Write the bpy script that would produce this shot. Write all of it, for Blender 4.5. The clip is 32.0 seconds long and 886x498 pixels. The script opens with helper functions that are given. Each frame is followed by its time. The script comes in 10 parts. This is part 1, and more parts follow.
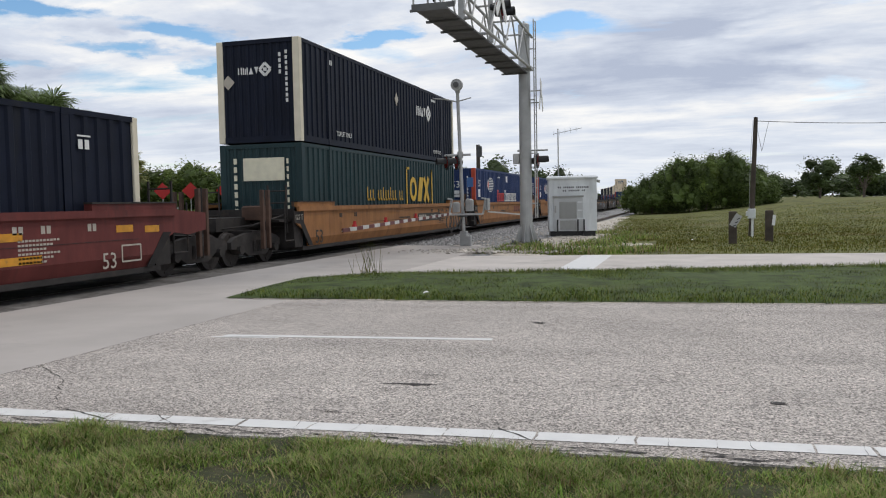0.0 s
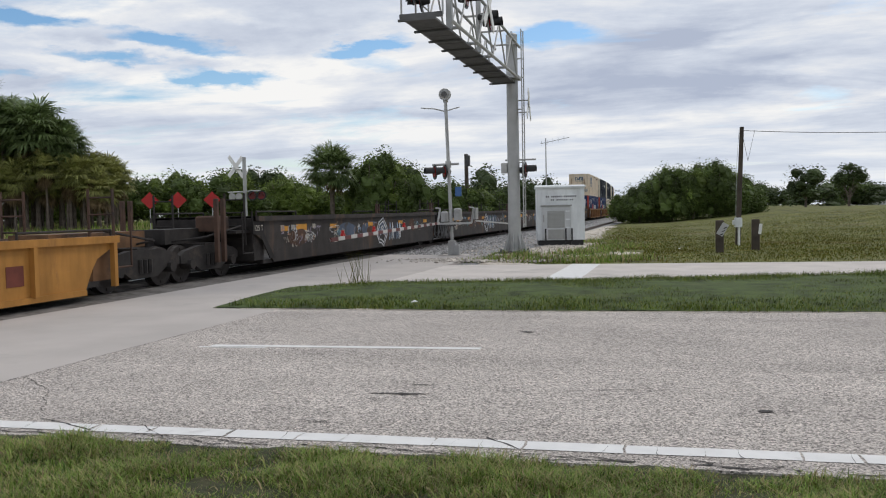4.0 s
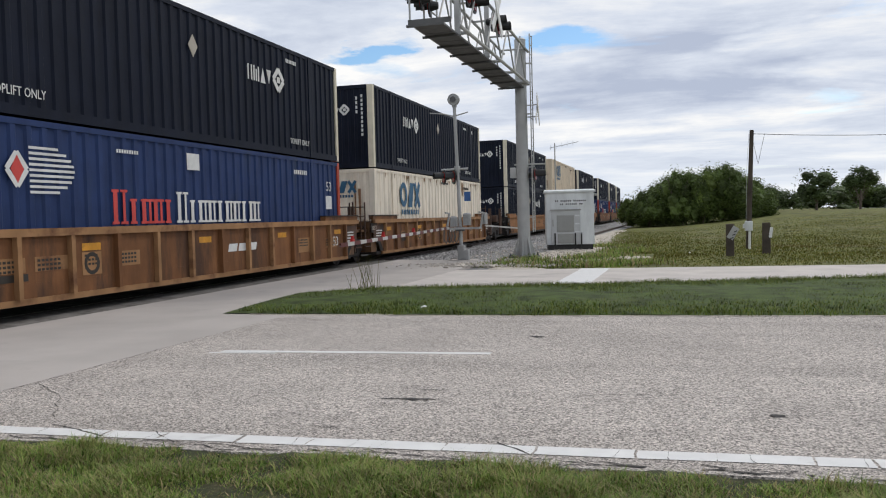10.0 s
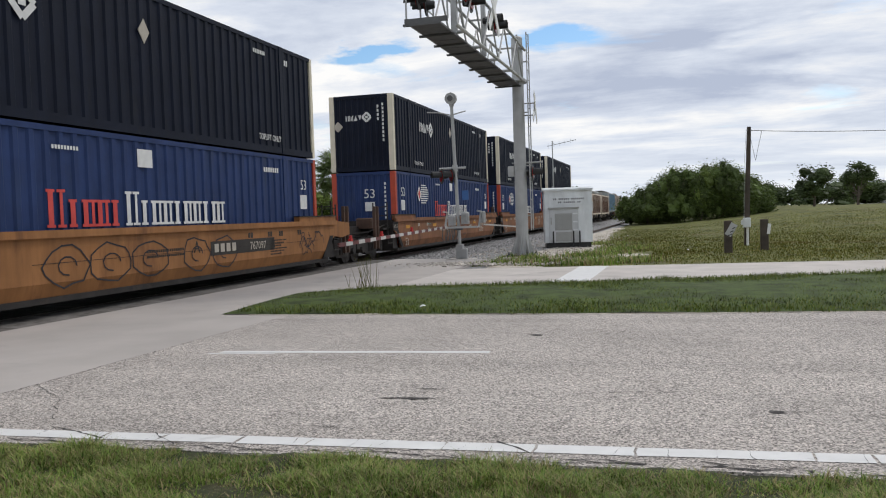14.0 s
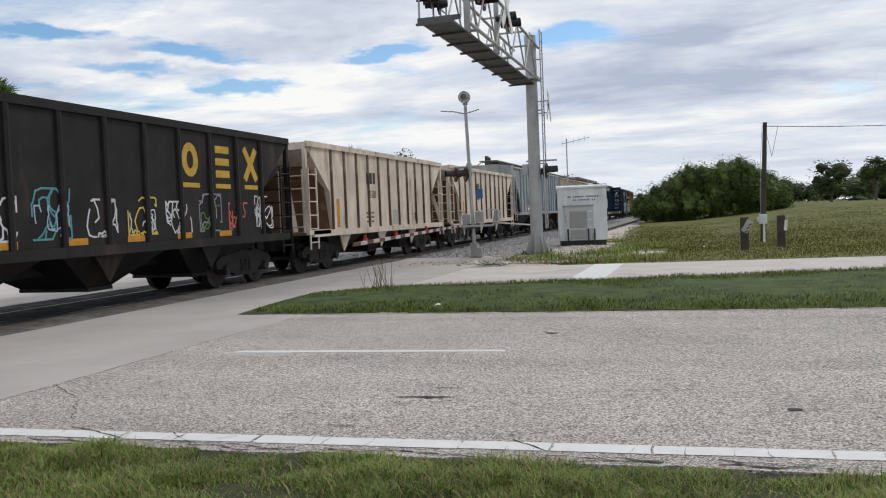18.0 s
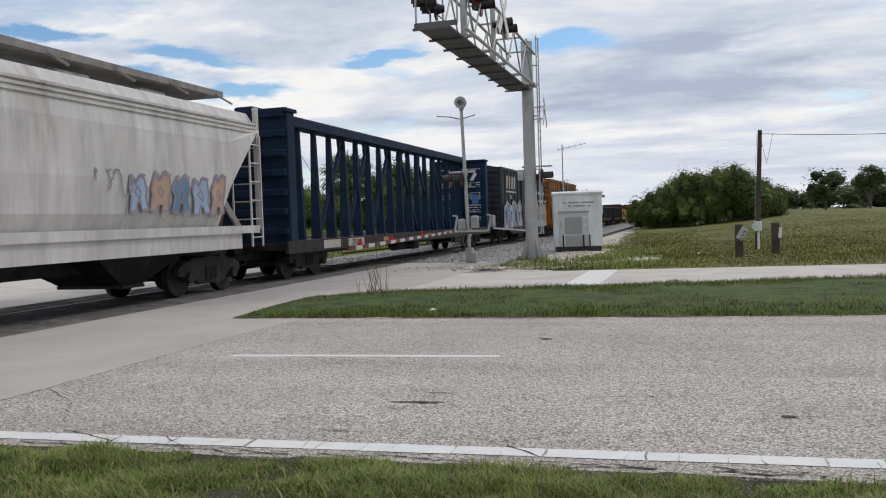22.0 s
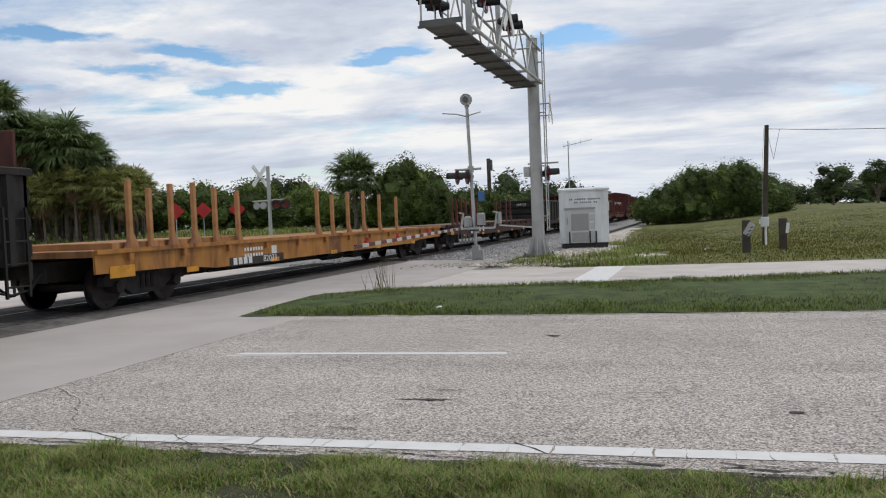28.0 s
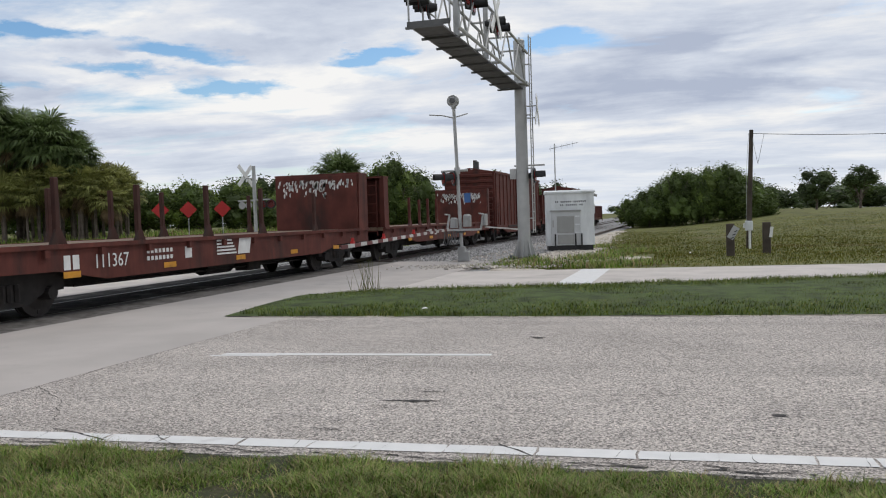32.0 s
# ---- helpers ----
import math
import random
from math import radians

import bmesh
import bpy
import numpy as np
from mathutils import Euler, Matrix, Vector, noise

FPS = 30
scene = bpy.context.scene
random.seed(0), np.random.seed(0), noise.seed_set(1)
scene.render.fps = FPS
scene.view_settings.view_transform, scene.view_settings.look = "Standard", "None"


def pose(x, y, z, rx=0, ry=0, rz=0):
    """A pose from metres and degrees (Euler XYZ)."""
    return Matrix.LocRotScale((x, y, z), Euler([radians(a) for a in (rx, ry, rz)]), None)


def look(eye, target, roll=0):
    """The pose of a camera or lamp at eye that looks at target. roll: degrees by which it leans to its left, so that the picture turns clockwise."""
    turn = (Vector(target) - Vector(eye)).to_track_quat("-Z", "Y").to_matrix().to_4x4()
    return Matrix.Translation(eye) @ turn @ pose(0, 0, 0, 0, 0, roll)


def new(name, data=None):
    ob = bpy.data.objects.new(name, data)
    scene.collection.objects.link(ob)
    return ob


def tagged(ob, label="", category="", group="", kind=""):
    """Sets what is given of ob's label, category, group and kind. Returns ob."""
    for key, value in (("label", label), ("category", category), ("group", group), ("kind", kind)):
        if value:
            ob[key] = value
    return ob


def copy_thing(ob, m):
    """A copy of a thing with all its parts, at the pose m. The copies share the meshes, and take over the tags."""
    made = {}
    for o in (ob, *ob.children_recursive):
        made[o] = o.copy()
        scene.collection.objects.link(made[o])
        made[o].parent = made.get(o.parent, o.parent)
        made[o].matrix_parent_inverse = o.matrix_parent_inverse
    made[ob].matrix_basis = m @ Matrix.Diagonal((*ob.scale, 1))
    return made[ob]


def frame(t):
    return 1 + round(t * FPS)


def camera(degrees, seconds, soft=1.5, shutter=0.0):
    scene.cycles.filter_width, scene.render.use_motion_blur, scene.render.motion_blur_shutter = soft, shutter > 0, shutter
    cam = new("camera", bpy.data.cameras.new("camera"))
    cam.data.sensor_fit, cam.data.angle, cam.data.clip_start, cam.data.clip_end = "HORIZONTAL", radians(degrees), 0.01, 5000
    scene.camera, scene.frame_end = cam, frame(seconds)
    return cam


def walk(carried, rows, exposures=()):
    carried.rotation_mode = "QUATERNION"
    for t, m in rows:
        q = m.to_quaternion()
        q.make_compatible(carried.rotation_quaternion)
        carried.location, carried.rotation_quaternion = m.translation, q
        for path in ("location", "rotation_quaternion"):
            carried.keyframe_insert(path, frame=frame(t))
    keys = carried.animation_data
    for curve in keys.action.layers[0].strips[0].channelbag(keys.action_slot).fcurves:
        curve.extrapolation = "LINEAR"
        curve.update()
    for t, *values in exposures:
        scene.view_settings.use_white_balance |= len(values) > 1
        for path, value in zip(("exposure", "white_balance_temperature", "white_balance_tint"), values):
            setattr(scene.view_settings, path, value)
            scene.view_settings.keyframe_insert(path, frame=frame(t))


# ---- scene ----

# ---- camera: held by hand on the grass verge, turning slightly ----
EYE = (0.0, 0.0, 1.477)


def aim(yaw, pitch, roll):
    """The pose of the camera at EYE: yaw to the left from +y, pitch up, roll as look()."""
    return Matrix.Translation(EYE) @ pose(0, 0, 0, 0, 0, yaw) @ pose(0, 0, 0, 90 + pitch, 0, 0) @ pose(0, 0, 0, 0, 0, roll)


PATH = [
    (0.0, 16.2, -3.22, -1.13), (0.5, 16.3, -3.37, -1.32), (1.0, 16.05, -3.39, -1.32), (1.5, 15.79, -3.33, -1.29),
    (2.0, 15.62, -3.28, -1.3), (2.5, 15.5, -3.37, -1.3), (3.0, 15.44, -3.17, -1.28), (3.5, 15.27, -2.84, -1.14),
    (5.5, 16.27, -2.26, -1.68), (6.0, 16.53, -2.5, -1.8), (6.5, 16.69, -2.65, -1.87), (7.0, 16.66, -2.55, -1.68),
    (7.5, 16.63, -2.29, -1.47), (8.0, 16.74, -2.16, -1.49), (8.5, 16.72, -2.1, -1.54), (9.0, 16.71, -2.1, -1.54),
    (9.5, 16.57, -2.13, -1.51), (10.0, 16.02, -2.23, -1.47), (10.5, 15.49, -2.22, -1.54), (11.0, 15.36, -2.18, -1.63),
    (11.5, 15.43, -2.12, -1.56), (12.0, 15.64, -2.14, -1.57), (12.5, 15.89, -2.23, -1.6), (13.0, 15.97, -2.25, -1.71),
    (13.5, 15.98, -2.28, -1.8), (14.0, 15.91, -2.3, -1.92), (14.5, 16.03, -2.24, -2.07), (16.5, 16.51, -2.3, -2.14),
    (17.0, 16.54, -2.38, -2.18), (17.5, 16.63, -2.42, -2.29), (18.0, 16.93, -2.35, -2.36), (18.5, 17.61, -2.17, -2.45),
    (19.0, 18.11, -2.07, -2.43), (19.5, 18.15, -2.09, -2.4), (20.0, 17.84, -2.1, -2.34), (20.5, 17.24, -1.97, -2.13),
    (21.0, 16.83, -1.85, -2.08), (21.5, 16.66, -1.95, -1.98), (22.0, 16.58, -2.01, -1.96), (22.5, 16.6, -1.94, -2.12),
    (23.0, 16.53, -1.91, -2.35), (23.5, 16.59, -2.11, -2.53), (24.0, 16.77, -2.31, -2.64), (24.5, 16.86, -2.42, -2.67),
    (25.0, 16.91, -2.48, -2.51), (25.5, 16.87, -2.41, -2.35), (27.5, 17.04, -2.35, -2.36), (28.0, 17.03, -2.18, -2.29),
    (28.5, 17.04, -2.04, -2.2), (29.0, 17.2, -2.06, -2.25), (29.5, 17.43, -2.15, -2.33), (30.0, 17.22, -2.09, -2.09),
    (30.5, 16.68, -1.84, -1.64), (31.0, 16.26, -1.71, -1.43), (31.5, 16.11, -1.8, -1.58), (32.0, 16.04, -2.12, -1.82)]
cam = camera(56.8, 32.0, soft=1.1)
walk(cam, [(t, aim(y, p, r)) for t, y, p, r in PATH], [(0, 0.08), (3, 0.03), (6, -0.03), (8, -0.03), (9, 0.05), (10, 0.11), (17.5, 0.1), (18.5, 0.0), (19, -0.01), (20, 0.05), (22, 0.0), (32, 0.0)])

# ---- world: broken high cloud, the sun behind it ----
SUN_AZ, SUN_EL = 40.0, 48.0      # degrees to the right of +y, and up
world = bpy.data.worlds.new("sky")
scene.world = world
world.use_nodes = True


def link_all(nt, pairs):
    for a, b in pairs:
        nt.links.new(a, b)


def build_sky(nt):
    nd = nt.nodes
    nd.clear()
    out, bg = nd.new("ShaderNodeOutputWorld"), nd.new("ShaderNodeBackground")
    sky = nd.new("ShaderNodeTexSky")
    sky.sky_type, sky.sun_disc = "NISHITA", False
    sky.sun_elevation, sky.sun_rotation = radians(SUN_EL), radians(SUN_AZ)
    sky.dust_density, sky.ozone_density, sky.air_density = 0.6, 1.4, 1.0
    tc = nd.new("ShaderNodeTexCoord")
    sep = nd.new("ShaderNodeSeparateXYZ")
    zz = nd.new("ShaderNodeMath"); zz.operation = "ADD"; zz.inputs[1].default_value = 0.10
    zc = nd.new("ShaderNodeMath"); zc.operation = "MAXIMUM"; zc.inputs[1].default_value = 0.05
    dx = nd.new("ShaderNodeMath"); dx.operation = "DIVIDE"
    dy = nd.new("ShaderNodeMath"); dy.operation = "DIVIDE"
    com = nd.new("ShaderNodeCombineXYZ")
    link_all(nt, [(tc.outputs["Generated"], sep.inputs[0]), (sep.outputs[2], zz.inputs[0]), (zz.outputs[0], zc.inputs[0]),
                  (sep.outputs[0], dx.inputs[0]), (zc.outputs[0], dx.inputs[1]), (sep.outputs[1], dy.inputs[0]), (zc.outputs[0], dy.inputs[1]),
                  (dx.outputs[0], com.inputs[0]), (dy.outputs[0], com.inputs[1])])
    # cover: where the cloud sheet closes; body: lit and shaded lumps in it
    cover = nd.new("ShaderNodeTexNoise")
    cover.inputs["Scale"].default_value, cover.inputs["Detail"].default_value, cover.inputs["Roughness"].default_value = 1.05, 11, 0.58
    cover.inputs["Distortion"].default_value = 0.35
    mp = nd.new("ShaderNodeMapping")
    mp.inputs["Location"].default_value, mp.inputs["Rotation"].default_value, mp.inputs["Scale"].default_value = (3.1, 0.4, 0), (0, 0, radians(-24)), (0.85, 1.3, 1)
    body = nd.new("ShaderNodeTexNoise")
    body.inputs["Scale"].default_value, body.inputs["Detail"].default_value, body.inputs["Roughness"].default_value = 0.95, 10, 0.6
    body.inputs["Distortion"].default_value = 0.3
    mp2 = nd.new("ShaderNodeMapping")
    mp2.inputs["Location"].default_value, mp2.inputs["Rotation"].default_value, mp2.inputs["Scale"].default_value = (7.4, 2.1, 0), (0, 0, radians(-20)), (0.75, 1.3, 1)

    def calc(op, a, b=None, c=None):
        m = nd.new("ShaderNodeMath")
        m.operation = op
        for k, v in enumerate((a, b, c)):
            if isinstance(v, (int, float)):
                m.inputs[k].default_value = v
            elif v is not None:
                nt.links.new(v, m.inputs[k])
        return m.outputs[0]

    # bearing to the right of +y and height over the horizon, in degrees, frayed by noise
    bearing = calc("MULTIPLY", calc("ARCTAN2", sep.outputs[0], sep.outputs[1]), 57.296)
    height = calc("MULTIPLY", calc("ARCSINE", sep.outputs[2]), 57.296)
    flat = nd.new("ShaderNodeCombineXYZ")
    stretch = nd.new("ShaderNodeMapping")
    stretch.inputs["Scale"].default_value = (0.17, 0.5, 1)
    fray = nd.new("ShaderNodeTexNoise")
    fray.inputs["Scale"].default_value, fray.inputs["Detail"].default_value, fray.inputs["Roughness"].default_value = 1.0, 9, 0.62
    shift = nd.new("ShaderNodeVectorMath"); shift.operation = "MULTIPLY_ADD"
    shift.inputs[1].default_value, shift.inputs[2].default_value = (9.0, 2.6, 0), (-4.5, -1.3, 0)
    ways = nd.new("ShaderNodeVectorMath"); ways.operation = "ADD"
    link_all(nt, [(bearing, flat.inputs[0]), (height, flat.inputs[1]), (flat.outputs[0], stretch.inputs[0]), (stretch.outputs[0], fray.inputs["Vector"]),
                  (fray.outputs["Color"], shift.inputs[0]), (flat.outputs[0], ways.inputs[0]), (shift.outputs[0], ways.inputs[1])])

    def banks(rows):
        """Soft long banks: bearing, height, half length, half depth, tilt, weight."""
        total = 0.0
        for az, el, ra, re, tilt, weight in rows:
            m = nd.new("ShaderNodeMapping")
            m.vector_type = "TEXTURE"
            m.inputs["Location"].default_value, m.inputs["Rotation"].default_value, m.inputs["Scale"].default_value = (az, el, 0), (0, 0, radians(tilt)), (ra, re, 1)
            ln = nd.new("ShaderNodeVectorMath"); ln.operation = "LENGTH"
            mr = nd.new("ShaderNodeMapRange"); mr.interpolation_type = "SMOOTHSTEP"
            mr.inputs["From Min"].default_value, mr.inputs["From Max"].default_value, mr.inputs["To Max"].default_value = 1.45, 0.1, weight
            link_all(nt, [(ways.outputs[0], m.inputs[0]), (m.outputs[0], ln.inputs[0]), (ln.outputs["Value"], mr.inputs[0])])
            total = calc("ADD", mr.outputs[0], total)
        return total

    gaps = banks([(-33.3, 11.35, 5.0, 0.85, -3, 1), (-36.8, 10.15, 4.2, 0.5, -3, 0.8), (-30.0, 9.15, 3.6, 0.55, 0, 0.8), (-21.0, 11.25, 3.0, 0.6, 7, 0.95), (-7.9, 11.9, 3.2, 0.8, 0, 0.7), (-42.0, 12.3, 3.6, 0.5, 0, 0.6), (-43.5, 9.0, 3.0, 0.4, 0, 0.5)])
    dark = banks([(1.5, 11.2, 8.0, 1.0, 6, 1), (0.3, 7.4, 9.0, 1.1, 1, 0.9), (-7.7, 7.5, 4.0, 0.45, 2, 0.7), (-40.0, 11.5, 4.0, 0.6, 0, 0.6), (-22.7, 7.2, 5.0, 0.6, 1, 0.9), (-27.9, 7.6, 2.6, 0.35, 0, 0.6), (-35.0, 5.2, 10.0, 1.4, 0, 0.6), (-29.0, 3.6, 7.0, 1.2, 0, 0.5), (-24.0, 12.3, 6.0, 0.7, 0, 0.5), (9.0, 6.2, 6.0, 0.6, 0, 0.5)])
    lit = banks([(-33.0, 10.65, 9.0, 0.45, -2, 0.9), (-38.5, 9.5, 6.0, 0.6, -4, 0.9), (-27.5, 8.4, 5.0, 0.7, -2, 1), (-21.0, 9.9, 5.0, 0.6, 2, 0.8), (-7.3, 10.4, 4.5, 0.45, 4, 0.7), (9.0, 8.7, 3.2, 0.8, 0, 0.7), (5.6, 7.5, 2.6, 0.5, 0, 0.6), (-2.0, 5.4, 6.0, 0.6, 0, 0.7), (-17.5, 5.9, 6.5, 0.6, 3, 0.8), (-28.0, 12.9, 5.0, 0.4, -4, 0.5)])
    # the sheet is thicker towards the sun's side
    both = calc("ADD", calc("ADD", cover.outputs[0], calc("MULTIPLY_ADD", sep.outputs[0], 0.12, 0.115)), calc("MULTIPLY", gaps, -0.38))
    ramp = nd.new("ShaderNodeValToRGB")
    ramp.color_ramp.elements[0].position, ramp.color_ramp.elements[1].position = 0.36, 0.52
    shade = calc("MULTIPLY_ADD", sep.outputs[0], -0.06, body.outputs[0])
    shade = calc("ADD", calc("MULTIPLY_ADD", lit, 0.15, shade), calc("MULTIPLY", dark, -0.12))
    shade = calc("ADD", shade, calc("MULTIPLY_ADD", fray.outputs[0], 0.26, -0.12))
    bramp = nd.new("ShaderNodeValToRGB")
    e = bramp.color_ramp.elements
    e[0].position, e[0].color = 0.32, (4.4, 4.95, 6.2, 1)
    e[1].position, e[1].color = 0.66, (9.2, 9.15, 9.05, 1)
    mid = e.new(0.49); mid.color = (6.45, 6.95, 7.9, 1)
    deep = nd.new("ShaderNodeHueSaturation")
    deep.inputs["Saturation"].default_value, deep.inputs["Value"].default_value = 1.25, 1.3
    mix = nd.new("ShaderNodeMix"); mix.data_type = "RGBA"
    # near the horizon the sheet closes to pale haze
    hz = nd.new("ShaderNodeMapRange")
    hz.inputs["From Min"].default_value, hz.inputs["From Max"].default_value = 0.11, 0.0
    mixh = nd.new("ShaderNodeMix"); mixh.data_type = "RGBA"
    mixh.inputs[7].default_value = (7.6, 8.1, 8.8, 1)
    bg.inputs[1].default_value = 0.1
    link_all(nt, [(com.outputs[0], mp.inputs[0]), (mp.outputs[0], cover.inputs["Vector"]), (both, ramp.inputs[0]),
                  (com.outputs[0], mp2.inputs[0]), (mp2.outputs[0], body.inputs["Vector"]), (shade, bramp.inputs[0]),
                  (ramp.outputs[0], mix.inputs[0]), (sky.outputs[0], deep.inputs["Color"]), (deep.outputs[0], mix.inputs[6]), (bramp.outputs[0], mix.inputs[7]),
                  (sep.outputs[2], hz.inputs[0]), (calc("MULTIPLY", hz.outputs[0], 0.75), mixh.inputs[0]),
                  (mix.outputs[2], mixh.inputs[6]), (mixh.outputs[2], bg.inputs[0]), (bg.outputs[0], out.inputs[0])])


build_sky(world.node_tree)
sun = new("sun", bpy.data.lights.new("sun", "SUN"))
sun.data.energy, sun.data.angle, sun.data.color = 1.05, radians(14), (1.0, 0.945, 0.87)
SUN_DIR = Vector((math.sin(radians(SUN_AZ)) * math.cos(radians(SUN_EL)), math.cos(radians(SUN_AZ)) * math.cos(radians(SUN_EL)), math.sin(radians(SUN_EL))))
sun.matrix_world = look(SUN_DIR * 50, (0, 0, 0))

# ---- materials ----
def surface(name, color, rough=0.6, metal=0.0, grain=8.0, vary=0.12, stain=None, stain_scale=0.8, stain_at=0.55, bump=0.15, bump_scale=40.0, spec=0.4, streak=False, island=0.0, thin=0.0, tints=()):
    """A worn surface: base colour varied at two scales, stains of a second colour, fine relief."""
    m = bpy.data.materials.new(name)
    m.use_nodes = True
    nt = m.node_tree
    nd = nt.nodes
    bs = nd["Principled BSDF"]
    bs.inputs["Roughness"].default_value, bs.inputs["Metallic"].default_value = rough, metal
    bs.inputs["Specular IOR Level"].default_value = spec * (0.6 if streak else 1.0)
    tc = nd.new("ShaderNodeTexCoord")
    n1 = nd.new("ShaderNodeTexNoise")
    n1.inputs["Scale"].default_value, n1.inputs["Detail"].default_value = grain, 5
    nt.links.new(tc.outputs["Object"], n1.inputs["Vector"])
    r1 = nd.new("ShaderNodeMapRange")
    r1.inputs["From Min"].default_value, r1.inputs["From Max"].default_value = 0.3, 0.7
    r1.inputs["To Min"].default_value, r1.inputs["To Max"].default_value = 1 - vary, 1 + vary
    nt.links.new(n1.outputs[0], r1.inputs[0])
    hsv = nd.new("ShaderNodeHueSaturation")
    hsv.inputs["Color"].default_value = (*color, 1)
    nt.links.new(r1.outputs[0], hsv.inputs["Value"])
    col = hsv.outputs[0]
    if tints:
        # each blade takes its own colour from a short list
        g = nd.new("ShaderNodeNewGeometry")
        cr = nd.new("ShaderNodeValToRGB")
        el = cr.color_ramp.elements
        el[0].color, el[1].color, el[1].position = (*tints[0], 1), (*tints[-1], 1), 1.0
        for i, c in enumerate(tints[1:-1]):
            el.new((i + 1) / (len(tints) - 1)).color = (*c, 1)
        nt.links.new(g.outputs["Random Per Island"], cr.inputs[0])
        nt.links.new(cr.outputs[0], hsv.inputs["Color"])
    if island:
        g = nd.new("ShaderNodeNewGeometry")
        ir = nd.new("ShaderNodeMapRange")
        ir.inputs["To Min"].default_value, ir.inputs["To Max"].default_value = 1 - island, 1 + island
        nt.links.new(g.outputs["Random Per Island"], ir.inputs[0])
        h2 = nd.new("ShaderNodeHueSaturation")
        nt.links.new(col, h2.inputs["Color"])
        nt.links.new(ir.outputs[0], h2.inputs["Value"])
        col = h2.outputs[0]
    if stain:
        n2 = nd.new("ShaderNodeTexNoise")
        n2.inputs["Scale"].default_value, n2.inputs["Detail"].default_value, n2.inputs["Roughness"].default_value = stain_scale, 8, 0.65
        vec = tc.outputs["Object"]
        if streak:
            mp = nd.new("ShaderNodeMapping")
            mp.inputs["Scale"].default_value = (1, 1.7, 0.4)
            nt.links.new(vec, mp.inputs[0])
            vec = mp.outputs[0]
        nt.links.new(vec, n2.inputs["Vector"])
        r2 = nd.new("ShaderNodeMapRange")
        r2.inputs["From Min"].default_value, r2.inputs["From Max"].default_value = stain_at, stain_at + 0.16
        nt.links.new(n2.outputs[0], r2.inputs[0])
        mx = nd.new("ShaderNodeMix")
        mx.data_type = "RGBA"
        mx.inputs[7].default_value = (*stain, 1)
        nt.links.new(r2.outputs[0], mx.inputs[0])
        nt.links.new(col, mx.inputs[6])
        col = mx.outputs[2]
    if streak:
        # road film and run-off: fine upright streaks
        n4, mp4, r4, h4 = nd.new("ShaderNodeTexNoise"), nd.new("ShaderNodeMapping"), nd.new("ShaderNodeMapRange"), nd.new("ShaderNodeHueSaturation")
        mp4.inputs["Scale"].default_value = (1, 1.9, 0.32)
        n4.inputs["Scale"].default_value, n4.inputs["Detail"].default_value, n4.inputs["Roughness"].default_value = 1.6, 7, 0.62
        r4.inputs["From Min"].default_value, r4.inputs["From Max"].default_value = 0.32, 0.62
        r4.inputs["To Min"].default_value, r4.inputs["To Max"].default_value = 0.76, 1.06
        nt.links.new(tc.outputs["Object"], mp4.inputs[0])
        nt.links.new(mp4.outputs[0], n4.inputs["Vector"])
        nt.links.new(n4.outputs[0], r4.inputs[0])
        nt.links.new(r4.outputs[0], h4.inputs["Value"])
        nt.links.new(col, h4.inputs["Color"])
        col = h4.outputs[0]
    nt.links.new(col, bs.inputs["Base Color"])
    if bump:
        n3 = nd.new("ShaderNodeTexNoise")
        n3.inputs["Scale"].default_value, n3.inputs["Detail"].default_value = bump_scale, 4
        nt.links.new(tc.outputs["Object"], n3.inputs["Vector"])
        b = nd.new("ShaderNodeBump")
        b.inputs["Strength"].default_value, b.inputs["Distance"].default_value = bump, 0.01
        nt.links.new(n3.outputs[0], b.inputs["Height"])
        nt.links.new(b.outputs[0], bs.inputs["Normal"])
    if thin:
        # leaves let some light through
        tr, ms = nd.new("ShaderNodeBsdfTranslucent"), nd.new("ShaderNodeMixShader")
        ms.inputs[0].default_value = thin
        nt.links.new(col, tr.inputs[0])
        nt.links.new(bs.outputs[0], ms.inputs[1])
        nt.links.new(tr.outputs[0], ms.inputs[2])
        nt.links.new(ms.outputs[0], nd["Material Output"].inputs[0])
    return m


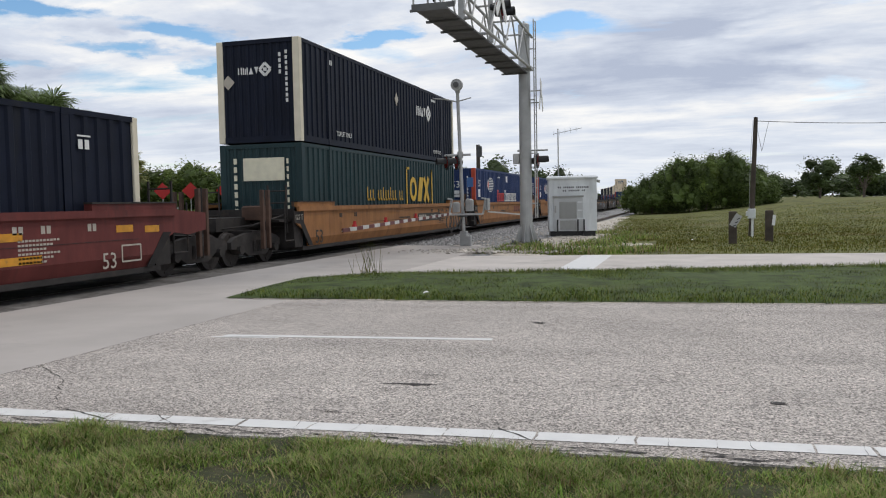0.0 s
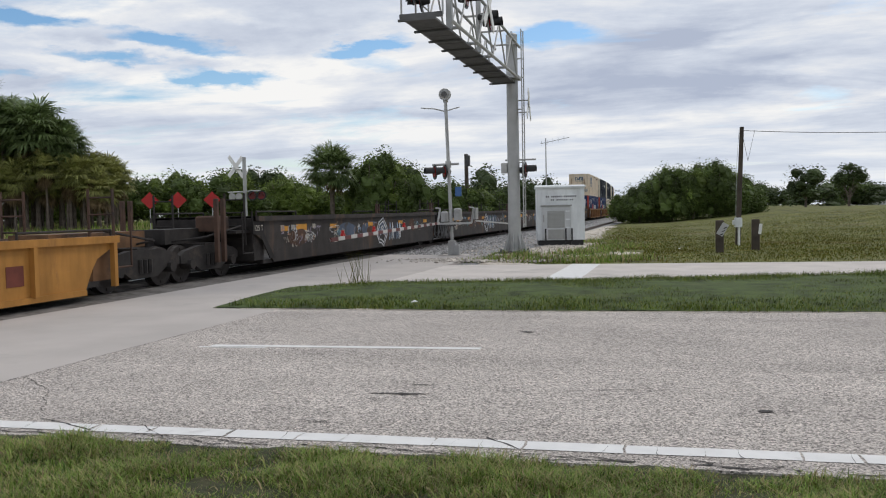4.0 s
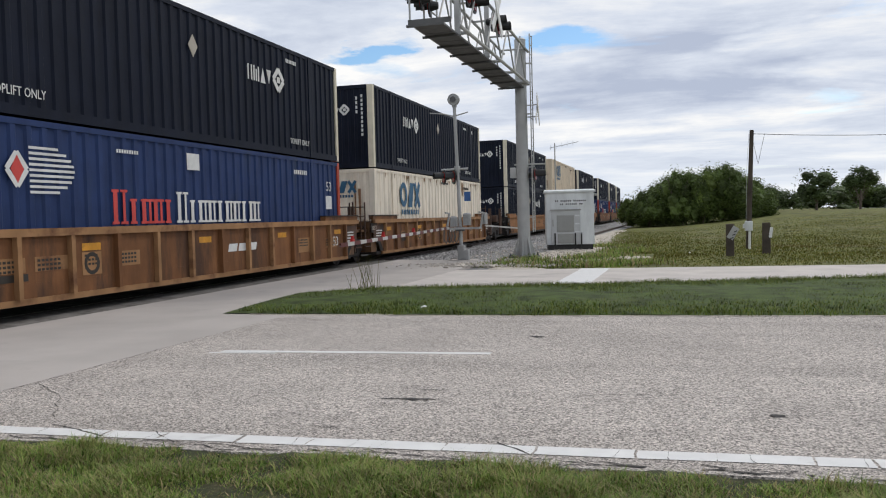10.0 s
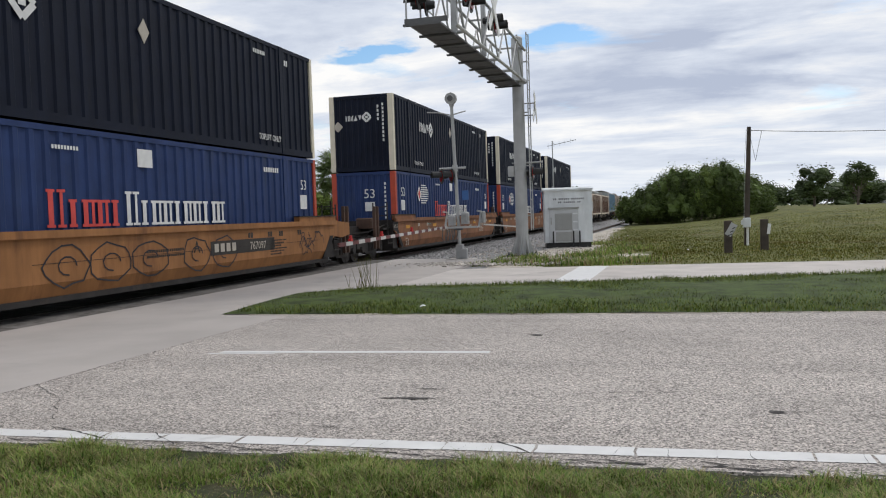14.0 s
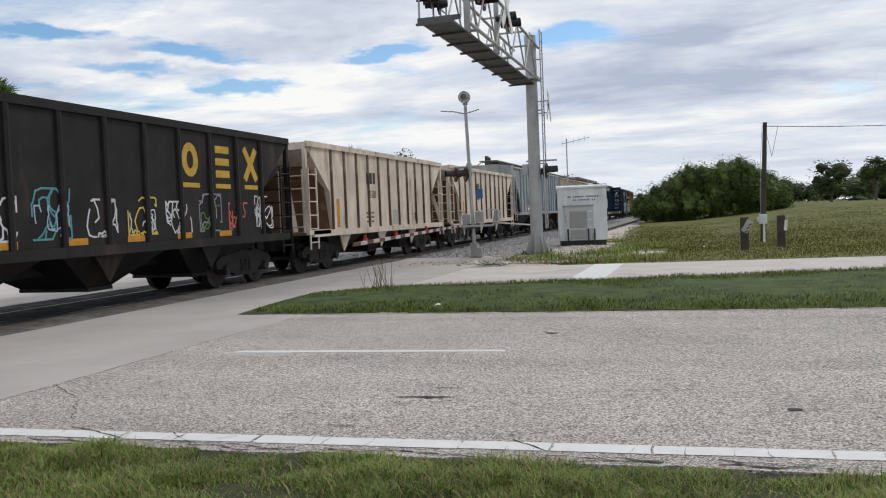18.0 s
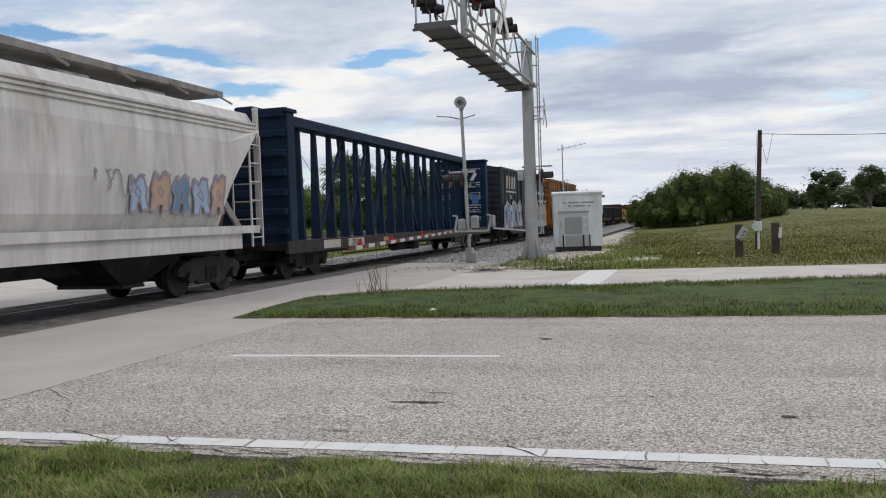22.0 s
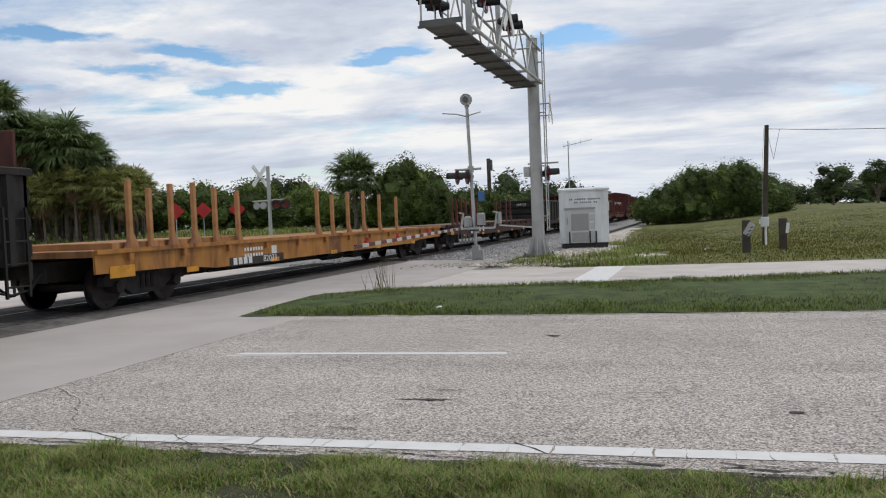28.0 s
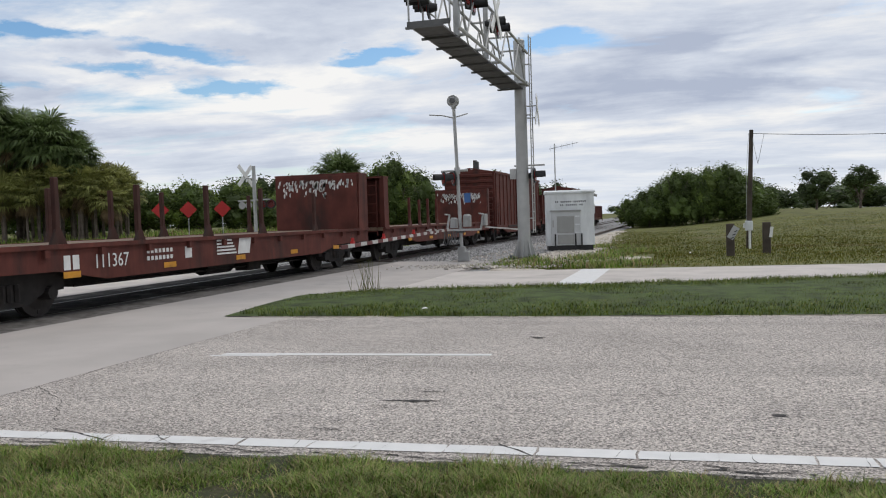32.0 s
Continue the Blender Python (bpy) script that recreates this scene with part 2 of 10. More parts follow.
def asphalt_mat():
    """Pale worn chip-seal asphalt: light stones in dark binder, wheel-worn bands and dark patches."""
    m = surface("worn_asphalt", (0.455, 0.412, 0.375), 0.9, grain=0.6, vary=0.10, stain=(0.36, 0.325, 0.30), stain_scale=0.45, stain_at=0.57, bump=0.8, bump_scale=110, spec=0.2)
    nt = m.node_tree
    nd = nt.nodes
    bs = nd["Principled BSDF"]
    old = bs.inputs["Base Color"].links[0].from_socket
    tc = nd.new("ShaderNodeTexCoord")

    def scaled(node_out, lo, hi, a=0.0, b=1.0):
        mr = nd.new("ShaderNodeMapRange")
        mr.inputs["From Min"].default_value, mr.inputs["From Max"].default_value = a, b
        mr.inputs["To Min"].default_value, mr.inputs["To Max"].default_value = lo, hi
        nt.links.new(node_out, mr.inputs[0])
        return mr.outputs[0]

    def times(col, value):
        hv = nd.new("ShaderNodeHueSaturation")
        nt.links.new(col, hv.inputs["Color"])
        nt.links.new(value, hv.inputs["Value"])
        return hv.outputs[0]

    # single stones
    vo = nd.new("ShaderNodeTexVoronoi")
    vo.inputs["Scale"].default_value = 88
    nt.links.new(tc.outputs["Object"], vo.inputs["Vector"])
    sp = nd.new("ShaderNodeSeparateColor")
    nt.links.new(vo.outputs["Color"], sp.inputs[0])
    col = times(old, scaled(sp.outputs[0], 0.24, 1.68))
    # clusters of stones lost from the binder
    n1 = nd.new("ShaderNodeTexNoise")
    n1.inputs["Scale"].default_value, n1.inputs["Detail"].default_value, n1.inputs["Roughness"].default_value = 21, 5, 0.7
    nt.links.new(tc.outputs["Object"], n1.inputs["Vector"])
    col = times(col, scaled(n1.outputs[0], 0.84, 1.15, 0.3, 0.7))
    # bands worn by wheels along the road
    mp = nd.new("ShaderNodeMapping")
    mp.inputs["Scale"].default_value, mp.inputs["Rotation"].default_value = (0.035, 1.1, 1), (0, 0, radians(-3))
    n2 = nd.new("ShaderNodeTexNoise")
    n2.inputs["Scale"].default_value, n2.inputs["Detail"].default_value = 1.0, 5
    nt.links.new(tc.outputs["Object"], mp.inputs[0])
    nt.links.new(mp.outputs[0], n2.inputs["Vector"])
    col = times(col, scaled(n2.outputs[0], 0.86, 1.13, 0.3, 0.7))
    nt.links.new(col, bs.inputs["Base Color"])
    return m


ASPHALT = asphalt_mat()
CONCRETE = surface("pale_concrete", (0.55, 0.505, 0.465), 0.88, grain=1.2, vary=0.10, stain=(0.38, 0.35, 0.32), stain_scale=0.5, stain_at=0.56, bump=0.25, bump_scale=60, spec=0.2)
CONCRETE_DARK = surface("smooth_grey_concrete", (0.45, 0.413, 0.383), 0.85, grain=0.9, vary=0.08, stain=(0.34, 0.315, 0.295), stain_scale=0.4, stain_at=0.55, bump=0.2, bump_scale=60, spec=0.2)
PAINT_LINE = surface("worn_white_road_paint", (0.72, 0.71, 0.69), 0.7, grain=6, vary=0.06, stain=(0.52, 0.50, 0.48), stain_scale=4, stain_at=0.62, bump=0.3, bump_scale=90)
CRACK = surface("dark_tar_crack", (0.055, 0.05, 0.047), 0.9, grain=9, vary=0.3)
SAND = surface("sandy_gravel", (0.52, 0.47, 0.40), 0.95, grain=9, vary=0.28, stain=(0.27, 0.235, 0.19), stain_scale=1.3, stain_at=0.52, bump=0.9, bump_scale=30)
BALLAST_BED = surface("grey_ballast_bed", (0.26, 0.255, 0.25), 0.95, grain=14, vary=0.35, stain=(0.15, 0.145, 0.14), stain_scale=3, stain_at=0.5, bump=1.0, bump_scale=22)
STONE = surface("ballast_stone", (0.34, 0.33, 0.32), 0.9, grain=6, vary=0.2, island=0.45)
RAIL_STEEL = surface("rusty_rail_steel", (0.085, 0.065, 0.055), 0.6, 0.5, grain=12, vary=0.25)
RAIL_HEAD = surface("polished_rail_head", (0.32, 0.31, 0.30), 0.35, 0.9, grain=12, vary=0.1)
RUBBER = surface("dark_crossing_asphalt", (0.052, 0.048, 0.046), 0.95, grain=9, vary=0.4, stain=(0.15, 0.14, 0.13), stain_scale=1.5, stain_at=0.5, bump=1.0, bump_scale=45, spec=0.1)
CROSS_EDGE = surface("dirty_crossing_edge", (0.15, 0.14, 0.13), 0.95, grain=7, vary=0.4, stain=(0.24, 0.225, 0.21), stain_scale=0.9, stain_at=0.5, bump=0.8, bump_scale=40, spec=0.1, streak=True)
SOIL = surface("field_soil", (0.115, 0.119, 0.027), 0.95, grain=0.8, vary=0.45, stain=(0.135, 0.11, 0.042), stain_scale=0.16, stain_at=0.55, bump=0.9, bump_scale=9)
TURF = surface("median_turf", (0.05, 0.075, 0.014), 0.95, grain=2.6, vary=0.5, stain=(0.095, 0.10, 0.032), stain_scale=0.5, stain_at=0.6, bump=0.9, bump_scale=14)
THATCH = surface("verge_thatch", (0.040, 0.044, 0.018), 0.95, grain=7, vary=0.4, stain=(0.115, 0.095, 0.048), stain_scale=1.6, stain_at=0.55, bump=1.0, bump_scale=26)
GRASS = surface("grass_blades", (0.1, 0.15, 0.035), 0.6, grain=1.3, vary=0.3, bump=0, spec=0.25, thin=0.25, tints=((0.04, 0.075, 0.014), (0.11, 0.19, 0.03), (0.18, 0.29, 0.045), (0.25, 0.34, 0.07), (0.33, 0.34, 0.11), (0.40, 0.31, 0.17), (0.15, 0.11, 0.06)))
GRASS_MEDIAN = surface("median_blades", (0.1, 0.15, 0.035), 0.6, grain=2.6, vary=0.5, bump=0, spec=0.25, thin=0.25, tints=((0.034, 0.056, 0.01), (0.085, 0.125, 0.018), (0.13, 0.175, 0.028), (0.20, 0.195, 0.055)))
GRASS_DRY = surface("field_grass_blades", (0.14, 0.17, 0.05), 0.7, grain=0.9, vary=0.45, stain=(0.145, 0.11, 0.035), stain_scale=0.16, stain_at=0.54, bump=0, spec=0.05, thin=0.2, tints=((0.07, 0.085, 0.017), (0.107, 0.122, 0.023), (0.14, 0.143, 0.03), (0.205, 0.165, 0.05)))
LEAF = surface("shrub_leaves", (0.090, 0.130, 0.032), 0.55, thin=0.25, grain=0.4, vary=0.35, stain=(0.075, 0.10, 0.028), stain_scale=0.35, stain_at=0.56, bump=0, spec=0.3, island=0.5)
LEAF_LIGHT = surface("bright_shrub_leaves", (0.165, 0.225, 0.048), 0.55, thin=0.28, grain=0.4, vary=0.35, stain=(0.10, 0.15, 0.035), stain_scale=0.3, stain_at=0.55, bump=0, spec=0.3, island=0.5)
LEAF_DARK = surface("dark_far_leaves", (0.066, 0.094, 0.034), 0.6, thin=0.2, grain=0.3, vary=0.35, bump=0, spec=0.25, island=0.5)
FROND = surface("palm_fronds", (0.135, 0.185, 0.068), 0.5, grain=0.5, vary=0.3, bump=0, spec=0.35, island=0.55, thin=0.4)
FROND_YOUNG = surface("young_palm_fronds", (0.27, 0.28, 0.09), 0.55, grain=0.5, vary=0.35, stain=(0.21, 0.16, 0.07), stain_scale=0.6, stain_at=0.56, bump=0, spec=0.3, island=0.55, thin=0.4)
FROND_DRY = surface("dry_palm_fronds", (0.15, 0.105, 0.055), 0.75, grain=0.5, vary=0.3, bump=0, spec=0.2, island=0.5)
BARK = surface("palm_bark", (0.13, 0.105, 0.085), 0.95, grain=3, vary=0.35, bump=0.8, bump_scale=14)
POLE_WOOD = surface("weathered_pole_wood", (0.07, 0.056, 0.044), 0.9, grain=3, vary=0.3, bump=0.5, bump_scale=18)
GALV = surface("galvanised_steel", (0.42, 0.42, 0.41), 0.55, 0.35, grain=2.5, vary=0.12, stain=(0.36, 0.35, 0.33), stain_scale=1.2, stain_at=0.58)
GALV_DARK = surface("grey_steel_grating", (0.12, 0.12, 0.12), 0.65, 0.3, grain=4, vary=0.2)
CAB_WHITE = surface("white_enclosure_paint", (0.70, 0.72, 0.72), 0.5, grain=1.5, vary=0.05, stain=(0.50, 0.50, 0.47), stain_scale=0.9, stain_at=0.62, streak=True)
CAB_GREY = surface("grey_louvre_paint", (0.33, 0.33, 0.31), 0.6, grain=3, vary=0.1)
BLACK_PAINT = surface("black_signal_paint", (0.022, 0.022, 0.022), 0.5, grain=4, vary=0.2)
RED_PAINT = surface("red_sign_paint", (0.42, 0.02, 0.018), 0.5, grain=3, vary=0.1)
RED_LENS = surface("dark_red_lens", (0.22, 0.015, 0.012), 0.25, grain=3, vary=0.1, bump=0)
WHITE = surface("white_paint", (0.74, 0.74, 0.72), 0.55, grain=4, vary=0.06)
BLUE_TAG = surface("blue_sign_paint", (0.05, 0.13, 0.32), 0.5, grain=4, vary=0.08)
DARK_GLASS = surface("dark_grimy_glass", (0.06, 0.06, 0.06), 0.25, grain=4, vary=0.2, bump=0)

# ---- mesh helpers ----
class Shape:
    """Vertices and faces gathered for one mesh."""

    def __init__(self):
        self.v, self.f = [], []

    def add(self, verts, faces):
        n = len(self.v)
        self.v += [tuple(p) for p in verts]
        self.f += [tuple(n + i for i in q) for q in faces]
        return self

    def box(self, x0, x1, y0, y1, z0, z1):
        return self.add([(x0, y0, z0), (x1, y0, z0), (x1, y1, z0), (x0, y1, z0), (x0, y0, z1), (x1, y0, z1), (x1, y1, z1), (x0, y1, z1)],
                        [(3, 2, 1, 0), (4, 5, 6, 7), (0, 1, 5, 4), (1, 2, 6, 5), (2, 3, 7, 6), (3, 0, 4, 7)])

    def slab(self, x0, x1, y0, y1, z0, z1, c=0.015):
        """A box with its upright and top edges taken off."""
        v = []
        for z, i in ((z0, 0), (z1 - c, 0), (z1, c)):
            for sx, sy in ((0, 0), (1, 0), (1, 1), (0, 1)):
                xa, xb, ya, yb = x0 + i, x1 - i, y0 + i, y1 - i
                cx, cy = (xb if sx else xa), (yb if sy else ya)
                kx, ky = (-c if sx else c), (-c if sy else c)
                pts = [(cx, cy + ky, z), (cx + kx, cy, z)]
                v += pts if (sx, sy) in ((0, 0), (1, 1)) else pts[::-1]
        f = [tuple(range(7, -1, -1)), tuple(range(16, 24))]
        for k in (0, 8):
            f += [(k + i, k + (i + 1) % 8, k + 8 + (i + 1) % 8, k + 8 + i) for i in range(8)]
        return self.add(v, f)

    def tube(self, a, b, r, n=8, r2=None, caps=True):
        a, b = Vector(a), Vector(b)
        d = (b - a).normalized()
        u = d.orthogonal().normalized()
        w = d.cross(u)
        r2 = r if r2 is None else r2
        v = [a + (u * math.cos(t) + w * math.sin(t)) * r for t in (2 * math.pi * i / n for i in range(n))]
        v += [b + (u * math.cos(t) + w * math.sin(t)) * r2 for t in (2 * math.pi * i / n for i in range(n))]
        f = [(i, (i + 1) % n, n + (i + 1) % n, n + i) for i in range(n)]
        if caps:
            f += [tuple(range(n - 1, -1, -1)), tuple(range(n, 2 * n))]
        return self.add(v, f)

    def pipe(self, pts, r, n=6):
        for a, b in zip(pts, pts[1:]):
            self.tube(a, b, r, n)
        return self

    def bar(self, a, b, w, h=None):
        """A square bar from a to b."""
        a, b = Vector(a), Vector(b)
        h = w if h is None else h
        d = (b - a).normalized()
        up = Vector((0, 0, 1)) if abs(d.z) < 0.95 else Vector((1, 0, 0))
        s = d.cross(up).normalized()
        t = s.cross(d)
        v = [p + s * i * w / 2 + t * j * h / 2 for p in (a, b) for i, j in ((-1, -1), (1, -1), (1, 1), (-1, 1))]
        return self.add(v, [(3, 2, 1, 0), (4, 5, 6, 7), (0, 1, 5, 4), (1, 2, 6, 5), (2, 3, 7, 6), (3, 0, 4, 7)])

    def prism(self, ring, axis, a, b):
        """A flat outline (pairs) pushed along an axis from a to b. Axis x: pairs are y, z; y: x, z; z: x, y."""
        def at(p, k):
            return {"x": (k, p[0], p[1]), "y": (p[0], k, p[1]), "z": (p[0], p[1], k)}[axis]
        n = len(ring)
        v = [at(p, a) for p in ring] + [at(p, b) for p in ring]
        return self.add(v, [tuple(range(n - 1, -1, -1)), tuple(range(n, 2 * n))] + [(i, (i + 1) % n, n + (i + 1) % n, n + i) for i in range(n)])

    def mesh(self, name, material, smooth=False):
        me = bpy.data.meshes.new(name)
        me.from_pydata(self.v, [], self.f)
        if material:
            me.materials.append(material)
        if smooth:
            me.polygons.foreach_set("use_smooth", [True] * len(me.polygons))
        b = bmesh.new()
        b.from_mesh(me)
        bmesh.ops.recalc_face_normals(b, faces=b.faces)
        b.to_mesh(me)
        b.free()
        return me


def part(name, shape, material, parent, label="", at=None, smooth=False):
    ob = new(name, shape.mesh(name, material, smooth) if isinstance(shape, Shape) else shape)
    ob.parent = parent
    if at:
        ob.location = at
    return tagged(ob, label)


def thing(name, label, category, at=(0, 0, 0), rz=0.0, group="", kind=""):
    ob = new(name)
    ob.empty_display_size = 0.2
    ob.matrix_world = pose(*at, 0, 0, rz)
    return tagged(ob, label, category, group, kind)


def whole(name, shape, material, label, category, at=(0, 0, 0), rz=0.0, group="", kind="", smooth=False):
    ob = new(name, shape.mesh(name, material, smooth))
    ob.matrix_world = pose(*at, 0, 0, rz)
    return tagged(ob, label, category, group, kind)


def lettering(text, size, material, parent, at, turn, name="lettering", squeeze=1.0):
    """Painted characters: flat, a few millimetres proud of the surface."""
    cu = bpy.data.curves.new(name, "FONT")
    cu.body, cu.size, cu.extrude, cu.resolution_u = text, size, 0.002, 2
    cu.align_x = "CENTER"
    tmp = new(name, cu)
    bpy.context.view_layer.update()
    me = bpy.data.meshes.new_from_object(tmp.evaluated_get(bpy.context.evaluated_depsgraph_get()))
    bpy.data.objects.remove(tmp)
    bpy.data.curves.remove(cu)
    me.materials.clear()
    me.materials.append(material)
    if squeeze != 1.0:
        me.transform(Matrix.Diagonal((squeeze, 1, 1, 1)))
    ob = new(name, me)
    ob.parent = parent
    ob.matrix_basis = Matrix.Translation(at) @ turn
    return tagged(ob, kind="stuff")


FACE_CAMERA_SIDE = Euler((radians(90), 0, radians(90))).to_matrix().to_4x4()   # on a +x side
FACE_FRONT = Euler((radians(90), 0, 0)).to_matrix().to_4x4()                   # on a -y end

# ---- the lie of the land ----
TRACK_X = -11.516
CURVE_AT, CURVE_R = 120.0, 1500.0


def track(s):
    """Centre of the track and its heading (degrees to the left of +y) at s metres along it."""
    if s <= CURVE_AT:
        return TRACK_X, s, 0.0
    a = (s - CURVE_AT) / CURVE_R
    return TRACK_X - CURVE_R * (1 - math.cos(a)), CURVE_AT + CURVE_R * math.sin(a), math.degrees(a)


def smooth01(a, b, v):
    k = min(1.0, max(0.0, (v - a) / (b - a)))
    return k * k * (3 - 2 * k)


def road_y(x, y0, k):
    return y0 + k * x


def land(x, y):
    """Height of the ground sheet."""
    lift = 0.0
    if y > 0:
        if x > -4:
            lift = 1.25 * smooth01(40, 95, y + 0.35 * x) * smooth01(-3, 14, x)
        elif x < -19:
            lift = 0.9 * smooth01(34, 60, y - 0.1 * x) * smooth01(-19, -30, x)
    # the cut in which the ballast lies
    cut = -0.25 * (1 - smooth01(4.6, 6.6, abs(x - (track(y)[0] if y < 600 else -200.0)))) if y > -40 else 0.0
    return cut - 0.06 + lift + 0.05 * noise.noise((x * 0.13, y * 0.13, 0.3))

# ---- ground, roads, track ----
def ground_sheet():
    xs = sorted({-2600, -1400, -800, -500, -330, -220, -160, *range(-120, 121, 4), 160, 220, 330, 500, 800, 1400, 2600})
    ys = sorted({-2600, -1200, -500, -200, -100, -60, -30, *range(-16, 130, 3), 150, 180, 220, 280, 360, 500, 800, 1400, 2600})
    s = Shape()
    for y in ys:
        for x in xs:
            s.v.append((x, y, land(x, y)))
    w = len(xs)
    s.f = [(j * w + i, j * w + i + 1, (j + 1) * w + i + 1, (j + 1) * w + i) for j in range(len(ys) - 1) for i in range(w - 1)]
    return whole("ground", s, SOIL, "level field of rough green and straw-coloured grass", "ground", kind="structure", smooth=True)


ground_sheet()


def strip(name, lower, upper, x0, x1, z, material, label, category, step=1.0, thick=0.15, kind="structure"):
    """A flat band between two lines y(x)."""
    n = max(2, int((x1 - x0) / step))
    xs = [x0 + (x1 - x0) * i / n for i in range(n + 1)]
    s = Shape()
    v = [(x, lower(x), z) for x in xs] + [(x, upper(x), z) for x in xs] + [(x, lower(x), z - thick) for x in xs] + [(x, upper(x), z - thick) for x in xs]
    m = n + 1
    f = []
    for i in range(n):
        f += [(i, i + 1, m + i + 1, m + i), (i + 1, i, 2 * m + i, 2 * m + i + 1), (m + i, m + i + 1, 3 * m + i + 1, 3 * m + i)]
    f += [(0, m, 3 * m, 2 * m), (n, 2 * m + n, 3 * m + n, m + n)]
    s.add(v, f)
    return whole(name, s, material, label, category, kind=kind)


def near_edge(x):      # asphalt edge against the verge
    return 4.70 + 0.032 * (x + 1.4) + 0.05 * noise.noise((x * 0.9, 2.0, 0)) + 0.035 * noise.noise((x * 3.1, 5.0, 0))


def near_line(x):      # middle of the white edge line
    return 5.0 + 0.0525 * (x + 1.48) - 0.0009 * max(0.0, x) ** 2


def dash_line(x):
    return 8.42 + 0.075 * (x + 3.5)


def median_near(x):
    return 11.72 + 0.02 * (x + 5) + 0.012 * max(0.0, x + 4) ** 1.6


def median_far(x):
    return 17.15 + 0.27 * (x + 2.1) if x > -2.1 else 17.15 + 0.2 * (x + 2.1)


def far_edge(x):
    return 22.3 + 0.10 * (x + 1.8)


strip("road", near_edge, lambda x: median_near(x) + 0.1, -5.93, 90, 0.0, ASPHALT, "pale worn two-lane asphalt road with fine cracks", "road")
strip("concrete_crossing", lambda x: 2.0, lambda x: 34.0 if x < -14 else 27.6 - 0.25 * max(0, x + 9.5), -9.55, -5.93, 0.0, CONCRETE_DARK, "smooth grey concrete approach slab beside the rails", "pavement")
strip("far_carriageway", lambda x: median_far(x) - 0.1, far_edge, -5.93, 90, -0.004, CONCRETE, "pale concrete carriageway beyond the grass median", "road")
strip("crossing_beyond", lambda x: 0.0 - 0.1 * (x + 13), lambda x: 25.5 - 0.2 * (x + 13), -90, -13.4, -0.004, CONCRETE, "pale concrete road beyond the rails", "road")

# white edge line, lane dash and stop line
def edge_line():
    """White edge line, broken across by fine cracks every few hands."""
    r = random.Random(31)
    s = Shape()
    x = -5.86
    while x < 40:
        w = r.uniform(0.22, 0.62) if x < 6 else 6.0
        y0 = [near_line(q) - 0.088 + r.uniform(-0.006, 0.006) for q in (x, x + w)]
        y1 = [near_line(q) + 0.088 + r.uniform(-0.006, 0.006) for q in (x, x + w)]
        k0, k1 = r.uniform(-0.012, 0.012), r.uniform(-0.012, 0.012)
        s.add([(x + k0, y0[0], 0.004), (x + w, y0[1], 0.004), (x + w + k1, (y0[1] + y1[1]) / 2, 0.004), (x + w + k0, y1[1], 0.004), (x, y1[0], 0.004), (x - k1, (y0[0] + y1[0]) / 2, 0.004)], [(0, 1, 2, 3, 4, 5)])
        x += w + (r.choice((0.004, 0.006, 0.009, 0.014)) if x < 6 else 0.0)
    whole("edge_line", s, PAINT_LINE, "worn white painted edge line with cracks", "road marking", kind="structure")


edge_line()
strip("lane_dash", lambda x: dash_line(x) - 0.055, lambda x: dash_line(x) + 0.055, -5.05, -1.95, 0.004, PAINT_LINE, "worn white painted lane dash", "road marking", thick=0.003, step=0.4)
strip("lane_dash_end", lambda x: dash_line(x) - 0.13, lambda x: dash_line(x) - 0.085, -5.15, -4.35, 0.004, PAINT_LINE, "short worn second stripe beside the lane dash", "road marking", thick=0.003, step=0.4)


def tar_line(s, r, pts, w, z=0.0055):
    """A crack: a thin wandering ribbon of dark tar through the points."""
    run = []
    for (xa, ya), (xb, yb) in zip(pts, pts[1:]):
        n = max(2, int(math.hypot(xb - xa, yb - ya) / 0.045))
        run += [(xa + (xb - xa) * i / n, ya + (yb - ya) * i / n) for i in range(n)]
    run.append(pts[-1])
    o, base = 0.0, len(s.v)
    for i, (x, y) in enumerate(run):
        o = 0.8 * o + r.gauss(0, 0.006)
        ww = w * r.uniform(0.1, 1.1)
        s.v += [(x + o, y + o - ww / 2, z), (x + o + ww * 0.6, y + o + ww / 2, z)]
        if i:
            k = base + 2 * i
            s.f.append((k - 2, k, k + 1, k - 1))


def tar_blot(s, r, x, y, a, b, z=0.0058):
    """A ragged dark patch made of many small flakes."""
    for _ in range(int(20 + 260 * a)):
        px, py = x + r.gauss(0, a * 0.42), y + r.gauss(0, b * 0.42)
        q = r.uniform(0.006, 0.028)
        n = r.choice((4, 5))
        t0 = r.uniform(0, 6.28)
        z += 0.000004
        s.add([(px + q * r.uniform(0.6, 2.0) * math.cos(t0 + 6.283 * i / n), py + q * r.uniform(0.4, 0.9) * math.sin(t0 + 6.283 * i / n), z) for i in range(n)], [tuple(range(n))])


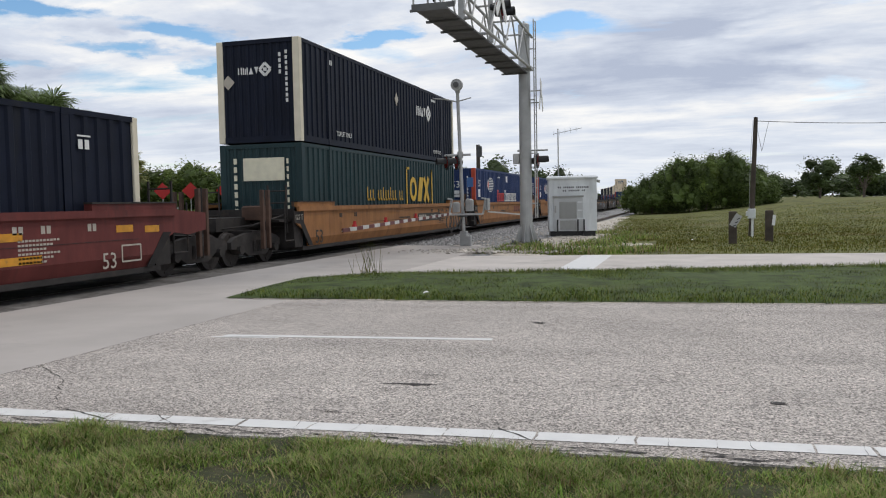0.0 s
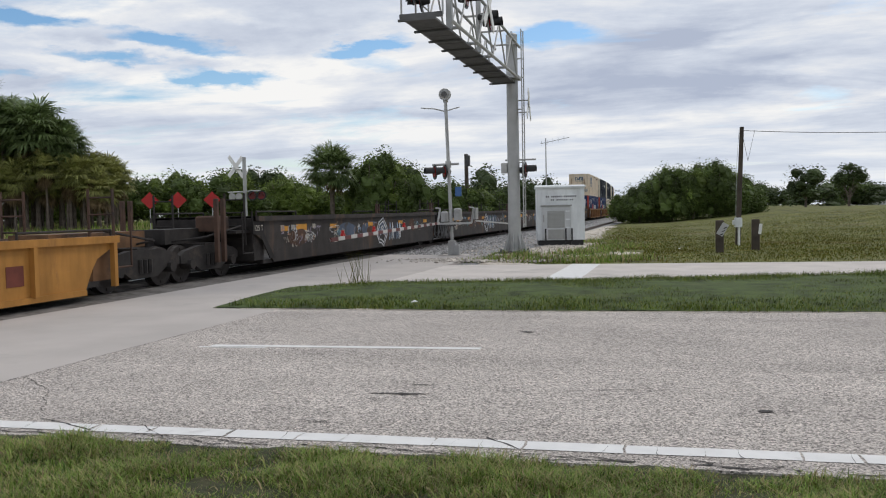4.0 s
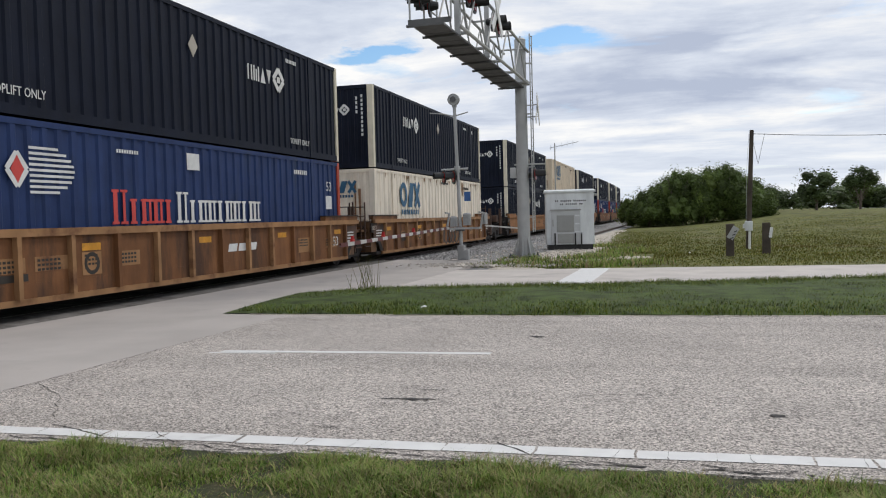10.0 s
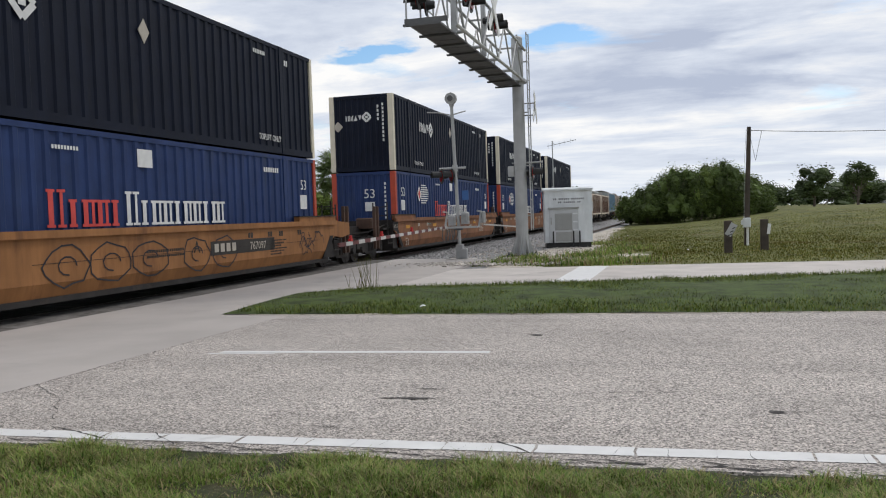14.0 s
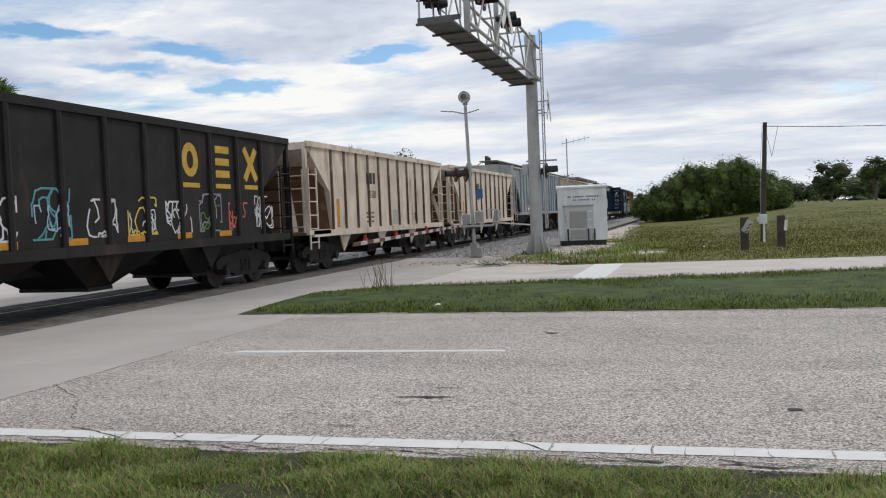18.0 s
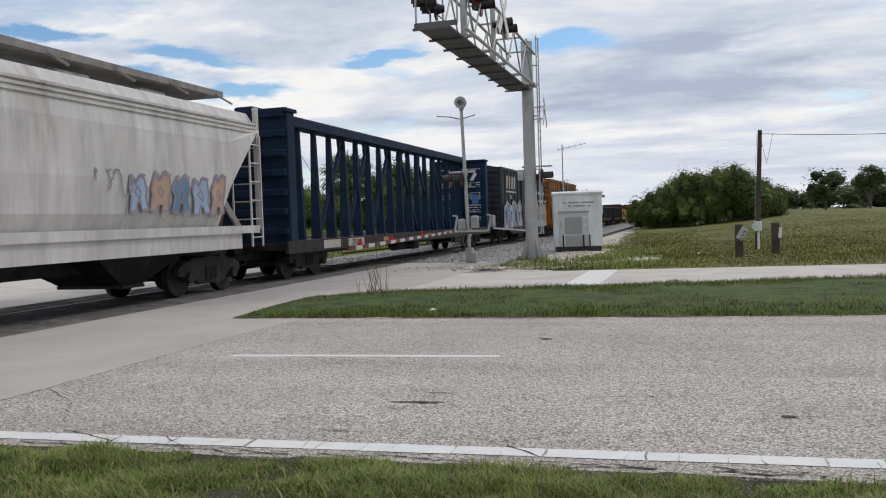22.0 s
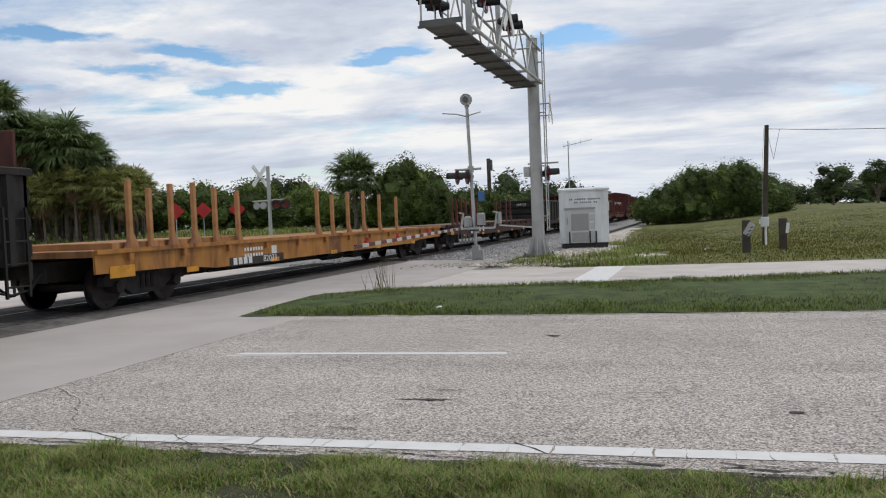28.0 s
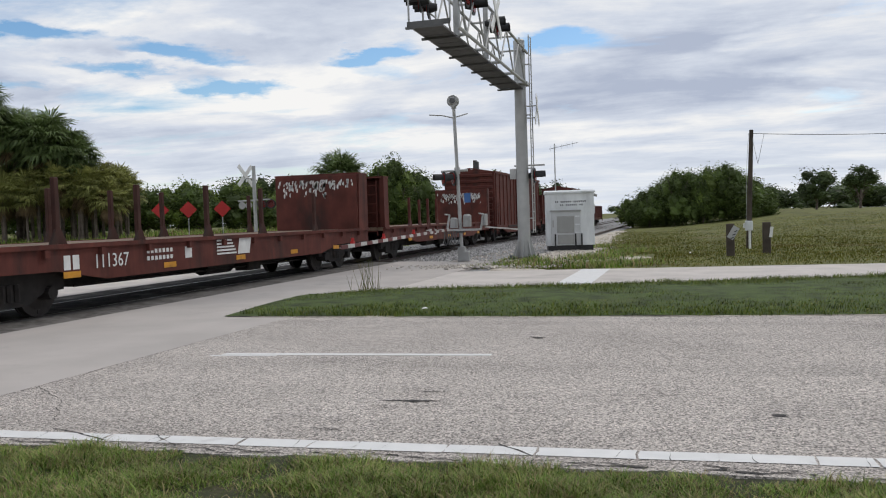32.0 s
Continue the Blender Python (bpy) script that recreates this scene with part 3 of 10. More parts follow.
def road_damage():
    r = random.Random(77)
    s = Shape()
    for x, y, a, b in ((-1.66, 9.79, 0.10, 0.05), (-2.12, 6.28, 0.15, 0.025), (0.66, 6.2, 0.05, 0.03)):
        tar_blot(s, r, x, y, a, b)
    for x, y, a in ((-2.05, 6.65, 0.09), (-2.27, 6.06, 0.07), (-2.4, 5.32, 0.10)):
        for _ in range(9):
            tar_line(s, r, ((x + r.gauss(0, a), y + r.gauss(0, 0.025)), (x + r.gauss(0, a), y + r.gauss(0, 0.025))), 0.007)
    for pts, w in ((((0.50, 6.02), (0.66, 6.16), (0.82, 6.45)), 0.022), (((0.62, 6.2), (0.86, 6.22)), 0.014), (((-0.62, 6.70), (-0.3, 6.75), (-0.02, 6.75)), 0.018), (((-2.36, 6.27), (-1.86, 6.30)), 0.03),
                   (((-2.62, 5.1), (-2.35, 5.38), (-2.2, 5.62)), 0.012), (((-5.9, 5.5), (-5.9, 9.6)), 0.02), (((-5.62, 5.2), (-5.55, 6.6), (-5.68, 7.9), (-5.6, 9.0)), 0.010), (((-5.6, 6.0), (-4.9, 6.9)), 0.009),
                   (((-5.9, 6.4), (-5.2, 5.9), (-4.7, 5.2)), 0.008), (((-4.5, 5.02), (-3.9, 4.8)), 0.018), (((-3.6, 5.0), (-3.3, 4.76)), 0.014), (((-1.15, 5.15), (-0.9, 4.93)), 0.018), (((-1.9, 9.0), (-1.5, 9.6), (-1.3, 10.4)), 0.008),
                   (((2.0, 9.6), (3.6, 9.75)), 0.012), (((-4.3, 10.6), (-3.4, 10.7)), 0.012), (((1.2, 8.2), (2.2, 8.4)), 0.01)):
        tar_line(s, r, pts, w)
    # cracks across the edge line, and broken binder along the asphalt's edge
    x = -5.7
    while x < 3.2:
        y = near_line(x)
        tar_line(s, r, ((x, y - 0.10), (x + r.uniform(-0.05, 0.05), y + 0.10)), 0.006, 0.0062)
        if r.random() < 0.3:
            tar_line(s, r, ((x, y - 0.11), (x + r.uniform(0.2, 0.6), y - 0.10)), 0.012, 0.0062)
        x += r.uniform(0.28, 0.7)
    for x0, x1, w in ((-4.6, -3.9, 0.02), (-3.6, -2.5, 0.026), (-2.3, -1.2, 0.022), (-0.9, -0.2, 0.03), (0.1, 0.7, 0.034), (0.9, 1.6, 0.02)):
        for k in range(2):
            tar_line(s, r, [(x0 + (x1 - x0) * i / 6, near_edge(x0 + (x1 - x0) * i / 6) + 0.07 + 0.05 * k + r.uniform(-0.03, 0.03)) for i in range(7)], w * (1 - 0.5 * k))
    ob = whole("tar_cracks", s, CRACK, "dark tar cracks and worn patches in the asphalt", "road crack", kind="stuff")
    return ob


road_damage()
strip("sandy_edge", lambda x: median_near(x) - 0.02 + 0.05 * noise.noise((x * 2.1, 3, 0)), lambda x: median_near(x) + 0.16, -6.6, 30, 0.006, SAND, "thin strip of washed sand along the median", "sand", step=0.15, thick=0.003)


def stop_line():
    s = Shape().add([(-2.55, 17.3, 0.004), (-1.80, 17.3, 0.004), (-1.75, 22.2, 0.004), (-2.5, 22.2, 0.004)], [(0, 1, 2, 3)])
    return whole("stop_line", s, PAINT_LINE, "broad white painted stop line on concrete", "road marking", kind="structure")


stop_line()


def rails():
    for off in (-0.755, 0.755):
        web, head = Shape(), Shape()
        pts = [(-300, 0)] + [(s, 0) for s in range(-40, 560, 8)]
        prof = [(-0.07, -0.16), (0.07, -0.16), (0.07, -0.145), (0.015, -0.12), (0.015, -0.045), (0.036, -0.035), (0.036, -0.004), (-0.036, -0.004), (-0.036, -0.035), (-0.015, -0.045), (-0.015, -0.12), (-0.07, -0.145)]
        rings = []
        for s, _ in pts:
            x, y, h = track(s)
            c, sn = math.cos(radians(h)), math.sin(radians(h))
            rings.append([(x + (off + px) * c, y + (off + px) * sn, pz) for px, pz in prof])
        k = len(prof)
        for r in rings:
            web.v += r
        web.f = [(a * k + i, a * k + (i + 1) % k, (a + 1) * k + (i + 1) % k, (a + 1) * k + i) for a in range(len(rings) - 1) for i in range(k)]
        for s, _ in pts:
            x, y, h = track(s)
            c, sn = math.cos(radians(h)), math.sin(radians(h))
            head.v += [(x + (off - 0.033) * c, y + (off - 0.033) * sn, 0.0), (x + (off + 0.033) * c, y + (off + 0.033) * sn, 0.0)]
        head.f = [(2 * a, 2 * a + 1, 2 * a + 3, 2 * a + 2) for a in range(len(pts) - 1)]
        t = thing("rail", "steel rail with dark rusty web and worn head", "rail", kind="structure")
        part("web", web, RAIL_STEEL, t)
        part("running_surface", head, RAIL_HEAD, t)


rails()


def ballast():
    s = Shape()
    pts = list(range(-300, 0, 40)) + list(range(0, 560, 8))
    prof = [(-6.2, -0.3), (-4.4, -0.12), (-2.6, -0.17), (2.5, -0.17), (4.6, -0.10), (6.2, -0.085), (7.6, -0.3)]
    for d in pts:
        x, y, h = track(d)
        c, sn = math.cos(radians(h)), math.sin(radians(h))
        s.v += [(x + o * c, y + o * sn, z + 0.03) for o, z in prof]
    k = len(prof)
    s.f = [(a * k + i, a * k + i + 1, (a + 1) * k + i + 1, (a + 1) * k + i) for a in range(len(pts) - 1) for i in range(k - 1)]
    whole("track_bed", s, BALLAST_BED, "grey crushed-stone ballast bed under the rails", "track bed", kind="structure")


ballast()
# crossing panels: dark rubber strips along the rails, concrete between them
for x0, x1, m, z in ((TRACK_X + 0.80, -9.56, CROSS_EDGE, -0.006), (TRACK_X - 0.70, TRACK_X + 0.70, RUBBER, -0.012), (-13.38, TRACK_X - 0.80, RUBBER, -0.006)):
    whole("crossing_panel", Shape().box(x0, x1, 0.5, 27.4, z - 0.12, z), m, "flush panel between the rails of the level crossing", "crossing panel", kind="structure")


def gravel_apron():
    """Pale sandy gravel round the gate, the mast and the cabinet, thinning out to a spit in the grass."""
    s = Shape()
    nx, ny = 44, 60
    for j in range(ny):
        y = 22.35 + 50.0 * (j / (ny - 1)) ** 1.6
        right = -2.9 + 2.2 * math.exp(-((y - 28.6) / 1.5) ** 2) - 1.2 * smooth01(33, 62, y) + 0.5 * noise.noise((y * 0.7, 1.0, 0)) + 0.25 * noise.noise((y * 2.3, 4.0, 0))
        if y < 25.0:
            right = -3.6 + 0.9 * noise.noise((y * 1.2, 1, 0))
        for i in range(nx):
            k = i / (nx - 1)
            x = -9.5 + (right + 9.5) * k
            z = land(x, y) + 0.035 * (1 - k ** 6) + 0.02 * noise.noise((x * 2, y * 2, 0)) * (1 - k ** 8) - (0.03 if k == 1 else 0)
            s.v.append((x, max(y, far_edge(x) + 0.02, 28.0 - 0.25 * max(0, x + 9.5) if x < -5.93 else 0), z + (0.0 if i else -0.1)))
    s.f = [(j * nx + i, j * nx + i + 1, (j + 1) * nx + i + 1, (j + 1) * nx + i) for j in range(ny - 1) for i in range(nx - 1)]
    whole("gravel_apron", s, SAND, "pale sandy gravel apron beside the track", "gravel", kind="structure", smooth=True)


gravel_apron()


def stones(name, n, place, lo, hi, material, label, seed):
    """Loose broken stones: uneven eight-sided lumps."""
    r = random.Random(seed)
    v, f = [], []
    for _ in range(n):
        x, y, z = place(r)
        q = r.uniform(lo, hi)
        a = r.uniform(0, 6.28)
        b = len(v)
        for k in range(4):
            t = a + k * 1.5708 + r.uniform(-0.35, 0.35)
            v.append((x + q * r.uniform(0.7, 1.2) * math.cos(t), y + q * r.uniform(0.7, 1.2) * math.sin(t), z + q * r.uniform(-0.1, 0.35)))
        v += [(x + q * r.uniform(-0.4, 0.4), y + q * r.uniform(-0.4, 0.4), z + q * r.uniform(0.5, 0.95)), (x, y, z - q * 0.4)]
        f += [(b + k, b + (k + 1) % 4, b + 4) for k in range(4)] + [(b + (k + 1) % 4, b + k, b + 5) for k in range(4)]
    me = bpy.data.meshes.new(name)
    me.from_pydata(v, [], f)
    me.materials.append(material)
    tagged(new(name, me), label, "stones", kind="stuff")


STONE_PALE = surface("pale_limestone_rubble", (0.45, 0.41, 0.36), 0.9, grain=6, vary=0.2, island=0.4)


def ballast_place(r):
    y = r.triangular(27.7, 110, 29)
    x = TRACK_X + r.choice((1.0, -1.0)) * r.uniform(0.9, 3.4) if r.random() < 0.4 else TRACK_X + r.triangular(0.9, 5.2, 2.2)
    return x, y, -0.10


def rubble_place(r):
    if r.random() < 0.45:
        return r.gauss(-5.6, 1.2), r.gauss(24.2, 0.5), 0.0
    y = r.triangular(24.5, 50, 27)
    return r.uniform(-7.6, -2.6), y, land(-4, y) + 0.04


stones("ballast_stones", 9000, ballast_place, 0.03, 0.065, STONE, "loose grey crushed ballast stones", 41)
stones("rubble_stones", 2600, rubble_place, 0.015, 0.055, STONE_PALE, "pale limestone rubble and pebbles", 42)
stones("large_rubble", 46, lambda r: (r.gauss(-5.4, 1.1), r.gauss(23.9, 0.4), 0.0), 0.05, 0.14, STONE_PALE, "lumps of pale rubble at the road edge", 43)

# ---- crossing furniture ----
def pieces(name, shape, material, parent, places, label="", smooth=False):
    """Like parts on one mesh, each an object of its own."""
    me = shape.mesh(name, material, smooth) if isinstance(shape, Shape) else shape
    out = []
    for p in places:
        ob = new(name, me)
        ob.parent = parent
        ob.matrix_basis = p if isinstance(p, Matrix) else Matrix.Translation(p)
        out.append(tagged(ob, label))
    return out


def light_unit(parent, at, rz, name="signal_light", n=18):
    """A flashing light: round black background, hood, lens. It looks along its own -y."""
    s = Shape()
    s.tube((0, 0.0, 0), (0, 0.03, 0), 0.26, n)
    s.tube((0, 0.03, 0), (0, 0.22, 0), 0.13, 12, 0.08)
    ob = part(name, s, BLACK_PAINT, parent, "black flashing light unit")
    ob.matrix_basis = pose(*at, 0, 0, rz)
    hood = Shape()
    ring = [(0.15 * math.cos(a), 0.15 * math.sin(a)) for a in (math.pi * i / 10 for i in range(-1, 12))]
    for (x0, z0), (x1, z1) in zip(ring, ring[1:]):
        for k in (1.0, 1.06):
            hood.add([(x0 * k, 0, z0 * k), (x1 * k, 0, z1 * k), (x1 * k, -0.34, z1 * k), (x0 * k, -0.34, z0 * k)], [(0, 1, 2, 3)])
    part("hood", hood, BLACK_PAINT, ob)
    part("lens", Shape().tube((0, -0.02, 0), (0, 0.0, 0), 0.19, 14), RED_LENS, ob, "unlit dark red lens")
    return ob


def cross_sign(parent, at, rz, size=1.2, name="crossbuck"):
    """Two crossed white boards."""
    for a in (45, -45):
        s = Shape().slab(-size / 2, size / 2, -0.012, 0.012, -0.115, 0.115, 0.004)
        ob = part(name, s, WHITE, parent, "white crossbuck board")
        ob.matrix_basis = pose(*at, 0, 0, rz) @ pose(0, -0.02 if a > 0 else 0.02, 0, 0, a, 0)


def cantilever_signal():
    t = thing("cantilever_signal", "grey steel signal mast with trussed walkway arm over road", "signal", (-5.06, 27.7, 0))
    part("mast", Shape().tube((0, 0, 0.1), (0, 0, 7.4), 0.215, 20, 0.19), GALV, t, smooth=False)
    part("mast_cap", Shape().tube((0, 0, 7.4), (0, 0, 7.46), 0.2, 20, 0.14).tube((0, 0, 7.46), (0, 0, 7.53), 0.03, 8), GALV, t)
    base = Shape().slab(-0.46, 0.46, -0.46, 0.46, 0.02, 0.09, 0.01)
    part("base_plate", base, GALV_DARK, t)
    gus = Shape().add([(0.2, -0.012, 0.09), (0.42, -0.012, 0.09), (0.2, -0.012, 0.75), (0.2, 0.012, 0.09), (0.42, 0.012, 0.09), (0.2, 0.012, 0.75)], [(0, 1, 2), (5, 4, 3), (0, 3, 4, 1), (1, 4, 5, 2), (2, 5, 3, 0)])
    pieces("gusset", gus, GALV, t, [pose(0, 0, 0, 0, 0, a) for a in (0, 45, 90, 135, 180, 225, 270, 315)])
    pieces("anchor_bolt", Shape().tube((0, 0, 0), (0, 0, 0.16), 0.025, 6).tube((0, 0, 0.07), (0, 0, 0.11), 0.045, 6), GALV_DARK, t, [(x, y, 0.02) for x in (-0.4, 0.4) for y in (-0.4, 0.4)])
    part("footing", Shape().slab(-0.6, 0.6, -0.6, 0.6, -0.3, 0.02, 0.03), CONCRETE, t, "concrete footing")
    # ladder with rungs on the road side
    lad = Shape().bar((0.36, -0.2, 0.9), (0.36, -0.2, 7.55), 0.035).bar((0.36, 0.2, 0.9), (0.36, 0.2, 7.55), 0.035)
    part("ladder_rail", lad, GALV, t)
    pieces("ladder_rung", Shape().tube((0.36, -0.2, 0), (0.36, 0.2, 0), 0.012, 5), GALV, t, [(0, 0, 1.0 + 0.31 * i) for i in range(22)])
    pieces("ladder_bracket", Shape().bar((0.15, 0, 0), (0.36, 0, 0), 0.04), GALV, t, [(0, 0, z) for z in (1.4, 3.1, 4.9, 6.6)])
    # arm along -y
    y0, y1 = -0.1, -10.0
    lo, hi = 5.95, 7.04
    for x in (-0.62, 0.22):
        part("lower_chord", Shape().tube((x, 0.35, lo), (x, y1 + 1.0, lo), 0.045, 8), GALV, t)
        part("upper_chord", Shape().tube((x, 0.3, hi), (x, y1 + 1.0, hi + 0.25), 0.042, 8), GALV, t)
    n = 9
    web = lambda i: y0 - 0.2 - i * 0.98
    for x in (-0.62, 0.22):
        for i in range(n):
            a, b = (lo, hi + 0.024 * i) if i % 2 == 0 else (hi + 0.024 * i, lo)
            part("truss_brace", Shape().tube((x, web(i), a), (x, web(i + 1), b), 0.026, 6), GALV, t)
    for i in range(0, n + 1, 2):
        part("cross_tie", Shape().tube((-0.62, web(i), lo), (0.22, web(i), lo), 0.045, 8), GALV, t)
        part("cross_tie", Shape().tube((-0.62, web(i), hi + 0.024 * i), (0.22, web(i), hi + 0.024 * i), 0.03, 6), GALV, t)
    part("mast_collar", Shape().box(-0.68, 0.28, -0.28, 0.28, lo - 0.05, lo + 0.05), GALV, t)
    # walkway: grating panels on angle supports that stick out to the left
    pieces("grating", Shape().box(-0.42, 0.30, -0.47, 0.47, -0.025, 0.02), GALV_DARK, t, [(-0.22, -0.2 - 0.48 - i * 0.98, lo - 0.12) for i in range(10)])
    pieces("grating_support", Shape().box(-0.52, 0.36, -0.035, 0.035, -0.07, -0.02), GALV_DARK, t, [(-0.22, -0.2 - i * 1.225, lo - 0.13) for i in range(9)])
    part("toe_board", Shape().box(-0.66, -0.64, y1, -0.3, lo - 0.15, lo - 0.02), GALV, t)
    # work platform at the outer end, with rail posts
    part("platform_edge", Shape().box(-0.7, 0.3, y1 - 0.03, y1 + 0.02, lo - 0.15, lo - 0.04), GALV_DARK, t)
    for x, y in ((-0.66, y1), (-0.66, y1 + 1.1), (-0.66, y1 + 2.2), (0.3, y1)):
        part("rail_post", Shape().tube((x, y, lo - 0.1), (x, y, lo + 1.05), 0.025, 6), GALV, t)
    part("guard_rail", Shape().pipe([(0.3, y1, lo + 1.05), (-0.66, y1, lo + 1.05), (-0.66, y1 + 2.2, lo + 1.05)], 0.025), GALV, t)
    part("guard_rail", Shape().pipe([(0.3, y1, lo + 0.55), (-0.66, y1, lo + 0.55), (-0.66, y1 + 2.2, lo + 0.55)], 0.02), GALV, t)
    part("signal_column", Shape().box(-0.1, 0.04, -8.22, -8.08, lo - 0.05, 8.3), GALV, t)
    part("signal_column", Shape().box(-0.1, 0.02, -4.93, -4.82, lo, 7.6), GALV, t)
    for y in (-4.7, -7.6):
        part("light_arm", Shape().tube((0.1, y - 0.45, 6.95), (0.1, y + 0.45, 6.95), 0.03, 6), GALV, t)
        light_unit(t, (0.2, y + 0.32, 6.86), 90)
        light_unit(t, (0.2, y - 0.32, 6.9), 90)
    part("light_arm", Shape().tube((-0.5, -9.9, 6.62), (-0.5, -8.7, 6.62), 0.03, 6), GALV, t)
    light_unit(t, (-0.5, -9.0, 6.45), -80)
    light_unit(t, (-0.5, -9.65, 6.45), -80)
    cross_sign(t, (0.42, -5.6, 7.0), 90, 1.5)
    cross_sign(t, (0.55, 0.05, 5.05), 94, 1.25)
    part("sign_bracket", Shape().tube((0.2, 0.05, 5.2), (0.55, 0.05, 5.2), 0.02, 6), GALV, t)
    part("sign_bracket", Shape().tube((0.2, 0.05, 4.8), (0.55, 0.05, 4.8), 0.02, 6), GALV, t)
    # light pair lower on the mast, facing the far approach
    part("light_arm", Shape().tube((-0.3, 0.12, 3.2), (0.75, 0.12, 3.2), 0.03, 6), GALV, t)
    light_unit(t, (0.42, 0.1, 2.85), 90)
    light_unit(t, (0.30, 0.3, 2.85), 90)
    part("junction_box", Shape().slab(-0.42, -0.2, -0.1, 0.12, 2.75, 3.1, 0.02), GALV, t)
    return t


cantilever_signal()


def crossing_gate():
    t = thing("crossing_gate", "grey crossing gate mast with lowered red and white striped arm", "crossing gate", (-7.12, 27.1, 0))
    part("mast", Shape().tube((0, 0, 0.3), (-0.13, -0.02, 5.25), 0.062, 12, 0.055), GALV, t)
    part("base_box", Shape().slab(-0.12, 0.12, -0.12, 0.12, -0.05, 0.5, 0.02).slab(0.06, 0.27, -0.13, 0.1, -0.05, 0.34, 0.02), CAST_GREY, t, "pale grey cast base")
    part("footing", Shape().slab(-0.45, 0.5, -0.45, 0.45, -0.3, 0.0, 0.03), CONCRETE, t)
    bell = Shape().tube((-0.14, 0.02, 5.45), (-0.14, -0.12, 5.45), 0.2, 20).tube((-0.14, -0.12, 5.45), (-0.14, -0.17, 5.45), 0.14, 16, 0.06).tube((-0.13, 0, 5.2), (-0.13, 0, 5.32), 0.085, 10)
    part("bell", bell, CAST_GREY, t, "round grey crossing bell")
    part("bell_face", Shape().tube((-0.14, -0.168, 5.45), (-0.14, -0.176, 5.45), 0.10, 14), GALV_DARK, t)
    part("cross_arm", Shape().tube((-0.95, -0.2, 5.02), (-0.5, -0.1, 4.98), 0.02, 6).tube((-0.5, -0.1, 4.98), (-0.13, -0.02, 4.88), 0.022, 6), GALV, t)
    part("cross_arm", Shape().tube((-0.13, -0.02, 4.9), (0.33, 0.08, 5.02), 0.02, 6), GALV, t)
    part("light_arm", Shape().tube((-0.62, -0.1, 3.08), (0.28, 0.05, 3.1), 0.04, 8), GALV, t)
    part("light_collar", Shape().tube((-0.08, 0, 2.98), (-0.08, 0, 3.2), 0.1, 10), GALV, t)
    light_unit(t, (-0.55, -0.1, 2.84), -58)
    light_unit(t, (-0.22, -0.02, 2.84), -58)
    part("number_tag", Shape().slab(0.14, 0.36, -0.01, 0.01, 2.0, 2.32, 0.003), BLUE_TAG, t, "small blue plate")
    # drive: motor box between two side arms, weights behind
    part("drive_box", Shape().slab(-0.36, -0.14, -0.16, 0.16, 1.14, 1.5, 0.05), CAST_GREY, t)
    part("drive_box", Shape().slab(0.1, 0.34, -0.16, 0.16, 1.18, 1.6, 0.05), CAST_GREY, t)
    part("collar", Shape().tube((-0.03, 0, 0.98), (-0.03, 0, 1.12), 0.16, 12), UNDER_GREY, t)
    for x in (-0.58, 0.62):
        part("gate_bracket", Shape().bar((x, -0.35, 1.08), (x, 0.3, 1.08), 0.05, 0.06).bar((x, 0.3, 1.08), (x + 0.06, 0.42, 1.6), 0.05, 0.06).bar((x + 0.06, 0.42, 1.6), (x, 0.1, 1.62), 0.045, 0.045), GALV, t, "pale steel gate bracket")
    part("bracket_bar", Shape().bar((-0.7, -0.36, 1.08), (0.72, -0.36, 1.08), 0.05, 0.07), GALV, t)
    for i in range(2):
        part("counterweight", Shape().slab(0.68 + i * 0.075, 0.74 + i * 0.075, 0.2, 0.55, 1.2, 1.6, 0.02), CAST_GREY, t)
    hose = Shape().pipe([(0, -0.3, 1.05), (-0.02, -0.34, 0.72), (0.05, -0.3, 0.58), (0.12, -0.2, 0.8), (0.14, -0.1, 1.1)], 0.016, 5)
    pieces("cable_loop", hose, GALV_DARK, t, [(-0.5 + 0.12 * i, 0, 0) for i in range(4)], "hanging grey cable")
    # arm: striped boards to a tip over the road
    a, b = Vector((-0.33, -0.4, 1.10)), Vector((0.70, -12.1, 0.97))
    n = 26
    arm = part("arm", Shape().bar(a, b, 0.03, 0.05), ARM_WHITE, t, "red and white striped gate arm")
    for i in range(n):
        p, q = a.lerp(b, i / n), a.lerp(b, (i + 1) / n)
        s = Shape().bar(p, q, 0.038, 0.078)
        part("stripe", s, RED_WORN if i % 2 else ARM_WHITE, arm)
    for k in (0.45, 0.72, 0.93):
        p = a.lerp(b, k)
        part("arm_lamp", Shape().tube(p + Vector((0, 0, 0.05)), p + Vector((0, 0, 0.16)), 0.035, 8).box(p.x - 0.03, p.x + 0.03, p.y - 0.06, p.y + 0.06, p.z + 0.04, p.z + 0.09), RED_PAINT, t, "red gate arm lamp")
    c, d = Vector((0.75, 0.4, 1.15)), Vector((1.5, 2.6, 1.0))
    part("tail_arm", Shape().bar(c, d, 0.03, 0.05), ARM_WHITE, t)
    return t


ARM_WHITE = surface("dirty_white_reflective", (0.46, 0.45, 0.43), 0.6, grain=5, vary=0.12)
CAST_GREY = surface("weathered_cast_housing", (0.36, 0.36, 0.35), 0.65, 0.2, grain=3, vary=0.15, stain=(0.24, 0.23, 0.22), stain_scale=2, stain_at=0.56)
UNDER_GREY = surface("dark_grey_cast_iron", (0.09, 0.09, 0.09), 0.7, 0.3, grain=4, vary=0.25)
RED_WORN = surface("faded_red_stripe", (0.11, 0.028, 0.026), 0.65, grain=5, vary=0.2)
crossing_gate()


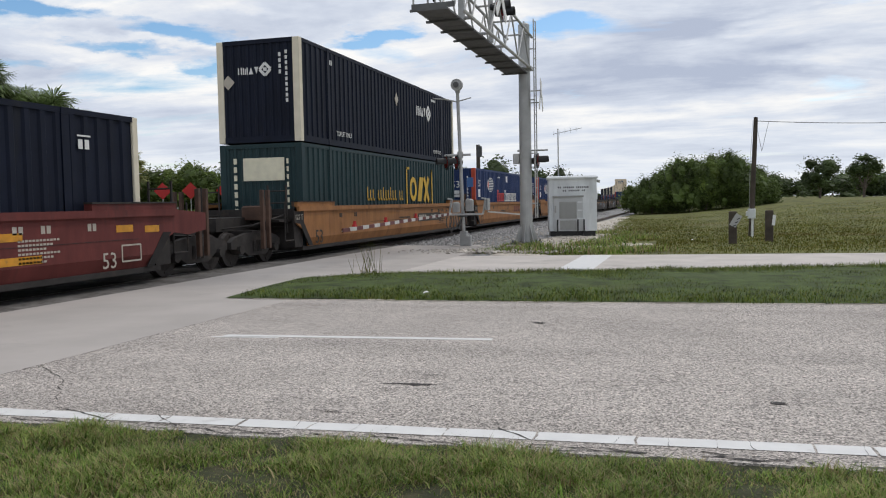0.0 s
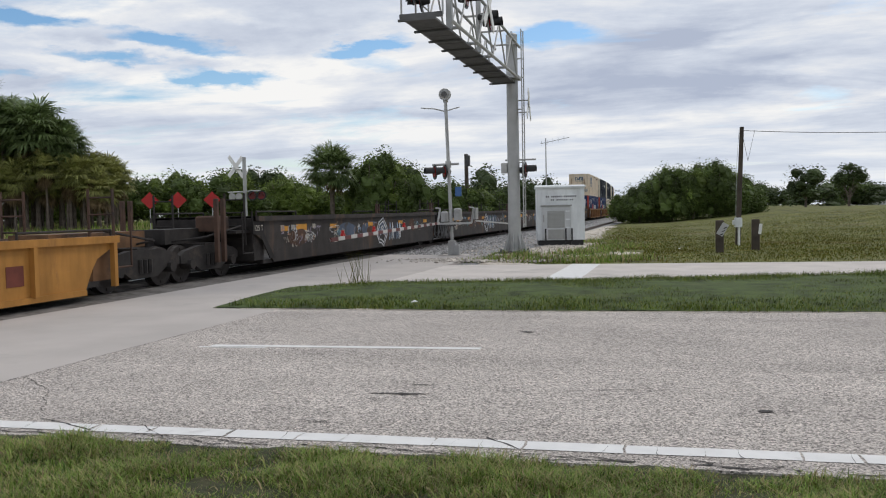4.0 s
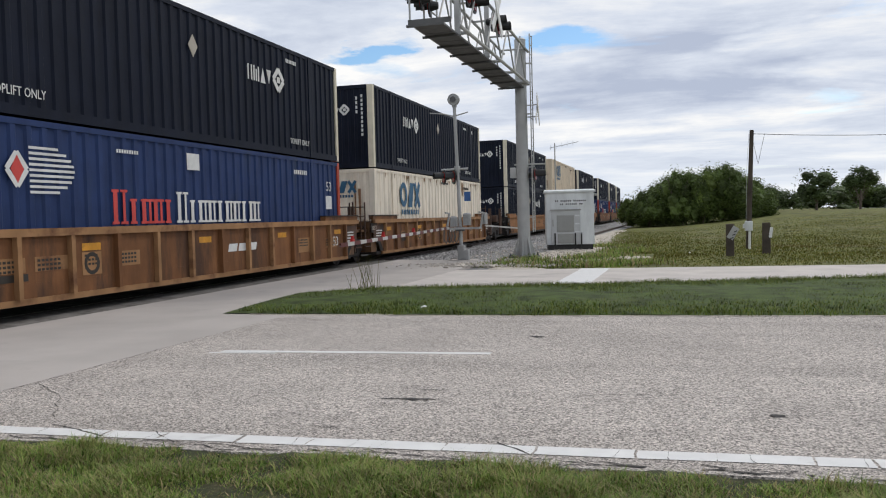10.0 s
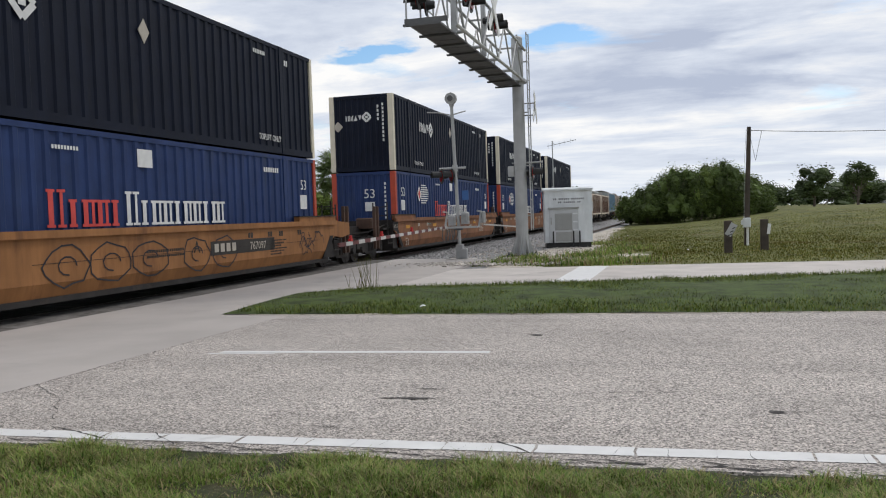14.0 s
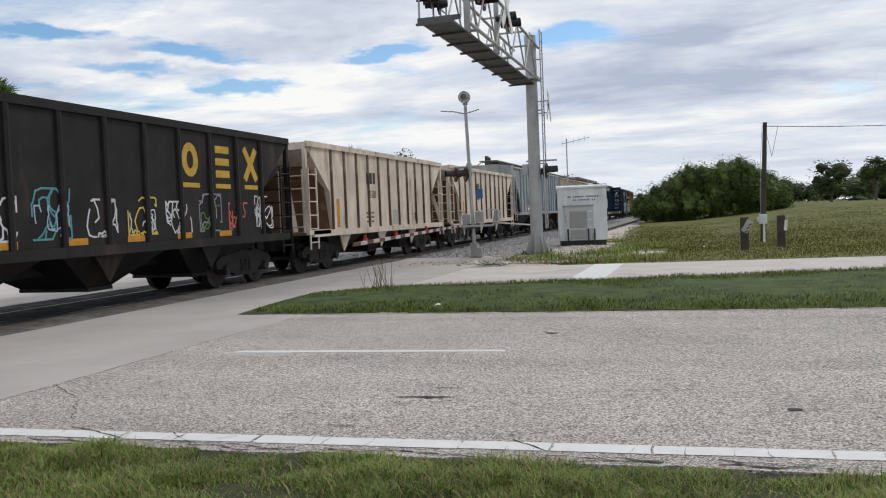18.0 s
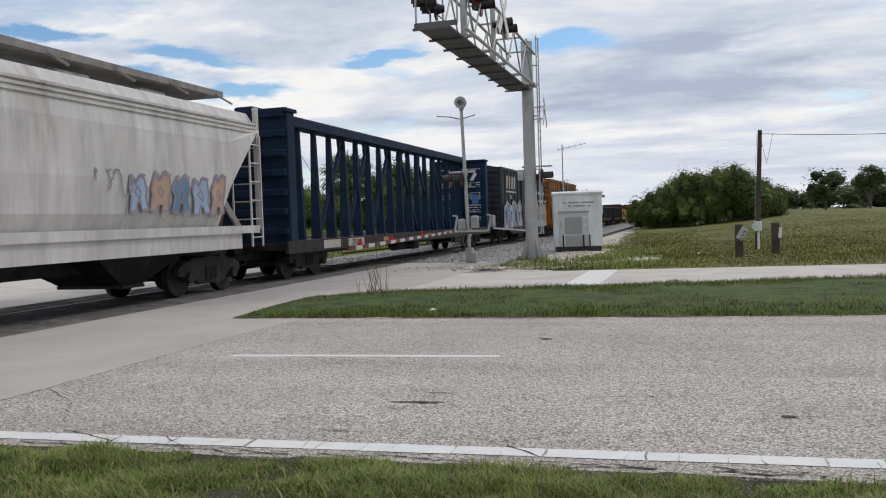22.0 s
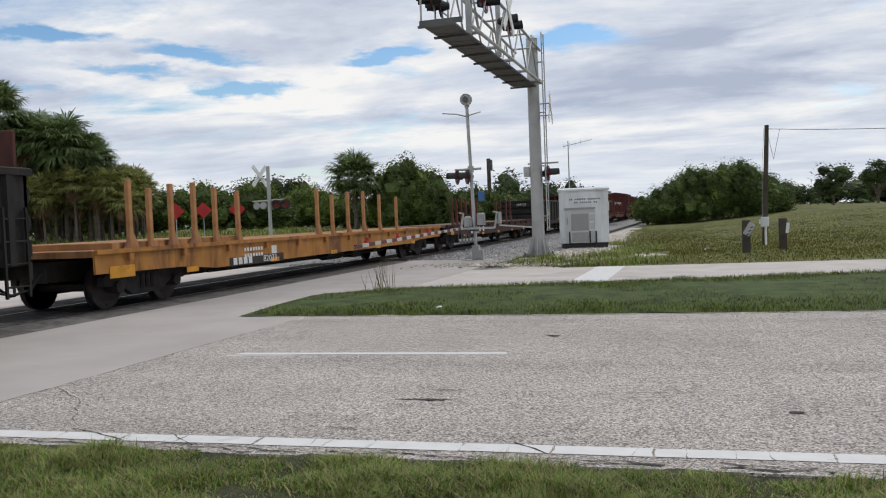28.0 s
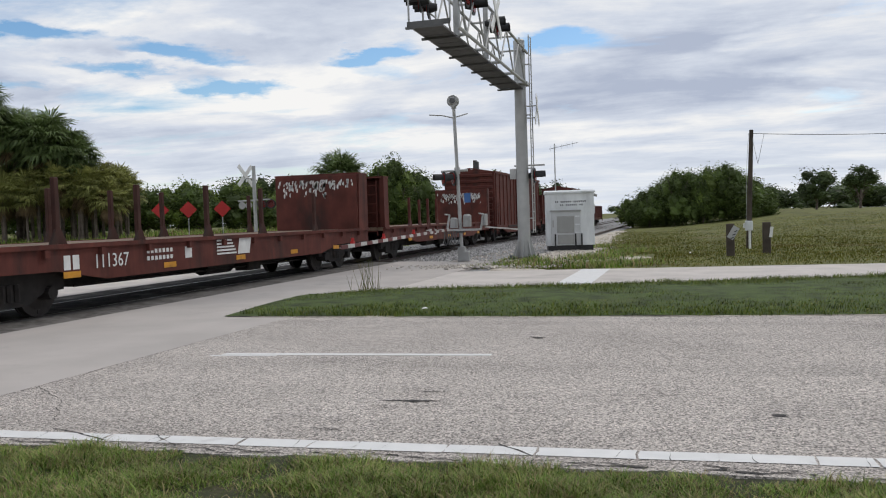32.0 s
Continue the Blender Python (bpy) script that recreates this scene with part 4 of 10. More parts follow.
def signal_cabinet():
    t = thing("signal_cabinet", "white metal signal equipment cabinet with a louvred grey door", "cabinet", (-4.58, 36.1, 0), 11)
    w, d, h = 1.02, 0.75, 2.42
    part("body", Shape().slab(-w, w, -d, d, 0.16, h, 0.02), CAB_WHITE, t)
    part("roof", Shape().add([(-w - 0.05, -d - 0.06, h - 0.02), (w + 0.05, -d - 0.06, h - 0.02), (w + 0.05, d + 0.06, h - 0.02), (-w - 0.05, d + 0.06, h - 0.02),
                              (-w - 0.05, -d - 0.06, h + 0.05), (w + 0.05, -d - 0.06, h + 0.05), (w + 0.05, d + 0.06, h + 0.05), (-w - 0.05, d + 0.06, h + 0.05), (-w - 0.05, 0, h + 0.13), (w + 0.05, 0, h + 0.13)],
                             [(3, 2, 1, 0), (0, 1, 5, 4), (2, 3, 7, 6), (4, 5, 9, 8), (7, 8, 9, 6), (0, 4, 8, 7, 3), (1, 2, 6, 9, 5)]), CAB_WHITE, t)
    door = part("door", Shape().slab(-0.82, 0.42, -d - 0.05, -d, 0.18, 1.62, 0.01), CAB_DOOR, t, "pale grey louvred door")
    part("lintel", Shape().box(-0.86, 0.46, -d - 0.09, -d, 1.62, 1.68), CAB_GREY, t)
    part("louvre_frame", Shape().box(-0.58, 0.16, -d - 0.065, -d - 0.05, 0.70, 1.42), CAB_GREY, door)
    sl = Shape().add([(-0.54, -0.012, 0.0), (0.12, -0.012, 0.0), (0.12, 0.0, 0.045), (-0.54, 0.0, 0.045)], [(0, 1, 2, 3)])
    pieces("louvre", sl, CAB_GREY, door, [(0, -d - 0.068, 0.73 + 0.055 * i) for i in range(12)])
    part("lower_panel", Shape().box(-0.55, 0.14, -d - 0.06, -d - 0.05, 0.22, 0.62), CAB_GREY, door)
    part("door_handle", Shape().bar((-0.74, -d - 0.09, 0.95), (-0.74, -d - 0.09, 1.25), 0.04), CAB_GREY, door)
    pieces("hinge_bar", Shape().box(0.2, 0.4, -0.02, 0.0, -0.03, 0.03), CAB_WHITE, door, [(0, -d - 0.052, z) for z in (0.7, 1.05, 1.4)])
    pieces("foot_post", Shape().box(-0.03, 0.03, -0.03, 0.03, 0, 0.66), BLACK_PAINT, t, [(x, -d - 0.12, 0.0) for x in (-0.66, 0.2, 0.46)])
    sign = part("sign_plate", Shape().slab(-0.7, 0.75, -d - 0.02, -d, 1.80, 2.12, 0.004), CAB_WHITE, t)
    k = Shape()
    for row, (z, n, x0, st) in enumerate(((2.0, 17, -0.63, 0.078), (1.86, 12, -0.42, 0.082))):
        for i in range(n):
            if i not in (2, 9):
                k.box(x0 + i * st, x0 + i * st + 0.05, -d - 0.026, -d - 0.02, z, z + 0.07)
    tagged(part("writing", k, MARK_DARK, sign), kind="stuff")
    part("plinth", Shape().box(-w + 0.06, w - 0.06, -d + 0.06, d - 0.06, -0.1, 0.16), BLACK_PAINT, t)
    part("vent", Shape().slab(w, w + 0.08, -0.25, 0.25, 1.5, 1.9, 0.01), CAB_WHITE, t)
    part("side_lamp", Shape().tube((w, -d + 0.1, 2.3), (w + 0.14, -d + 0.1, 2.26), 0.06, 8), CAB_GREY, t)
    return t


CAB_DOOR = surface("pale_grey_door_paint", (0.50, 0.51, 0.51), 0.55, grain=2, vary=0.08)
MARK_DARK = surface("dark_grey_lettering", (0.10, 0.10, 0.11), 0.6, grain=5, vary=0.1, bump=0)
signal_cabinet()


def radio_mast():
    t = thing("radio_mast", "slim grey radio antenna mast with short aerial elements", "antenna", (-5.7, 40.0, -0.05))
    part("pole", Shape().tube((0, 0, 0), (0, 0, 5.0), 0.04, 8, 0.025), GALV, t)
    part("boom", Shape().tube((-0.25, 0, 4.75), (1.15, 0, 5.0), 0.014, 5), GALV, t)
    pieces("element", Shape().tube((0, 0, -0.12), (0, 0, 0.12), 0.006, 5), GALV, t, [(-0.2 + 0.27 * i, 0, 4.76 + 0.048 * i) for i in range(5)])


radio_mast()


def utility_pole():
    t = thing("utility_pole", "weathered wooden utility pole with a meter box, standing in grass", "utility pole", (2.62, 33.8, -0.1))
    part("pole", Shape().tube((0, 0, 0), (0.17, 0, 4.62), 0.105, 12, 0.078), POLE_WOOD, t)
    part("conduit", Shape().tube((0.03, -0.15, 0.0), (0.04, -0.14, 1.0), 0.045, 8), WHITE, t, "white conduit")
    part("meter_box", Shape().slab(-0.13, 0.15, -0.28, -0.1, 0.75, 1.12, 0.015), CAB_WHITE, t, "pale meter box")
    part("meter_box", Shape().slab(-0.2, -0.04, -0.26, -0.12, 0.85, 1.02, 0.01), CAB_WHITE, t)
    part("ground_wire", Shape().pipe([(-0.08, -0.12, 1.1), (-0.03, -0.1, 3.2), (0.06, -0.1, 4.5)], 0.008, 4), GALV, t)


utility_pole()


def wire(name, a, b, sag, label, r=0.012):
    a, b = Vector(a), Vector(b)
    pts = [a.lerp(b, i / 16) - Vector((0, 0, sag * 4 * (i / 16) * (1 - i / 16))) for i in range(17)]
    whole(name, Shape().pipe(pts, r, 5), BLACK_PAINT, label, "cable")


wire("overhead_wire", (2.79, 33.8, 4.38), (16.5, 40.0, 4.75), 0.25, "thin dark overhead wire running to the next pole")
wire("service_wire", (2.79, 33.8, 4.34), (2.98, 33.5, 3.2), 0.0, "slack wire hanging from the pole top", 0.007)
wire("service_wire", (3.25, 33.75, 4.36), (2.98, 33.5, 3.2), 0.0, "slack wire hanging from the pole top", 0.007)
for x, y, h, lab in ((1.66, 28.7, 1.05, "short dark wooden post with a striped marker strip"), (2.9, 29.9, 1.05, "short weathered wooden post with a pale tag")):
    t = thing("marker_post", lab, "post", (x, y, -0.1))
    part("post", Shape().slab(-0.13, 0.13, -0.09, 0.09, 0, h + 0.06, 0.02), POLE_WOOD, t)
    if x < 2:
        s = part("marker_strip", Shape().bar((-0.02, -0.1, 0.62), (0.2, -0.1, 1.0), 0.01, 0.22), GALV, t, "torn silver striped marker")
        for k in range(3):
            part("stripe", Shape().bar((0.0 + 0.06 * k, -0.11, 0.62 + 0.11 * k), (0.1 + 0.06 * k, -0.11, 0.66 + 0.11 * k), 0.012, 0.03), BLACK_PAINT, s)
    else:
        part("tag", Shape().bar((0.12, -0.1, 0.6), (0.16, -0.1, 0.95), 0.01, 0.1), WHITE, t, "pale torn tag")


def far_crossbuck():
    t = thing("crossbuck_signal", "white crossbuck with red flashers on a grey pole across the tracks", "signal", (-21.7, 39.4, 0))
    part("pole", Shape().tube((0, 0, 0), (0, 0, 4.6), 0.1, 12), GALV, t)
    part("base", Shape().slab(-0.35, 0.35, -0.3, 0.3, 0, 0.55, 0.03), CAB_WHITE, t)
    cross_sign(t, (-0.45, -0.1, 4.1), 77, 1.5)
    part("sign_arm", Shape().tube((-0.6, -0.1, 3.95), (0, 0, 3.95), 0.025, 6), GALV, t)
    part("light_arm", Shape().tube((-1.0, 0, 2.75), (0.9, 0, 2.8), 0.04, 8), GALV, t)
    light_unit(t, (0.45, -0.05, 2.55), 25)
    light_unit(t, (0.95, 0.0, 2.55), 25)
    for x in (-0.75, -0.35):
        part("light_back", Shape().tube((x, -0.05, 2.52), (x, 0.12, 2.52), 0.2, 14, 0.13), CAST_GREY, t, "grey back of a flashing light")


far_crossbuck()
for x, y in ((-25.8, 36.9), (-24.6, 37.6), (-23.2, 38.6)):
    t = thing("end_of_road_marker", "red diamond end-of-road marker on a thin post", "road sign", (x, y, 0), 32)
    part("post", Shape().bar((0, 0, 0), (0, 0, 2.2), 0.06, 0.04), GALV, t)
    part("diamond", Shape().prism([(0.44, 2.37), (0, 2.81), (-0.44, 2.37), (0, 1.93)], "y", -0.05, -0.035), RED_PAINT, t)
t = thing("utility_pole", "dark wooden pole rising behind the trees", "utility pole", (-16.0, 66.0, 0))
part("pole", Shape().tube((0, 0, 0), (0, 0, 6.2), 0.16, 10), POLE_WOOD, t)
part("pole_hardware", Shape().slab(-0.05, 0.3, -0.2, 0.2, 5.2, 6.1, 0.05), UNDER_GREY, t)
t = thing("utility_pole", "distant wooden utility pole", "utility pole", (26.5, 62.0, 0.7))
part("pole", Shape().tube((0, 0, 0), (0, 0, 5.4), 0.13, 8), POLE_WOOD, t)
# old rail lying on the ballast shoulder
s = Shape()
for i, u in enumerate(range(42, 163, 6)):
    x, y, _ = track(u)
    x += 5.95 + 0.06 * math.sin(u * 0.05)
    s.v += [(x - 0.045, y, -0.05), (x + 0.045, y, -0.05), (x + 0.035, y, 0.11), (x - 0.035, y, 0.11)]
    if i:
        k = 4 * i
        s.f += [(k - 4 + j, k - 4 + (j + 1) % 4, k + (j + 1) % 4, k + j) for j in range(4)]
s.f += [(3, 2, 1, 0), tuple(range(len(s.v) - 4, len(s.v)))]
whole("spare_rail", s, RAIL_STEEL, "dark spare rail lying along the ballast shoulder", "rail")

# ---- rolling stock: every car's own frame has its middle on the rail tops at y = 0, +y to the rear, +x to the road side ----
ROLLING = []          # thing, metres along the train, height of its origin
CAR_BLACK = surface("black_car_paint", (0.019, 0.0165, 0.0155), 0.6, grain=2, vary=0.3, stain=(0.06, 0.043, 0.032), stain_scale=0.9, stain_at=0.57, streak=True)
UNDER = surface("grimy_running_gear", (0.026, 0.022, 0.02), 0.8, grain=5, vary=0.35, stain=(0.06, 0.045, 0.035), stain_scale=2, stain_at=0.55)
WHEEL = surface("dark_wheel_steel", (0.045, 0.038, 0.034), 0.6, 0.4, grain=6, vary=0.25)
ORANGE = surface("ochre_well_car_paint", (0.30, 0.136, 0.050), 0.6, grain=1.5, vary=0.12, stain=(0.16, 0.07, 0.03), stain_scale=0.9, stain_at=0.56, streak=True)
ORANGE_DULL = surface("rust_brown_well_car_paint", (0.24, 0.105, 0.05), 0.65, grain=1.5, vary=0.18, stain=(0.10, 0.05, 0.03), stain_scale=0.9, stain_at=0.52, streak=True)
BROWN_WELL = surface("weathered_brown_car_paint", (0.20, 0.088, 0.036), 0.65, grain=1.5, vary=0.25, stain=(0.075, 0.038, 0.022), stain_scale=0.9, stain_at=0.48, streak=True)
TAN_CHORD = surface("sun_bleached_tan_paint", (0.31, 0.17, 0.08), 0.7, grain=2, vary=0.2, stain=(0.14, 0.065, 0.035), stain_scale=1.2, stain_at=0.52, spec=0.2)
YELLOW_CAR = surface("yellow_car_paint", (0.40, 0.18, 0.045), 0.65, grain=2, vary=0.18, stain=(0.15, 0.068, 0.035), stain_scale=1.1, stain_at=0.50, streak=True)
YELLOW_WELL = surface("ochre_yellow_well_paint", (0.40, 0.19, 0.045), 0.6, grain=2, vary=0.14, stain=(0.17, 0.08, 0.035), stain_scale=0.9, stain_at=0.54, streak=True)
END_BROWN = surface("grimy_brown_end_steel", (0.075, 0.04, 0.026), 0.75, grain=3, vary=0.3, stain=(0.03, 0.022, 0.018), stain_scale=1.6, stain_at=0.5)
# well ochre darkened to put the end recess's shade into the colour, plus dirt stains
WELL_SHADE = surface("shaded_dirty_ochre_end_steel", (0.14, 0.07, 0.03), 0.7, grain=3, vary=0.3, stain=(0.05, 0.03, 0.02), stain_scale=1.4, stain_at=0.5)
MAROON = surface("maroon_car_paint", (0.125, 0.030, 0.026), 0.6, grain=2, vary=0.15, stain=(0.06, 0.025, 0.022), stain_scale=0.9, stain_at=0.55, streak=True)
REDBROWN = surface("red_brown_car_paint", (0.105, 0.030, 0.022), 0.7, grain=2, vary=0.25, stain=(0.045, 0.022, 0.018), stain_scale=0.9, stain_at=0.52, streak=True)
DARK_WELL = surface("sooty_grey_car_paint", (0.042, 0.036, 0.033), 0.65, grain=2, vary=0.3, stain=(0.11, 0.068, 0.042), stain_scale=1.1, stain_at=0.55, streak=True)
NAVY = surface("navy_container_paint", (0.0066, 0.0098, 0.0215), 0.55, grain=2, vary=0.15, stain=(0.013, 0.015, 0.02), stain_scale=1, stain_at=0.6, streak=True, spec=0.25)
BLUE = surface("blue_container_paint", (0.022, 0.042, 0.122), 0.5, grain=2, vary=0.12, stain=(0.028, 0.045, 0.095), stain_scale=1, stain_at=0.57, streak=True, spec=0.3)
GREEN = surface("dark_green_container_paint", (0.012, 0.034, 0.038), 0.5, grain=2, vary=0.12, stain=(0.022, 0.036, 0.038), stain_scale=1, stain_at=0.6, streak=True)
CREAM = surface("cream_container_paint", (0.74, 0.615, 0.46), 0.6, grain=2, vary=0.06, stain=(0.26, 0.13, 0.06), stain_scale=2.6, stain_at=0.64, streak=True)
BOXWHITE = surface("white_container_paint", (0.84, 0.75, 0.62), 0.6, grain=2, vary=0.05, stain=(0.55, 0.40, 0.25), stain_scale=0.8, stain_at=0.66, streak=True)
RED_POST = surface("red_corner_post_paint", (0.42, 0.06, 0.028), 0.55, grain=3, vary=0.15, stain=(0.2, 0.05, 0.03), stain_scale=1.5, stain_at=0.58)
CREAM_POST = surface("cream_corner_post_paint", (0.66, 0.60, 0.47), 0.6, grain=3, vary=0.08, stain=(0.40, 0.29, 0.17), stain_scale=1.5, stain_at=0.6)
MARK_WHITE = surface("white_stencil_paint", (0.66, 0.66, 0.64), 0.6, grain=5, vary=0.1, bump=0)
MARK_BLACK = surface("black_stencil_paint", (0.03, 0.025, 0.02), 0.6, grain=5, vary=0.2, bump=0)
MARK_YELLOW = surface("yellow_reflector", (0.55, 0.25, 0.02), 0.5, grain=5, vary=0.2, stain=(0.25, 0.13, 0.04), stain_scale=6, stain_at=0.56, bump=0)
MARK_TEAL = surface("blue_logo_paint", (0.03, 0.11, 0.20), 0.55, grain=5, vary=0.1, bump=0)
MARK_RED = surface("red_logo_paint", (0.55, 0.06, 0.05), 0.55, grain=5, vary=0.1, bump=0)
MARK_GOLD = surface("yellow_logo_paint", (0.55, 0.34, 0.035), 0.55, grain=5, vary=0.15, bump=0)
PLATE_GREY = surface("pale_grey_placard", (0.42, 0.38, 0.32), 0.6, grain=5, vary=0.1, bump=0)
LOAD_TARP = surface("plain_cream_placard", (0.70, 0.66, 0.50), 0.6, grain=5, vary=0.08, bump=0)

BL, BW, BH = 16.154, 2.591, 2.896     # a 53-foot box


def stencil(name, shape, material, parent, label=""):
    """Small painted strokes kept together as one part."""
    return tagged(part(name, shape, material, parent, label), kind="stuff")


def plate(s, x, y0, y1, z0, z1):
    """A painted patch on a +x side, just proud of it."""
    return s.box(x, x + 0.004, y0, y1, z0, z1)


def letter_bars(s, x, y0, z0, h, n, w=None, gap=0.35, rng=random):
    """A row of upright strokes that stands for a word."""
    w = h * 0.62 if w is None else w
    for i in range(n):
        y = y0 + i * w * (1 + gap)
        plate(s, x, y, y + w, z0, z0 + h)
    return s


def corrugated(s, x, sgn, y0, y1, z0, z1, n, depth=0.036):
    """Upright folds of a sheet wall whose outer face lies at x, outside being sgn."""
    p = (y1 - y0) / n
    prof = []
    for i in range(n):
        a = y0 + i * p
        prof += [(a, 0), (a + 0.30 * p, 0), (a + 0.42 * p, -depth), (a + 0.88 * p, -depth)]
    prof.append((y1, 0))
    v = [(x + sgn * d, y, z) for z in (z0, z1) for y, d in prof]
    m = len(prof)
    return s.add(v, [(i, i + 1, m + i + 1, m + i) for i in range(m - 1)])


def corrugated_end(s, y, sgn, x0, x1, z0, z1, n, depth=0.03):
    p = (x1 - x0) / n
    prof = []
    for i in range(n):
        a = x0 + i * p
        prof += [(a, 0), (a + 0.30 * p, 0), (a + 0.42 * p, -depth), (a + 0.88 * p, -depth)]
    prof.append((x1, 0))
    v = [(xx, y + sgn * d, z) for z in (z0, z1) for xx, d in prof]
    m = len(prof)
    return s.add(v, [(i, i + 1, m + i + 1, m + i) for i in range(m - 1)])


def container(label, wall, post, marks, folds=46):
    """A 53-foot box: corrugated walls between frame rails, end frames, lifting posts, corner castings, doors at the rear."""
    t = thing("shipping_container", label, "container")
    h, w = BL / 2, BW / 2
    zt = BH
    side = lambda sg: corrugated(Shape(), sg * (w - 0.008), sg, -h + 0.16, h - 0.12, 0.17, zt - 0.09, folds)
    part("side_wall", side(1), wall, t)
    part("side_wall", side(-1), wall, t)
    part("front_wall", corrugated_end(Shape(), -h + 0.02, -1, -w + 0.2, w - 0.2, 0.16, zt - 0.1, 9), wall, t)
    for a, b in ((-w + 0.14, -0.01), (0.01, w - 0.14)):
        part("door", Shape().slab(a, b, h - 0.10, h - 0.05, 0.14, zt - 0.1, 0.006), wall, t)
    pieces("lock_rod", Shape().tube((0, h - 0.02, 0.12), (0, h - 0.02, zt - 0.08), 0.018, 6), GALV, t, [(x, 0, 0) for x in (-0.95, -0.35, 0.35, 0.95)])
    roof = Shape().box(-w + 0.01, w - 0.01, -h + 0.02, h - 0.02, zt - 0.05, zt - 0.012)
    for i in range(30):
        y = -h + 0.5 + i * (BL - 1.0) / 29
        roof.box(-w + 0.12, w - 0.12, y - 0.05, y + 0.05, zt - 0.012, zt - 0.002)
    part("roof", roof, wall, t)
    for sg in (-1, 1):
        a, b = (w - 0.06, w) if sg > 0 else (-w, -w + 0.06)
        part("top_rail", Shape().box(a, b, -h + 0.1, h - 0.1, zt - 0.10, zt), wall, t)
        part("bottom_rail", Shape().box(a, b, -h + 0.1, h - 0.1, 0.0, 0.17), wall, t)
        a, b = (w - 0.05, w + 0.012) if sg > 0 else (-w - 0.012, -w + 0.05)
        pieces("lifting_post", Shape().box(a, b, -0.09, 0.09, 0.0, zt), wall, t, [(0, yy, 0) for yy in (-6.09, 6.09)])
    for sg in (-1, 1):
        a, b = (w - 0.2, w + 0.004) if sg > 0 else (-w - 0.004, -w + 0.2)
        p = Shape().slab(a, b, -h, -h + 0.2, 0.0, zt, 0.012)
        part("corner_post", p, post, t)
        p = Shape().slab(a, b, h - 0.16, h, 0.0, zt, 0.012)
        part("corner_post", p, post, t)
    part("floor", Shape().box(-w + 0.02, w - 0.02, -h + 0.05, h - 0.05, 0.05, 0.14), UNDER, t)
    for y0, y1, z1 in ((-h, -h + 0.1, 0.17), (h - 0.1, h, 0.14)):
        part("end_rail", Shape().box(-w + 0.2, w - 0.2, y0, y1, 0, z1), wall, t)
        part("end_rail", Shape().box(-w + 0.2, w - 0.2, y0, y1, zt - 0.12, zt), wall, t)
    pieces("corner_casting", Shape().slab(-0.085, 0.085, -0.092, 0.092, 0, 0.118, 0.008), wall, t, [(sg * (w - 0.068), yy, zz) for sg in (-1, 1) for yy in (-6.09, 6.09) for zz in (0.0, zt - 0.116)])
    marks(t, w + 0.001, h)
    return t


def spread(s, x, y0, z0, polys, size):
    """Plain flat shapes, in units of size, on a +x side; each a hair prouder than the last."""
    for k, ring in enumerate(polys):
        s.prism([(y0 + a * size, z0 + b * size) for a, b in ring], "x", x, x + 0.004 + 0.0003 * k)
    return s


def spread_end(s, y, x0, z0, polys, size):
    """The same on a -y end."""
    for k, ring in enumerate(polys):
        s.prism([(x0 + a * size, z0 + b * size) for a, b in ring], "y", y - 0.0003 * k, y + 0.008)
    return s


def beam(a, b, w):
    """A straight stroke of width w as a four-sided outline."""
    dx, dy = b[0] - a[0], b[1] - a[1]
    n = math.hypot(dx, dy)
    ox, oy = -dy / n * w / 2, dx / n * w / 2
    return [(a[0] + ox, a[1] + oy), (b[0] + ox, b[1] + oy), (b[0] - ox, b[1] - oy), (a[0] - ox, a[1] - oy)]


def ring_quads(cx, cy, ru, rv, w, n=14):
    """A closed oval band."""
    out = []
    for i in range(n):
        a, b = 2 * math.pi * i / n, 2 * math.pi * (i + 1) / n
        out.append([(cx + ru * math.cos(a), cy + rv * math.sin(a)), (cx + ru * math.cos(b), cy + rv * math.sin(b)), (cx + (ru - w) * math.cos(b), cy + (rv - w) * math.sin(b)), (cx + (ru - w) * math.cos(a), cy + (rv - w) * math.sin(a))])
    return out


# a plain stand-in for a railway emblem: oval band, slanted block, crossed bars
EMBLEM = (ring_quads(0.46, 0.5, 0.45, 0.5, 0.21)
          + [[(1.0, 0.0), (1.5, 0.0), (1.82, 1.0), (1.32, 1.0)]]
          + [beam((1.92, 0.0), (2.56, 1.0), 0.25), beam((1.92, 1.0), (2.56, 0.0), 0.25)])
# a row of four slim shapes and a pierced lozenge
FOUR_STROKES = [beam((0.08, 0), (0.08, 1), 0.17), beam((0.52, 0), (0.52, 1), 0.17), beam((0.85, 0), (0.85, 1), 0.17), beam((1.15, 0), (1.15, 0.8), 0.15), beam((1.45, 0), (1.45, 1), 0.17),
                [(1.72, 0), (2.4, 0), (2.06, 1)], [(2.58, 1), (3.22, 1), (2.9, 0.05)]]
LOZENGE = [beam(a, b, 0.34) for a, b in (((0, 0.5), (0.72, 1.22)), ((0.72, 1.22), (1.44, 0.5)), ((1.44, 0.5), (0.72, -0.22)), ((0.72, -0.22), (0, 0.5)))] + [beam((0.5, 0.5), (0.94, 0.5), 0.4)]


